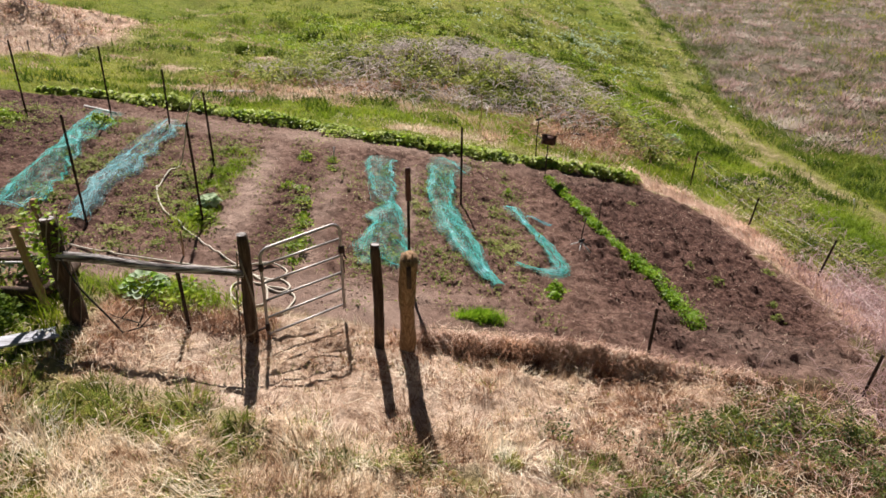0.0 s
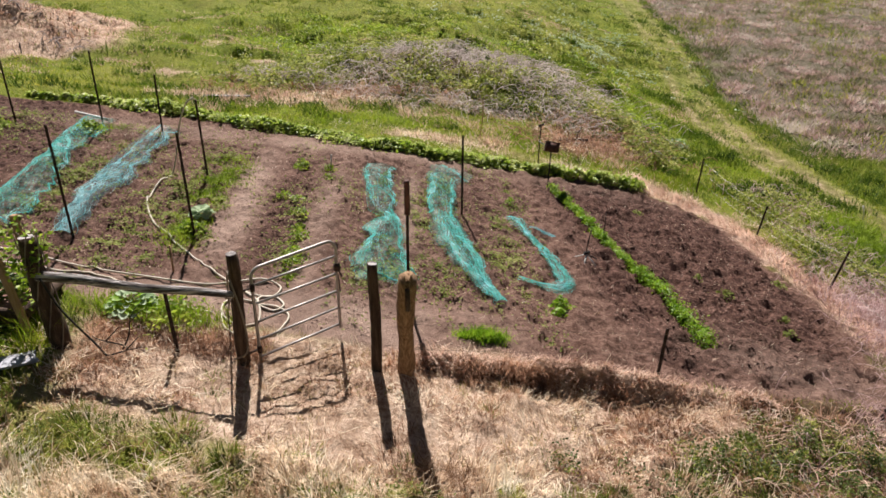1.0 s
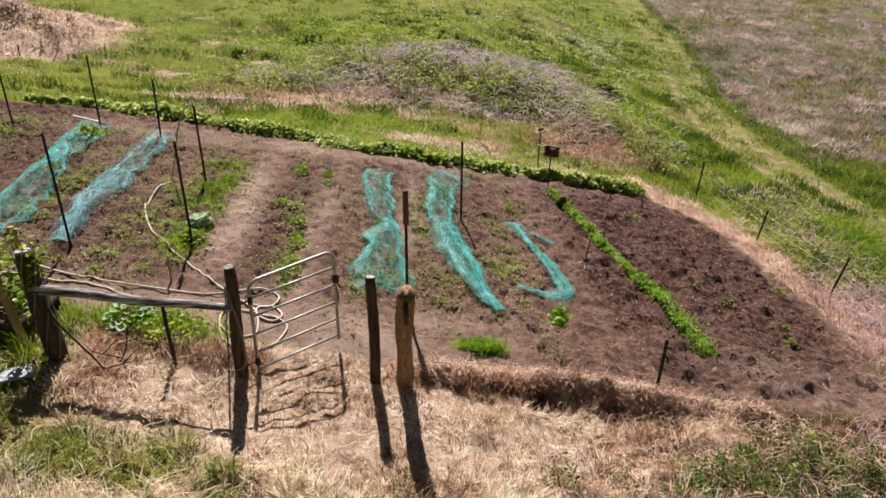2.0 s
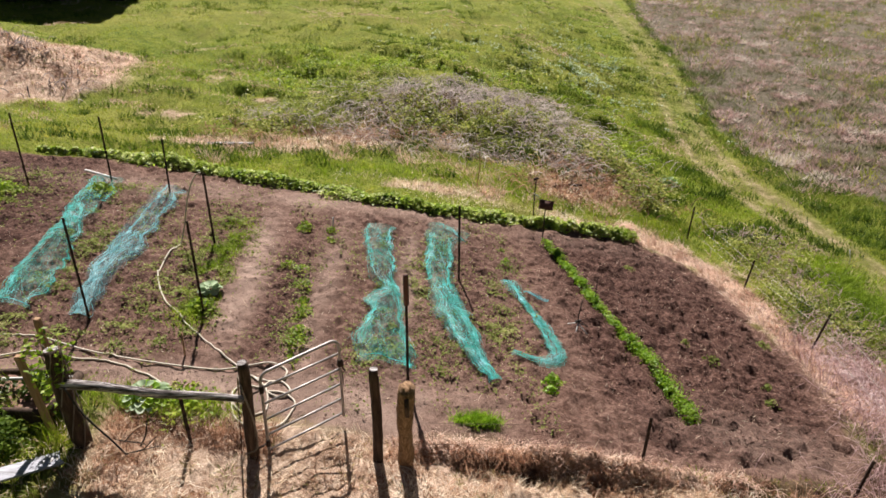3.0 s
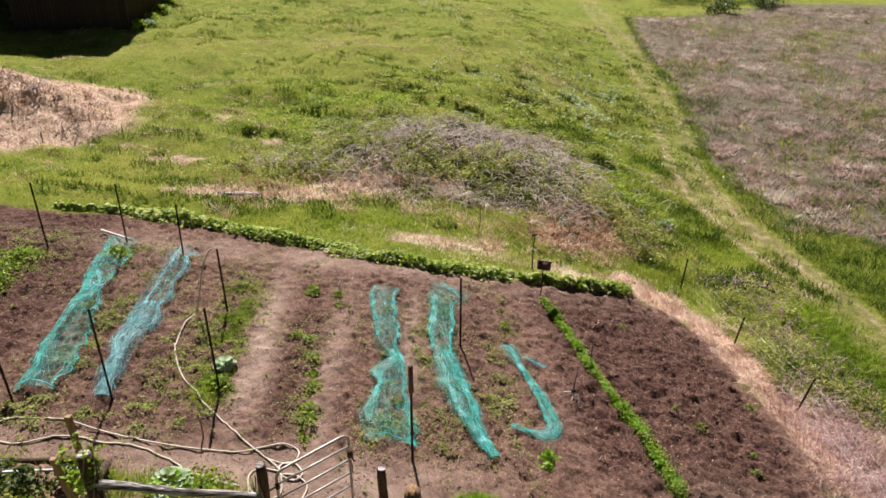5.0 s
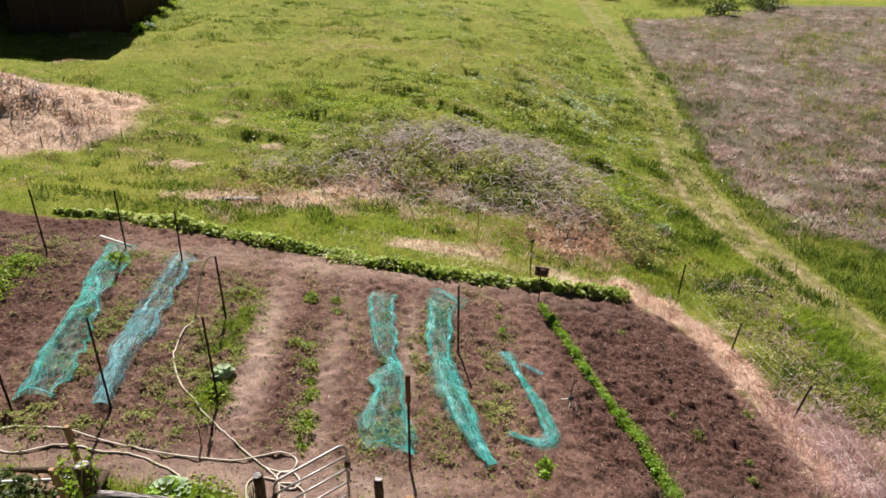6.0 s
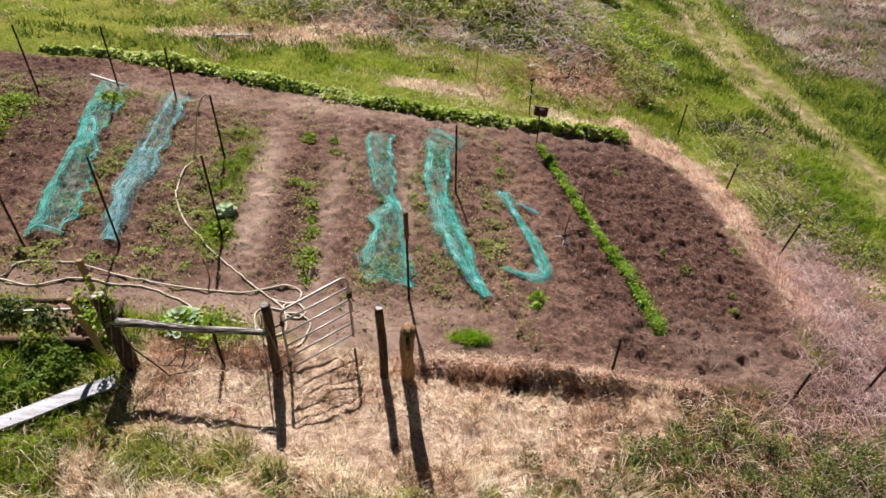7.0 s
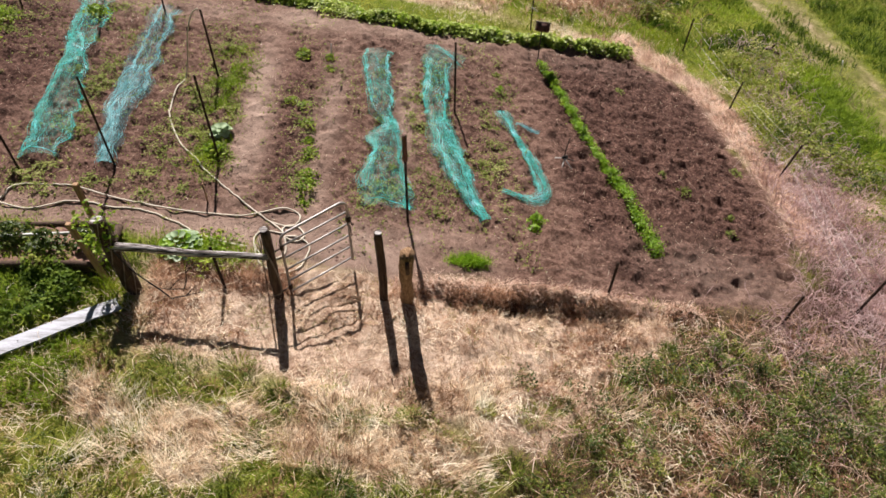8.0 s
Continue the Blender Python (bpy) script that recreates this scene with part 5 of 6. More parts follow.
x, y, a = tufts(2300, 20, 0.07, 1.2, 10, 2.5, 8.4, lambda x, y: zones(x, y)["litter"] * (0.25 + 0.75 * sstep(vnoise(x * 1.7, y * 1.7, 67), -0.2, 0.3)))
blades("withered_grass", x, y, 0.13, 0.008, 1.15, RED_DRY, "brown withered grass under the brambles", "grass", droop=0.6, az=a)
x, y = clumps([(8.2, 17.2, 0.5, 1.0, 16), (8.6, 15.0, 0.5, 1.2, 16), (9.6, 14.0, 0.6, 1.4, 14), (9.0, 18.6, 0.7, 0.5, 10)], 90, 0.17)
cloud("verge_brambles", x, y, 0.02, 0.38, 0.07, BRAMBLE, "green brambles spreading beyond the fence", "brambles")

def verge_keep(x, y):
    return np.clip(blob(x, y, 8.9, 17.2, 0.9, 1.7) + blob(x, y, 9.4, 19.2, 1.2, 0.7) + blob(x, y, 9.2, 15.2, 0.8, 1.3) + 0.9 * blob(x, y, 9.3, 13.0, 1.0, 1.2), 0, 1)


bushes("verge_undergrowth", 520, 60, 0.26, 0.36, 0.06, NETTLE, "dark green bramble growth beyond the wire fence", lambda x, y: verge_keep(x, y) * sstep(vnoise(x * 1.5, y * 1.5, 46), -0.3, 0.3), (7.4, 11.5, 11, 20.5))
x, y = strew(2600, 7.0, 10.5, 11.5, 20, lambda x, y: 0.6 * verge_keep(x, y) + 0.8 * blob(x, y, 8.1, 12.5, 0.5, 2.2))
canes("verge_canes", x, y, 0.6, 0.2, 0.007, MAUVE, "dead stems among the brambles beyond the fence")
x, y, a = tufts(900, 24, 0.12, 9.0, 12.0, 13.0, 19.5, lambda x, y: blob(x, y, 10.5, 16.4, 0.75, 2.0))
blades("verge_lush", x, y, 0.34, 0.018, 0.7, LUSH, "tall bright green grass beside the track", "grass", az=a, droop=0.7)

# meadow, field and heap
def meadow(x, y):
    z = zones(x, y)
    return (1 - z["field"]) * (1 - z["soil"]) * (1 - 0.85 * z["straw"]) * (1 - 0.95 * np.clip(1.2 * z["track"], 0, 1)) * (1 - 0.6 * z["litter"])


yy = 17.2 * np.exp(rng.uniform(0, 1.56, 200000))
xx = rng.uniform(-1, 1, 200000) * (12 + yy * 0.42) - 1
k = rng.uniform(0, 1, len(xx)) < meadow(xx, yy)
blades("meadow_grass", xx[k], yy[k], 0.1, 0.026, 0.7, GRASS, "short sunlit yellow-green meadow grass", "grass", far=True)
x, y = strew(130000, -12, 14, 17.5, 33, lambda x, y: meadow(x, y) * (0.12 + 0.88 * sstep(vnoise(x * 0.9, y * 1.3, 86) + 0.4 * vnoise(x * 2.5, y * 2.5, 87), -0.3, 0.4)) * np.clip(0.8 * blob(x, y, 9.3, 21.5, 2.6, 3.8) + blob(x, y, 1.5, 19.3, 5.0, 0.9) + blob(x, y, -4.3, 19.0, 3.0, 0.8) + 0.9 * blob(x, y, 7.3, 26.5, 1.8, 3.0) + blob(x, y, 10.5, 16.5, 0.9, 2.2) + 0.8 * blob(x, y, -6.0, 31, 3, 1.2) + 0.7 * blob(x, y, -3.0, 31.5, 2, 1.2), 0, 1))
blades("meadow_tufts", x, y, 0.2, 0.022, 0.75, LUSH, "tall bright green grass in uneven tufts", "grass", far=True)
x, y = strew(160000, 9.5, 22, 12, 62, lambda x, y: 0.55 * sstep(0.45 - np.abs(inside(FIELD, x, y) + 0.1), 0, 0.4) + 0.8 * (inside(FIELD, x, y) < 0.3) * (x > 11) * (y < 28.6) * (to_line(TRACK, x, y) > 1.15))
blades("field_margin", x, y, 0.32, 0.024, 0.7, DEEP, "dark green grass margin between track and hay field", "grass", far=True)
yy = 12 * np.exp(rng.uniform(0, 1.75, 30000))
xx = rng.uniform(0, 1, 30000) * (6 + yy * 0.62) + 10
k = rng.uniform(0, 1, len(xx)) < zones(xx, yy)["field"] * (0.12 + 0.88 * sstep(vnoise(xx * 1.3, yy * 1.0, 72) + 0.5 * vnoise(xx * 0.4, yy * 0.3, 74), -0.35, 0.25))
xx, yy = xx[k], yy[k]
ox, oy = rng.normal(0, 0.14, (len(xx), 10)), rng.normal(0, 0.14, (len(xx), 10))
blades("hay_field", (xx[:, None] + ox).ravel(), (yy[:, None] + oy).ravel(), 0.36, 0.055, 0.7, HAY, "tall pinkish seeding hay standing in the field", "grass", far=True, az=np.arctan2(oy, ox).ravel(), droop=0.8)
x, y = strew(60000, 11, 60, 14, 64, lambda x, y: zones(x, y)["field"] * (0.06 + 0.94 * sstep(vnoise(x * 0.35, y * 0.35, 71), 0.0, 0.5)))
blades("field_weeds", x, y, 0.42, 0.035, 0.6, GRASS, "green weeds showing through the hay", "grass", far=True)
x, y = strew(44000, -28, -11, 21, 34, lambda x, y: 0.8 * sstep(inside(MOUND, x, y), -0.3, 0.5))
blades("heap_straw", x, y, 0.15, 0.022, 1.45, STRAW_PINK, "heap of bleached pinkish straw on grass", "straw heap", droop=0.4, swirl=0.5)
x, y = strew(14000, -28, -11, 21, 34, lambda x, y: sstep(inside(MOUND, x, y), 0.6, 1.6) * np.clip(sstep(vnoise(x * 1.1, y * 1.1, 73), 0.1, 0.45) + 2 * blob(x, y, -13.0, 25.9, 0.6, 0.8) + 2 * blob(x, y, -16.0, 26.8, 1.3, 0.9), 0, 1))
blades("heap_stalks", x, y, 0.3, 0.024, 1.1, RED_DRY, "brown stalks sticking out of the straw heap", "straw heap")
x, y = strew(3400, -22, -11, 21, 34, lambda x, y: blob(x, y, -13.4, 24.9, 0.6, 0.45) + blob(x, y, -16.0, 26.6, 1.2, 0.8) + 0.4 * blob(x, y, -14.8, 24.0, 1.2, 0.6))
canes("heap_canes", x, y, 0.8, 0.25, 0.016, THATCH, "grey dead canes lying on the straw heap")

yy = 19 * np.exp(rng.uniform(0, 1.3, 220000))
xx = rng.uniform(-1, 1, 220000) * (12 + yy * 0.4) - 2
k = rng.uniform(0, 1, len(xx)) < meadow(xx, yy) * sstep(0.8 * vnoise(xx * 0.3, yy * 0.35, 75) + 0.8 * vnoise(xx * 1.1, yy * 1.5, 76), 0.3, 0.6)
blades("hill_tufts", xx[k], yy[k], 0.22, 0.035, 0.7, DEEP, "darker green tussocks scattered over the hillside", "grass", far=True)

yy = 19 * np.exp(rng.uniform(0, 1.15, 12000))
xx = rng.uniform(-1, 1, 12000) * (10 + yy * 0.36) - 2
k = rng.uniform(0, 1, len(xx)) < meadow(xx, yy) * sstep(0.55 * vnoise(xx * 0.22, yy * 0.3, 78) + 0.9 * vnoise(xx * 0.8, yy * 1.5, 79), 0.3, 0.75) * (0.3 + 0.7 * sstep(xx + yy * 0.2, -2, 3))
q = rng.normal(0, 1, (int(k.sum()), 22, 2)) * (0.2, 0.13)
blades("tussocks", (xx[k][:, None] + q[..., 0]).ravel(), (yy[k][:, None] + q[..., 1]).ravel(), 0.24, 0.035, 0.5, DEEP, "dark green tussocks on the hillside", "grass", far=True)
yy = 19 * np.exp(rng.uniform(0, 1.15, 14000))
xx = rng.uniform(-1, 1, 14000) * (10 + yy * 0.36) - 2
k = rng.uniform(0, 1, len(xx)) < meadow(xx, yy) * sstep(0.5 * vnoise(xx * 0.2, yy * 0.3, 84) + 0.9 * vnoise(xx * 0.7, yy * 1.6, 85), 0.3, 0.8)
q = rng.normal(0, 1, (int(k.sum()), 18, 2)) * (0.28, 0.13)
blades("hill_straw", (xx[k][:, None] + q[..., 0]).ravel(), (yy[k][:, None] + q[..., 1]).ravel(), 0.13, 0.03, 1.0, STRAW_PINK, "tan withered patches in the hillside grass", "grass", far=True)
x, y, a = tufts(300, 26, 0.13, -7, 6, 18.6, 21.8, lambda x, y: sstep(vnoise(x * 0.9, y * 0.9, 77), 0.1, 0.5))
blades("ochre_grass", x, y, 0.28, 0.014, 0.7, STRAW_PINK, "ochre dead grass tufts behind the low hedge", "grass", az=a)
x, y, a = tufts(900, 16, 0.12, -9, 6, 18.2, 22.0, lambda x, y: zones(x, y)["straw"])
blades("pink_litter", x, y, 0.22, 0.016, 1.3, DRY, "pinkish dead litter in front of the brambles", "straw", az=a)

# overhanging grass along the ledges, its dark colour deepening the shade of their faces
lx, ly, lw, _ = (np.array(v) for v in zip(*LEDGES))
i = rng.integers(0, len(lx), 7000)
x = lx[i] + rng.normal(0, 0.62, 7000) * lw[i]
y = ly[i] - 0.35 * (x - lx[i]) - 0.05 + rng.normal(0, 0.12, 7000)
k = vnoise(x * 1.6, y * 1.6, 44) > -0.25
blades("ledge_grass", x[k], y[k], 0.24, 0.035, 0.8, DEEP, "grass overhanging small hillside ledges, coloured dark for their shade", "grass", far=True, az=-np.pi / 2 + rng.normal(0, 0.7, int(k.sum())), droop=0.8)

# dock and thistle rosettes on the hillside
x, y = strew(22000, -8, 14, 27, 56, lambda x, y: np.clip(blob(x, y, 7.4, 36, 3.0, 5.5) + 0.6 * blob(x, y, 4.0, 33, 3, 2) + 0.5 * blob(x, y, -3.2, 32.5, 2.2, 1.6) + 0.35 * blob(x, y, 2.0, 50, 3, 5), 0, 1) * sstep(vnoise(x * 0.9, y * 0.9, 81), -0.1, 0.35))
x, y = np.repeat(x, 7) + rng.normal(0, 0.13, len(x) * 7), np.repeat(y, 7) + rng.normal(0, 0.13, len(y) * 7)
cloud("hillside_weeds", x, y, 0.04, 0.22, 0.12, BRAMBLE, "grey-green dock and thistle clumps on the hillside", "weeds")
x, y = strew(9000, -8, 14, 27, 56, lambda x, y: np.clip(blob(x, y, 7.4, 36, 2.6, 5.0) + 0.5 * blob(x, y, 3.0, 36, 3.5, 3.0) + 0.5 * blob(x, y, -3.4, 27.4, 1.2, 0.7) + 0.4 * blob(x, y, -1.0, 52, 2, 3), 0, 1) * sstep(vnoise(x * 1.2, y * 0.9, 80), -0.1, 0.4))
cloud("pale_weeds", np.repeat(x, 4) + rng.normal(0, 0.1, len(x) * 4), np.repeat(y, 4) + rng.normal(0, 0.1, len(y) * 4), 0.08, 0.24, 0.12, PALE_LEAF, "pale seeding weeds among the docks", "weeds")

# ---- the beds ----
HEDGE_LEAF = blades_mat("strawberry leaves", [(0.0, (0.06, 0.12, 0.012)), (0.3, (0.22, 0.34, 0.03)), (0.6, (0.42, 0.54, 0.07)), (1.0, (0.7, 0.74, 0.3))], 0.5, 0.45, patch=1.2, spec=0.45, single=0.5, clump=6.0)
HEDGE = [(-10.6, 18.35), (-8.5, 18.45), (-6.0, 17.95), (-4.1, 17.4), (-2.1, 17.0), (-0.2, 16.72), (1.6, 16.85), (3.4, 17.05), (4.95, 17.35)]
def along(line, n, spread):
    p = [Vector((a, b, 0)) for a, b in line]
    seg = np.array([(b - a).length for a, b in zip(p, p[1:])])
    i = rng.choice(len(seg), n, p=seg / seg.sum())
    t = rng.uniform(0, 1, n)
    A, B = np.array(line)[i], np.array(line)[i + 1]
    return A[:, 0] + (B - A)[:, 0] * t + rng.normal(0, spread, n), A[:, 1] + (B - A)[:, 1] * t + rng.normal(0, spread, n)


def hedge_leaves(name, plants, per, size, material, label, low):
    cx, cy = along(HEDGE, plants, 0.05)
    k = len(cx)
    r = (0.17 * (1 + 0.5 * vnoise(cx * 1.1, cy * 1.7, 91)) * rng.uniform(0.6, 1.3, k))[:, None]
    q = rng.normal(0, 0.5, (k, per, 2))
    d2 = (q ** 2).sum(2)
    x, y = cx[:, None] + q[..., 0] * r, cy[:, None] + q[..., 1] * r
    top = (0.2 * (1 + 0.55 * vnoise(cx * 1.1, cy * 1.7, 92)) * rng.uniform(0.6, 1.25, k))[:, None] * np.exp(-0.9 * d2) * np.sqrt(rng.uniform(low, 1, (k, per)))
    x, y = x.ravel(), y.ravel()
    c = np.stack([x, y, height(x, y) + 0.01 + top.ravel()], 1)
    tagged(place(name, leaves(name, c, size, material, 0.6), material), label, "hedge", kind="stuff")


hedge_leaves("strawberry_hedge", 300, 60, 0.1, HEDGE_LEAF, "low leafy green plants lining the garden's far edge", 0.02)
# Upper leaves only, in the paler colour that paints sunlight on the tops
hedge_leaves("hedge_tips", 320, 46, 0.085, TIP, "top leaves of the low plants, coloured pale as if sunlit", 0.45)

x, y = along([(2.42, 15.85), (2.6, 15.3), (3.05, 13.4), (3.62, 11.6), (4.0, 10.0), (4.05, 9.7)], 13000, 0.05)
keep = vnoise(x * 3.2, y * 3.2, 93) > rng.uniform(-1.1, 0.3, len(x))
x, y = x[keep], y[keep]
wide = 1 + 0.8 * sstep(13 - y, 0, 3)
c = np.stack([x + rng.normal(0, 0.03, len(x)) * wide, y, height(x, y) + rng.uniform(0.0, 0.13, len(x)) * wide], 1)
tagged(place("seedling_row", leaves("seedling_row", c, 0.045, BRIGHT, 0.5), BRIGHT), "bright green seedlings in one long row", "seedlings", kind="stuff")
n = 1500
x, y = 0.5 + rng.normal(0, 0.15, n), 8.87 + rng.normal(0, 0.06, n)
blades("chives", x, y, 0.2, 0.01, 0.6, BRIGHT, "short bright clump of grassy herbs by the bank", "herbs", droop=0.5)


def weed_keep(x, y):
    s = 0
    for cx, cy, rx, ry, a in [(-6.85, 11.6, 0.25, 2.4, 0.8), (-5.0, 12.0, 0.5, 2.0, 0.5), (-5.2, 10.0, 1.2, 0.45, 0.7), (-6.9, 10.0, 0.5, 0.4, 0.9), (-4.55, 12.9, 0.42, 1.7, 1.6),
                              (-4.35, 11.2, 0.35, 0.9, 1.2), (-2.75, 12.2, 0.2, 1.6, 0.25), (-2.6, 10.5, 0.25, 0.6, 0.25), (-0.45, 11.0, 0.26, 1.5, 1.0), (-0.5, 13.6, 0.2, 1.5, 0.4),
                              (1.05, 11.3, 0.3, 1.6, 0.9), (1.35, 14.6, 0.15, 1.0, 0.6), (-1.2, 11.0, 0.4, 1.6, 0.5), (-0.1, 13.6, 0.3, 2.0, 0.4), (-7.6, 13.5, 0.25, 3.0, 0.4),
                              (-6.3, 13.5, 0.25, 2.6, 0.4), (-7.4, 16.2, 0.5, 0.25, 0.9), (-10.0, 14.0, 0.7, 2.2, 1.3), (0.2, 10.2, 0.5, 0.5, 0.5)]:
        s = s + a * blob(x, y, cx, cy, rx, ry)
    s = s * (0.08 + 0.92 * sstep(vnoise(x * 3.1, y * 3.1, 95), 0.0, 0.5))
    return np.clip(1.9 * s * (0.25 + 0.75 * sstep(y, 9.5, 10.1)) + 0.13 * (x < 1.9) * sstep(vnoise(x * 1.3, y * 0.7, 94), -0.4, 0.3) * (0.15 + 0.85 * sstep(vnoise(x * 4.1, y * 4.1, 99), -0.1, 0.5)), 0, 1)


x, y = strew(230000, -12, 6.5, 8.8, 17, weed_keep)
c = np.stack([x, y, height(x, y) + rng.uniform(0.0, 0.07, len(x))], 1)
tagged(place("soil_weeds", leaves("soil_weeds", c, 0.05, WEED, 0.7), WEED), "small pale green weeds spreading over the soil", "weeds", kind="stuff")
x, y = strew(26000, -5.3, -3.9, 10.4, 15.0, lambda x, y: sstep(vnoise(x * 3, y * 3, 96), -0.2, 0.3) * blob(x, y, -4.5, 13.2, 0.33, 1.3) + 0.8 * blob(x, y, -4.3, 11.0, 0.25, 0.5))
blades("bed_grass", x, y, 0.12, 0.012, 0.9, LUSH, "weedy green grass taking over a bed", "grass")
x, y = strew(8000, -5.0, -2.7, 8.1, 9.1, lambda x, y: blob(x, y, -3.9, 8.6, 0.75, 0.22))
blades("rail_grass", x, y, 0.2, 0.01, 0.6, LUSH, "fresh green grass behind the pole rail", "grass")

# clods and crumbs of soil
def clods(n, keep, size, label):
    x, y = strew(n, -11, 6.9, 8.5, 17.8, keep)
    n = len(x)
    base = np.array([(1, 0, 0), (-1, 0, 0), (0, 1, 0), (0, -1, 0), (0, 0, 1), (0, 0, -0.6)], float)
    s = size * rng.uniform(0.35, 1.2, (n, 1, 1)) * rng.uniform(0.7, 1.3, (n, 6, 1))
    a = rng.uniform(0, 6.28, n)
    R = np.stack([np.stack([np.cos(a), -np.sin(a), 0 * a], 1), np.stack([np.sin(a), np.cos(a), 0 * a], 1), np.stack([0 * a, 0 * a, 0 * a + 0.34], 1)], 1)
    v = np.einsum("nij,nkj->nki", R, base[None] * s) + np.stack([x, y, height(x, y) + size * 0.05], 1)[:, None, :]
    f = np.array([(0, 2, 4), (2, 1, 4), (1, 3, 4), (3, 0, 4), (2, 0, 5), (1, 2, 5), (3, 1, 5), (0, 3, 5)])
    F = (np.arange(n)[:, None, None] * 6 + f[None]).reshape(-1, 3)
    tagged(place("soil_clods", mesh_of("soil_clods", v.reshape(-1, 3), F), CLOD, smooth=True), label, "soil", kind="stuff")


clods(24000, lambda x, y: sstep(inside(GARDEN, x, y), 0.1, 0.4) * (0.4 + 0.6 * zones(x, y)["dark"]), 0.02, "crumbs of dark soil strewn over the beds")
clods(7000, lambda x, y: zones(x, y)["dark"] * sstep(inside(GARDEN, x, y), 0.1, 0.4), 0.03, "larger clods turned up in the tilled ground")
x, y = strew(5000, -9, 6.6, 8.6, 17.5, lambda x, y: 0.7 * zones(x, y)["soil"])
blades("soil_chaff", x, y, 0.1, 0.006, 1.5, DRY, "bits of straw and stalk on the soil", "straw", droop=0.1)

# ---- hoses, pipes and boards ----
def hose(pts, r, material, name, label, parent=None):
    p = curve_points([(x, y, (gz(x, y) + r + 0.005) if z is None else z) for x, y, z in pts], 0.05)
    low = height(np.array([q.x for q in p]), np.array([q.y for q in p])) + r
    p = [Vector((q.x, q.y, max(q.z, float(h)))) for q, h in zip(p, low)]
    ob = place(name, bpy.data.meshes.new(name), material, parent, smooth=True)
    bm = tube(p, r, 7)
    bm.to_mesh(ob.data)
    bm.free()
    ob.data.polygons.foreach_set("use_smooth", np.ones(len(ob.data.polygons), bool))
    return tagged(ob, label, "hose") if not parent else ob


G = lambda *p: [(x, y, None) for x, y in p]
hose(G((-9.0, 9.0), (-7.9, 9.1), (-7.35, 9.41), (-7.3, 9.62), (-7.13, 9.78), (-6.68, 9.81), (-6.3, 9.79), (-5.6, 9.65), (-5.01, 9.54), (-4.32, 9.43), (-3.77, 9.47), (-3.39, 9.48), (-3.03, 9.6), (-2.71, 9.71), (-2.47, 9.65), (-2.43, 9.49), (-2.56, 9.36), (-2.9, 9.41), (-3.17, 9.58), (-3.64, 9.99), (-3.93, 10.24), (-4.31, 10.57), (-4.53, 10.86), (-4.87, 11.22), (-5.22, 11.87), (-5.37, 12.41), (-5.36, 12.92), (-5.31, 13.3))
     + [(-5.2, 13.42, 1.0), (-5.05, 13.42, 1.6), (-4.88, 13.45, 2.0), (-4.74, 13.47, 2.1)], 0.015, HOSE, "garden_hose", "cream garden hose winding over soil and up a post")
hose(G((-7.6, 9.35), (-7.29, 9.26), (-6.83, 9.21), (-6.44, 9.4), (-6.1, 9.47), (-5.53, 9.42), (-4.97, 9.38), (-4.55, 9.23), (-4.24, 9.08), (-4.0, 8.95), (-3.5, 8.85), (-3.2, 8.8)), 0.016, HOSE, "watering_hose", "second cream hose lying along the path")
hose(G((-2.9, 9.41), (-2.67, 9.18), (-2.96, 9.2), (-3.11, 9.02), (-3.02, 8.75), (-2.77, 8.6), (-2.58, 8.75), (-2.6, 9.0), (-2.69, 9.27), (-2.6, 9.38), (-2.44, 9.36), (-2.3, 9.15), (-2.42, 9.02), (-2.62, 9.08), (-2.4, 9.12), (-2.19, 8.94), (-2.22, 8.7), (-2.3, 8.4), (-2.6, 8.3), (-2.95, 8.5), (-3.1, 8.9)), 0.015, HOSE, "coiled_hose", "cream hose lying in loose coils behind the gate")
hose([(-3.05, 9.0, None), (-2.85, 8.5, 0.5), (-2.68, 8.1, 1.15), (-2.58, 7.85, 1.36), (-2.5, 7.7, 1.25), (-2.43, 7.68, 0.95), (-2.4, 7.7, 0.6), (-2.44, 7.74, 0.3), (-2.6, 7.76, 0.2)], 0.012, HOSE_DARK, "looped_cord", "slack hose end looped over the gate post")

p = [(-8.8, 16.85, gz(-8.8, 16.85) + 0.09), (-8.32, 16.6, gz(-8.3, 16.6) + 0.1), (-7.82, 16.36, gz(-7.82, 16.36) + 0.09)]
ob = thing("white_pole", *p[0], "white plastic pole holding down the netting's end", "pole")
part("pole", tube([Vector(q) - Vector(p[0]) for q in (p[0], p[2])], 0.032, 8), PIPE, ob)
ob = thing("white_rail", -9.0, 8.2, 0.95, "long white plastic pipe resting along the raised bed", "pipe")
pipe = part("pipe", tube([(0, 0, 0), (2, 0.12, -0.03), (3.9, 0.3, -0.07)], 0.022, 8), PIPE, ob)
part("coupling", tube([(1.96, 0.117, -0.03), (2.08, 0.127, -0.032)], 0.03, 8), PIPE, pipe)


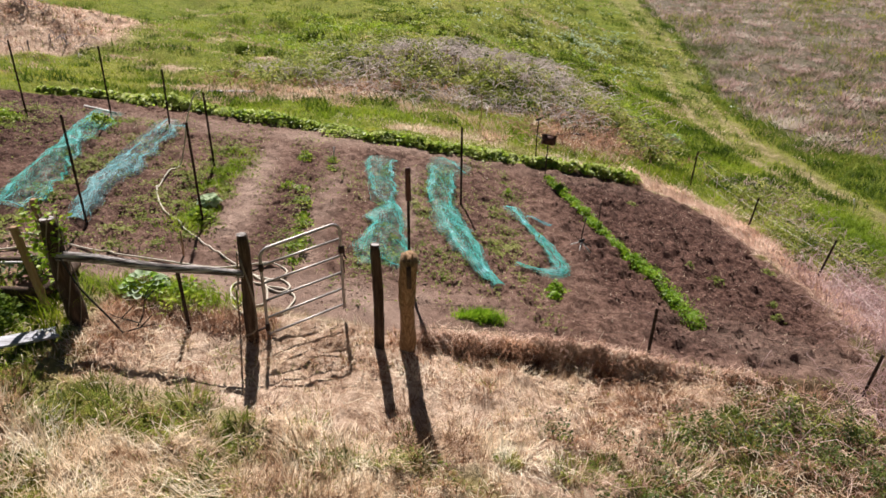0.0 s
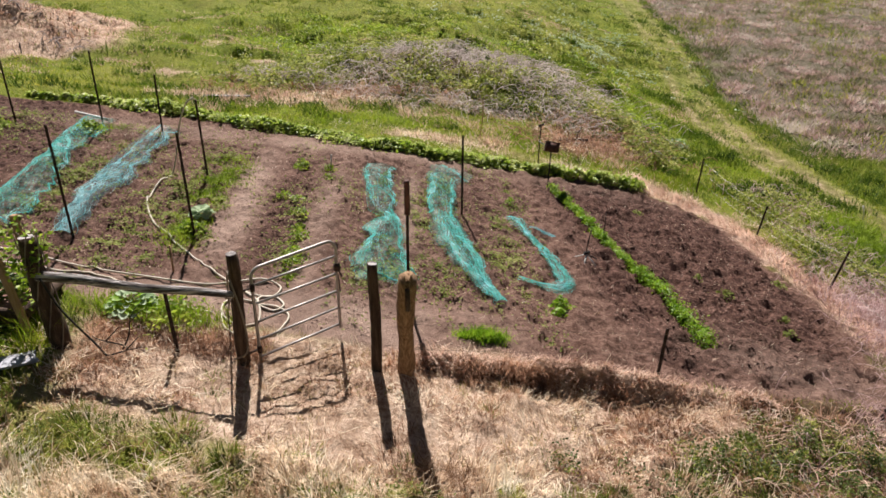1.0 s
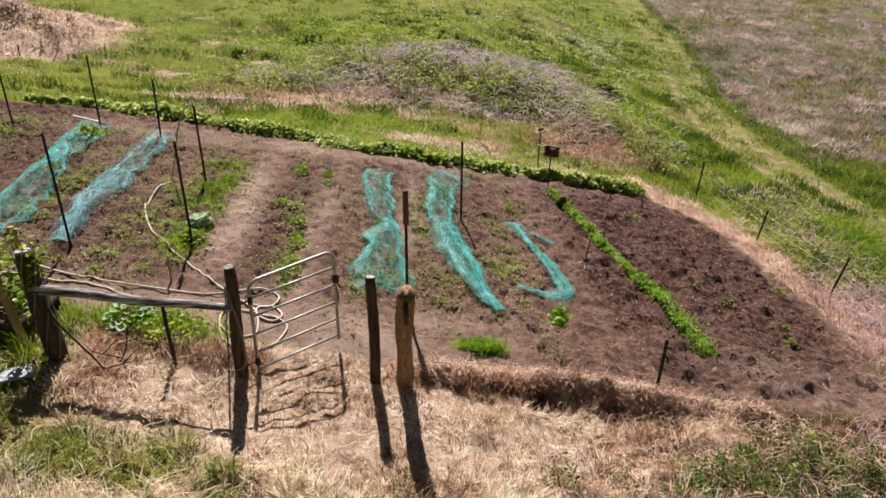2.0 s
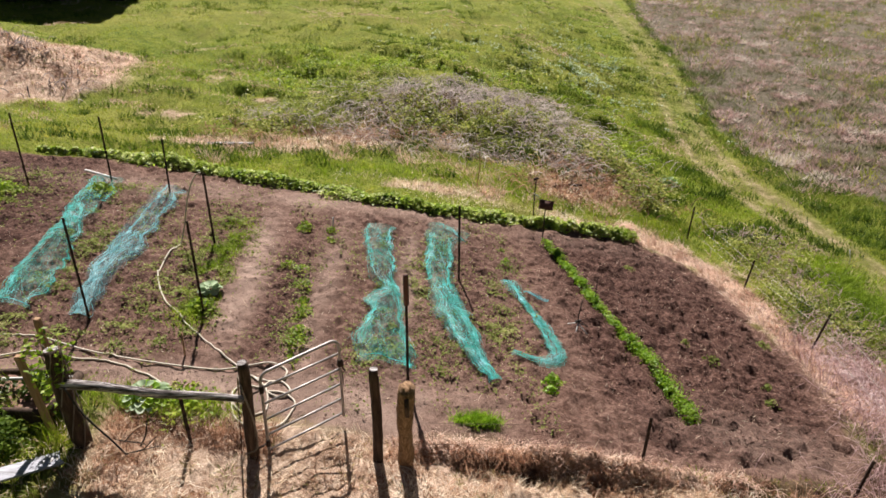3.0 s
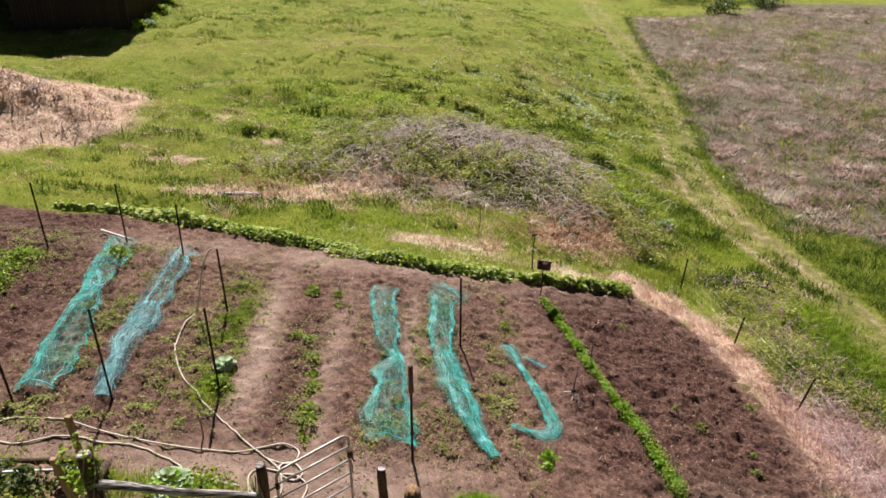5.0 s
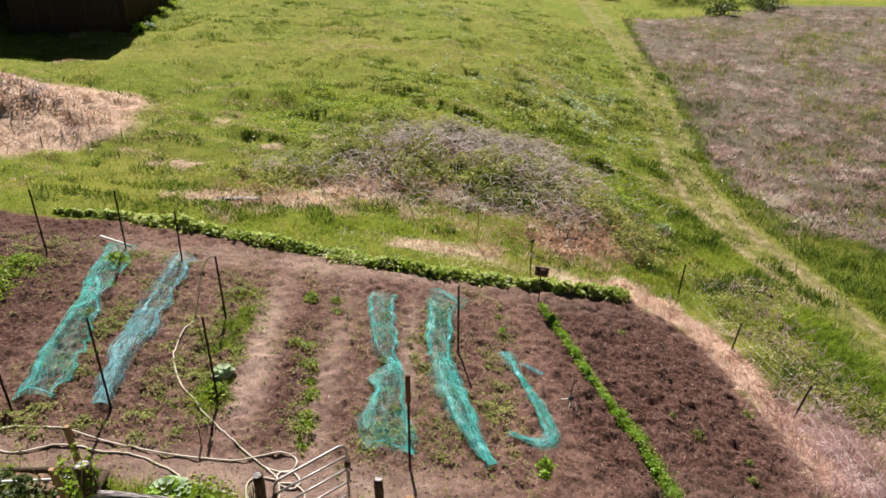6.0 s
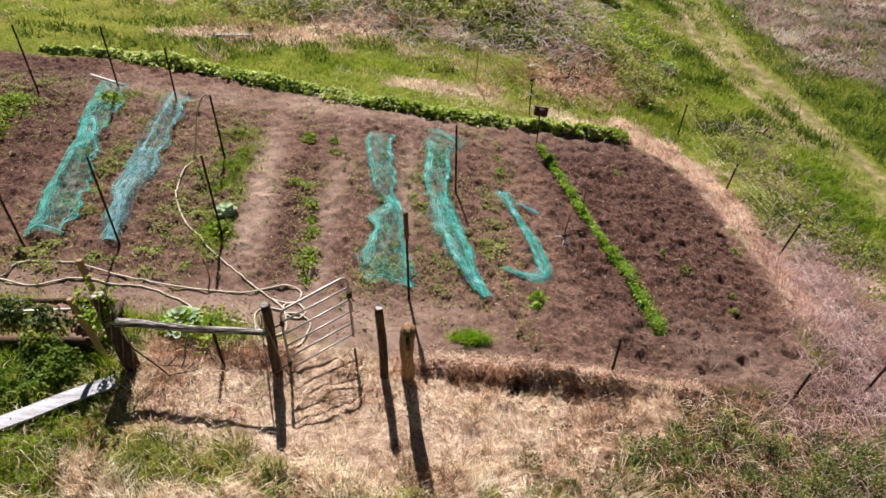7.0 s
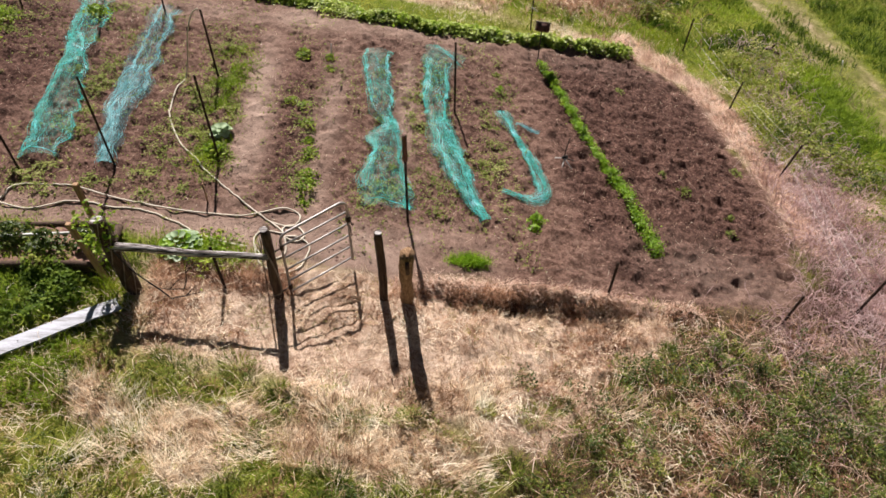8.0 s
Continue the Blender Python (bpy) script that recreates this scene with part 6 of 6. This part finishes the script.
def plank():
    a, b = Vector((-4.72, 7.38, gz(-4.72, 7.38) + 0.13)), Vector((-7.0, 5.68, gz(-7.0, 5.68) + 0.16))
    ob = thing("plank", *a, "weathered pale grey board lying on the grass", "plank")
    d = (b - a)
    L = d.length
    m = d.to_track_quat("X", "Z").to_matrix().to_4x4()
    bm = bmesh.new()
    bmesh.ops.create_grid(bm, x_segments=24, y_segments=5, size=0.5)
    for v in bm.verts:
        u, w = v.co.x + 0.5, v.co.y
        end = -0.07 * abs(math.sin(w * 14)) if u < 0.02 else 0
        v.co = m @ Vector((u * L - end, w * 0.25 + 0.006 * math.sin(u * 19), 0.012 * math.sin(u * 5) + 0.006 * math.cos(w * 6)))
    bmesh.ops.solidify(bm, geom=bm.faces[:], thickness=0.03)
    part("board", bm, WOOD_GREY, ob, smooth=False)
    for t in (0.06, 0.5):
        q = m @ Vector((t * L, 0.02, 0.02))
        part("nail", tube([q, q + Vector((0, 0, 0.012))], 0.006, 6), RUST, ob)


plank()


def raised_bed():
    x0, x1, y0, y1, zt = -9.2, -5.15, 7.88, 8.75, 0.74
    ob = thing("raised_bed", x1, y0, gz(x1, y0), "raised bed edged with old dark logs and planted", "raised bed")
    zb = -ob.location.z
    for ya in (y0, y1):
        pts = [(x - x1, ya - y0 + 0.02 * math.sin(x * 3), zt + zb + 0.02 * math.sin(x * 2.1) + (x1 - x) * 0.04) for x in np.linspace(x0, x1, 12)]
        part("log", tube(pts, 0.05, 10, wobble=0.12), WOOD_OLD, ob)
    part("log", tube([(0, 0, zt + zb), (0.02, (y1 - y0) / 2, zt + zb + 0.01), (0, y1 - y0, zt + zb)], 0.07, 10, wobble=0.1), WOOD_OLD, ob)
    for ya in (y0, y1):
        bm = bmesh.new()
        box(bm, x0 - x1, ya - y0 - 0.02, -0.3, 0, ya - y0 + 0.02, zt + zb + 0.02, 0.004)
        part("side_board", bm, WOOD_OLD, ob, smooth=False)
    bm = bmesh.new()
    bmesh.ops.create_grid(bm, x_segments=60, y_segments=14, size=0.5)
    for v in bm.verts:
        v.co = Vector(((x0 - x1) * (0.5 - v.co.x), (v.co.y + 0.5) * (y1 - y0), zt + zb - 0.02 + 0.04 * (0.5 - v.co.x) * (x1 - x0) + random.uniform(-0.02, 0.02)))
    part("soil", bm, CLOD, ob, "dark crumbly soil fill")


raised_bed()
for cx, cy, r, h, k in [(-5.5, 8.35, 0.2, 0.3, 240), (-6.05, 8.2, 0.26, 0.38, 330), (-6.65, 8.4, 0.25, 0.32, 300), (-7.2, 8.25, 0.3, 0.36, 340), (-7.9, 8.3, 0.3, 0.35, 300)]:
    c = rng.normal(0, 1, (k, 3)) * (r * 0.6, r * 0.5, 0)
    c[:, 2] = rng.uniform(0.02, 1, k) * h * np.exp(-(c[:, 0] ** 2 + c[:, 1] ** 2) / r ** 2)
    ob = thing("bed_plant", cx, cy, 0.76 + (-5.15 - cx) * 0.04, "leafy green vegetable plant in the raised bed", "plant", "raised bed plants")
    place("foliage", leaves("foliage", c, 0.085, NETTLE, 0.5), NETTLE, ob)
    part("stem", tube([(0, 0, -0.05), (0.01, 0, h * 0.4)], [0.012, 0.006], 6), BRIGHT, ob)


# vine on the corner post
def vine():
    k = 190
    t = rng.uniform(0.7, 1.08, k)
    a = rng.uniform(0, 6.28, k)
    r = 0.1 + np.abs(rng.normal(0, 0.07, k)) + 0.1 * sstep(t, 0.7, 0.95) * rng.uniform(0, 1, k)
    c = np.stack([-0.14 * t + r * np.cos(a) - 0.06, 0.08 * t + r * np.sin(a) - 0.02, 1.45 * t], 1)
    c = np.concatenate([c, rng.normal(0, 1, (70, 3)) * (0.07, 0.06, 0.14) + (-0.3, 0.1, 0.8)])
    place("vine_leaves", leaves("vine_leaves", c, 0.08, LEAF, 0.3), LEAF, corner_post, "green vine leaves")
    for k in range(5):
        b = k * 1.3
        pts = [(-0.14 * t + 0.115 * math.cos(b + t * 4), 0.08 * t + 0.115 * math.sin(b + t * 4), 1.45 * t) for t in np.linspace(0, 1, 14)]
        part("vine_stem", tube(pts, 0.008, 5), HOSE_DARK, corner_post)


vine()
n = 80
x, y = -4.9 + rng.normal(0, 0.1, n), 7.52 + rng.normal(0, 0.1, n)
blades("post_grass", x, y, 0.55, 0.009, 0.45, GRASS, "tall yellow-green grass growing against the corner post", "grass", droop=0.6)
ob = thing("black_cord", -4.68, 7.66, 1.3, "black cord slanting from the corner post to the ground", "cord")
part("cord", tube(curve_points([(0.05, -0.1, 0.1), (0.22, -0.12, -0.3), (0.5, -0.1, -0.75), (0.68, -0.12, -1.02)]), 0.012, 6), CORD, ob)
for a, b, c in [((-3.95, 7.7), (-3.75, 7.95), 0.5), ((-4.1, 7.55), (-3.6, 7.6), 0.12), ((-3.9, 7.75), (-4.15, 7.5), 0.35)]:
    z = gz(*a)
    ob = thing("dead_branch", a[0], a[1], z, "bare dark dead branch stuck in withered grass", "branch", "dead branches")
    d = Vector((b[0] - a[0], b[1] - a[1], c))
    pts = [d * t + Vector((0.03 * math.sin(6 * t), 0.03 * math.cos(5 * t), 0.04 * math.sin(3 * t))) for t in np.linspace(0, 1, 8)]
    limb = part("limb", tube(pts, [0.011 - 0.001 * i for i in range(8)], 6, wobble=0.1), CORD, ob)
    part("twig", tube([pts[4], pts[4] + Vector((0.12, 0.05, 0.12)), pts[4] + Vector((0.2, 0.02, 0.2))], [0.008, 0.006, 0.003], 5), CORD, limb)

# ---- small things on stakes ----
ob = thing("signal_box", 2.33, 15.94, gz(2.33, 15.94), "dark red-brown box on a thin leaning steel stake", "box on stake")
h = 0.48 - ob.location.z
part("stake", tube([(0, 0, -0.2), (0.02, 0, h * 0.5), (0.03, 0, h - 0.1)], 0.014, 6), RUST, ob)
bm = bmesh.new()
box(bm, -0.15, -0.09, -0.1, 0.15, 0.09, 0.1, 0.012, Matrix.Translation((0.04, 0, h - 0.02)) @ pose(0, 0, 0, -20, 12, 8))
body = part("box", bm, REDIRON, ob)
bm = bmesh.new()
box(bm, -0.17, -0.11, 0.1, 0.17, 0.11, 0.12, 0.004, Matrix.Translation((0.04, 0, h - 0.02)) @ pose(0, 0, 0, -20, 12, 8))
part("lid", bm, RUST, body)

ob = thing("marker_stake", 2.31, 17.62, gz(2.31, 17.62), "thin stake with a small crosspiece behind the hedge", "stake")
rod = part("rod", tube([(0, 0, -0.2), (0, 0, 0.6), (0.02, 0, 1.02)], 0.015, 6), RUST, ob)
part("crosspiece", tube([(-0.02, 0, 0.62), (0.14, 0.02, 0.5)], 0.02, 6), PIPE, rod, "pale crosspiece")
part("cap", tube([(-0.05, 0, 1.0), (0.08, 0.02, 1.04)], 0.03, 7), RUST, rod)

ob = thing("tripod_sprinkler", 2.53, 12.0, gz(2.53, 12.0), "small black tripod sprinkler with pale legs", "sprinkler")
riser = part("riser", tube([(0, 0, 0.02), (0.0, 0.0, 0.3), (0.05, 0.03, 0.62)], 0.012, 6), RUST, ob)
part("head", tube([(-0.05, 0, 0.16), (0.06, 0.01, 0.19)], 0.03, 8), BLACK, riser)
for a in (0.4, 2.3, 4.4, 5.4):
    part("leg", tube([(0, 0, 0.15), (0.24 * math.cos(a), 0.24 * math.sin(a), 0.01)], 0.011, 6), PIPE if a > 2 else BLACK, ob)

ob = thing("bent_cane", 0.84, 18.9, gz(0.84, 18.9), "pale bent cane standing behind the hedge", "cane")
part("cane", tube(curve_points([(0, 0, -0.1), (0.06, 0, 0.3), (0.1, 0, 0.7), (0.08, 0, 1.05)]), 0.014, 6), WOOD_STAKE, ob)
ob = thing("bent_cane", 0.55, 19.6, gz(0.55, 19.6), "long pale stalk fallen across the brambles", "cane")
part("cane", tube(curve_points([(0, 0, 0.05), (-0.6, 0.7, 0.35), (-1.3, 1.5, 0.7)]), 0.014, 6), WOOD_STAKE, ob)
ob = thing("short_stake", -4.05, 9.76, gz(-4.05, 9.76), "short thin wooden peg in the soil", "stake")
part("peg", tube([(0, 0, -0.1), (0.01, 0, 0.42)], 0.016, 6), WOOD_STAKE, ob)
ob = thing("row_marker", -2.5, 14.85, gz(-2.5, 14.85), "short pale row marker stick", "stake")
part("peg", tube([(0, 0, -0.05), (0.03, 0, 0.3)], 0.014, 6), PIPE, ob)
ob = thing("leaning_rod", 3.1, 13.25, gz(3.1, 13.25), "thin dark rod standing in the seedling row", "stake")
part("rod", tube([(0, 0, -0.1), (0.02, 0.02, 0.55)], 0.009, 6), RUST, ob)
for x, y, turn, s in [(3.6, 20.1, 15, 0.9), (9.5, 19.3, -30, 0.8)]:
    ob = thing("dead_log", x, y, gz(x, y), "dark rotting branch lying in the grass", "log", "fallen wood", turn=turn)
    pts = [(s * (t - 0.5), 0.04 * math.sin(4 * t), 0.07 + 0.03 * math.sin(3 * t)) for t in np.linspace(0, 1, 9)]
    log = part("trunk", tube(pts, [0.06 - 0.003 * i for i in range(9)], 8, wobble=0.12), WOOD_OLD, ob)
    part("snag", tube([(0.1, 0, 0.1), (0.2, 0.12, 0.3), (0.3, 0.15, 0.34)], [0.025, 0.016, 0.008], 6), WOOD_OLD, log)


ob = thing("grey_board", -6.4, 20.7, gz(-6.4, 20.7), "grey weathered board lying flat in the grass", "plank")
bm = bmesh.new()
box(bm, -0.7, -0.08, 0.05, 0.7, 0.08, 0.085, 0.006)
part("board", bm, RAIL, ob, smooth=False)


ob = thing("track_stake", 11.62, 18.7, gz(11.62, 18.7), "short pale stick standing beside the worn track", "stake")
part("peg", tube([(0, 0, -0.08), (-0.03, 0, 0.2), (-0.09, 0.01, 0.4)], 0.018, 6), PIPE, ob)


# ---- single plants in the beds ----
def plant(x, y, r, h, k, material, label, size=0.06, group="bed plants", name="vegetable_plant", up=0.5, stem=True):
    c = rng.normal(0, 1, (k, 3)) * (r * 0.55, r * 0.55, 0)
    c[:, 2] = rng.uniform(0.05, 1, k) * h * np.exp(-(c[:, 0] ** 2 + c[:, 1] ** 2) / (1.2 * r * r))
    ob = thing(name, x, y, gz(x, y), label, "plant", group)
    place("foliage", leaves("foliage", c, size, material, up), material, ob)
    if stem:
        part("stem", tube([(0, 0, -0.03), (0.005, 0, h * 0.5)], [0.01, 0.005], 5), LEAF, ob)
    return ob


for x, y, r, h, k in [(-2.66, 12.16, 0.16, 0.16, 150), (-2.58, 11.7, 0.15, 0.15, 130), (-2.5, 11.28, 0.18, 0.18, 190), (-2.45, 10.65, 0.14, 0.15, 130), (-2.43, 10.35, 0.2, 0.2, 220), (-3.06, 12.89, 0.13, 0.14, 110),
                      (-2.8, 12.75, 0.14, 0.13, 110), (-2.51, 14.75, 0.12, 0.16, 110), (-2.48, 14.4, 0.1, 0.12, 80), (-2.42, 9.95, 0.16, 0.14, 120)]:
    plant(x, y, r, h, k, LEAF, "young green vegetable plant in a row", 0.055)
plant(-3.1, 14.82, 0.17, 0.26, 320, LEAF, "rounded dark green bush in bare soil", 0.055, name="small_bush")
plant(1.8, 10.15, 0.13, 0.24, 220, BRIGHT, "bright green leafy plant at the bed's end", 0.06)
plant(1.75, 9.95, 0.1, 0.16, 120, BRIGHT, "bright green leafy plant at the bed's end", 0.06)
plant(1.33, 14.4, 0.08, 0.16, 90, BRIGHT, "yellow-green seedling standing alone", 0.05)
plant(1.27, 15.1, 0.1, 0.12, 90, WEED, "small pale seedling in dark soil", 0.05)
for x, y, r in [(5.05, 11.75, 0.13), (6.55, 12.84, 0.14), (4.27, 15.3, 0.14), (5.8, 10.66, 0.1), (4.7, 12.2, 0.07), (5.9, 11.1, 0.08)]:
    plant(x, y, r, 0.12, int(600 * r), WEED, "lone grey-green weed in tilled soil", 0.06, group="weeds in tilled soil", name="weed_plant")
for x, y in [(-1.3, 14.9), (-1.35, 14.4), (-1.25, 12.7), (-1.1, 11.7), (-0.95, 11.1), (-1.2, 10.6), (-0.85, 10.4), (0.0, 14.5), (-0.05, 13.7), (0.0, 12.9), (0.2, 11.8), (-7.6, 14.6), (-7.4, 13.2), (-7.2, 11.6), (-6.3, 14.8), (-6.2, 13.6)]:
    plant(x, y, 0.13, 0.13, 70, WEED, "small plant growing under the netting", 0.055, group="plants under nets")
plant(7.56, 23.1, 0.34, 0.26, 220, PALE_LEAF, "pale silvery thistle in bright green grass", 0.1, group="hillside plants", name="thistle")
plant(-7.9, 15.6, 0.3, 0.26, 420, LEAF, "leafy plant spilling from under the netting", 0.08)
for x, y in [(-9.7, 14.9), (-9.9, 14.2), (-10.1, 13.4), (-9.6, 13.6), (-10.4, 14.8), (-10.0, 12.6)]:
    plant(x, y, 0.34, 0.28, 420, LEAF, "leafy green vegetable in a dark bed", 0.08, group="far bed plants")


def broad_plant(x, y, r, h, k, material, label, name, size, other=BRIGHT):
    """Big-leaved plant: cupped leaves on short stalks, each leaf a part."""
    ob = thing(name, x, y, gz(x, y), label, "plant")
    for i in range(k):
        a = i * 2.4
        q = math.sqrt((i + 0.5) / k)
        d = Vector((math.cos(a), math.sin(a), 0))
        base = d * r * q * 0.75
        bm = bmesh.new()
        bmesh.ops.create_grid(bm, x_segments=5, y_segments=4, size=0.5)
        s = size * random.uniform(0.75, 1.2)
        tilt = pose(0, 0, 0, 0, 20 + 45 * q - 50, math.degrees(a))
        for v in bm.verts:
            u, w = v.co.x + 0.5, v.co.y * (0.35 + 0.9 * math.sin(math.pi * min(1, v.co.x * 0.8 + 0.55)))
            v.co = tilt @ Vector((u * s, w * s, 0.22 * s * w * w * 4 + 0.03 * s * math.sin(11 * w + 7 * u))) + base + Vector((0, 0, h * (1.05 - 0.75 * q)))
        part("leaf", bm, material if random.random() < 0.6 else other, ob)
    return ob


broad_plant(-4.2, 11.6, 0.12, 0.18, 20, PALE_LEAF, "pale blue-green cabbage with cupped leaves", "cabbage", 0.14, PALE_LEAF)
broad_plant(-4.2, 8.62, 0.4, 0.26, 70, PALE_LEAF, "sprawling squash plant with broad green leaves", "squash_plant", 0.09)
plant(-3.85, 8.6, 0.45, 0.22, 520, LEAF, "mass of fresh green leaves beside the squash", 0.075, name="leafy_clump")
plant(-4.25, 11.1, 0.2, 0.2, 260, LEAF, "dark green plant beside the cabbage", 0.08)

# ---- wire fence along the low side ----
def wire_fence(tops, label, fractions, material=WIRE, r=0.0035):
    x, y, _ = tops[0]
    ob = thing("fence_wires", x, y, gz(x, y), label, "fence")
    for fr in fractions:
        pts = []
        for a, b in zip(tops, tops[1:]):
            for t in np.linspace(0, 1, 8)[: 8 if b is tops[-1] else 7]:
                q = Vector(a).lerp(Vector(b), t)
                za, zb = gz(a[0], a[1]), gz(b[0], b[1])
                zz = (za + (a[2] - za) * fr) * (1 - t) + (zb + (b[2] - zb) * fr) * t
                pts.append((q.x - x, q.y - y, zz - 0.12 * t * (1 - t) - ob.location.z))
        part("wire", tube(pts, r, 5), material, ob)


wire_fence([(6.73, 18.28, -0.55), (7.38, 15.68, -0.88), (7.82, 12.95, -0.74), (7.62, 8.68, -0.34)], "slack pale wires strung between short steel posts", (0.35, 0.65, 0.95))
wire_fence([(-0.5, 7.8, 0.75), (2.92, 8.49, 0.2), (6.12, 8.35, -0.45), (7.62, 8.68, -0.34)], "thin rusty wires along the garden's front", (0.55, 0.95), WIRE_OLD, 0.0025)


# ---- far bushes and the barn's edge ----
def bush(x, y, r, h, label, material=LEAF, size=0.22, k=900):
    z = gz(x, y)
    ob = thing("bush", x, y, z, label, "bush", "far bushes")
    bm = bmesh.new()
    for i in range(6):
        a = i * 1.05 + random.random()
        tube([(0, 0, -0.1), (0.25 * r * math.cos(a), 0.25 * r * math.sin(a), h * 0.4), (0.6 * r * math.cos(a), 0.6 * r * math.sin(a), h * 0.75)], [0.05, 0.035, 0.012], 5, bm)
    part("stems", bm, WOOD_OLD, ob)
    lump = rng.normal(0, 1, (14, 3)) * (r * 0.5, r * 0.5, 0) + (0, 0, h * 0.5)
    lump[:, 2] = h * rng.uniform(0.25, 0.8, 14)
    i = rng.integers(0, 14, k)
    c = lump[i] + rng.normal(0, 1, (k, 3)) * (r * 0.22, r * 0.22, h * 0.13)
    c[:, 2] = np.maximum(c[:, 2], 0.03)
    place("crown", leaves("crown", c, size, material, 0.4), material, ob)


bush(24.2, 65.8, 1.3, 1.2, "round dark green bush at the hay field's far edge", NETTLE)
bush(29.0, 69.8, 1.3, 1.3, "dark green bush beyond the field", NETTLE)
bush(31.2, 71.5, 1.6, 1.5, "dark green bush beyond the field", BRAMBLE)
bush(22.5, 74.0, 3.2, 2.4, "dark spreading bush on the far bank", BRAMBLE, 0.3, 1400)
bush(26.0, 75.5, 3.0, 2.6, "dark spreading bush on the far bank", LEAF, 0.3, 1400)
bush(16.0, 76.0, 2.0, 2.0, "dark green bush beyond the track", BRAMBLE, 0.3, 900)
bush(-17.15, 42.3, 0.4, 0.5, "pale flowering weeds at the barn's foot", PALE_LEAF, 0.12, 260)
for x, y, r in [(-17.1, 41.2, 0.35), (-17.45, 43.6, 0.5), (-17.8, 46.2, 0.5), (-18.0, 48.8, 0.5)]:
    bush(x, y, r, 0.6, "leafy weeds growing at the barn's foot", LEAF, 0.14, 300)
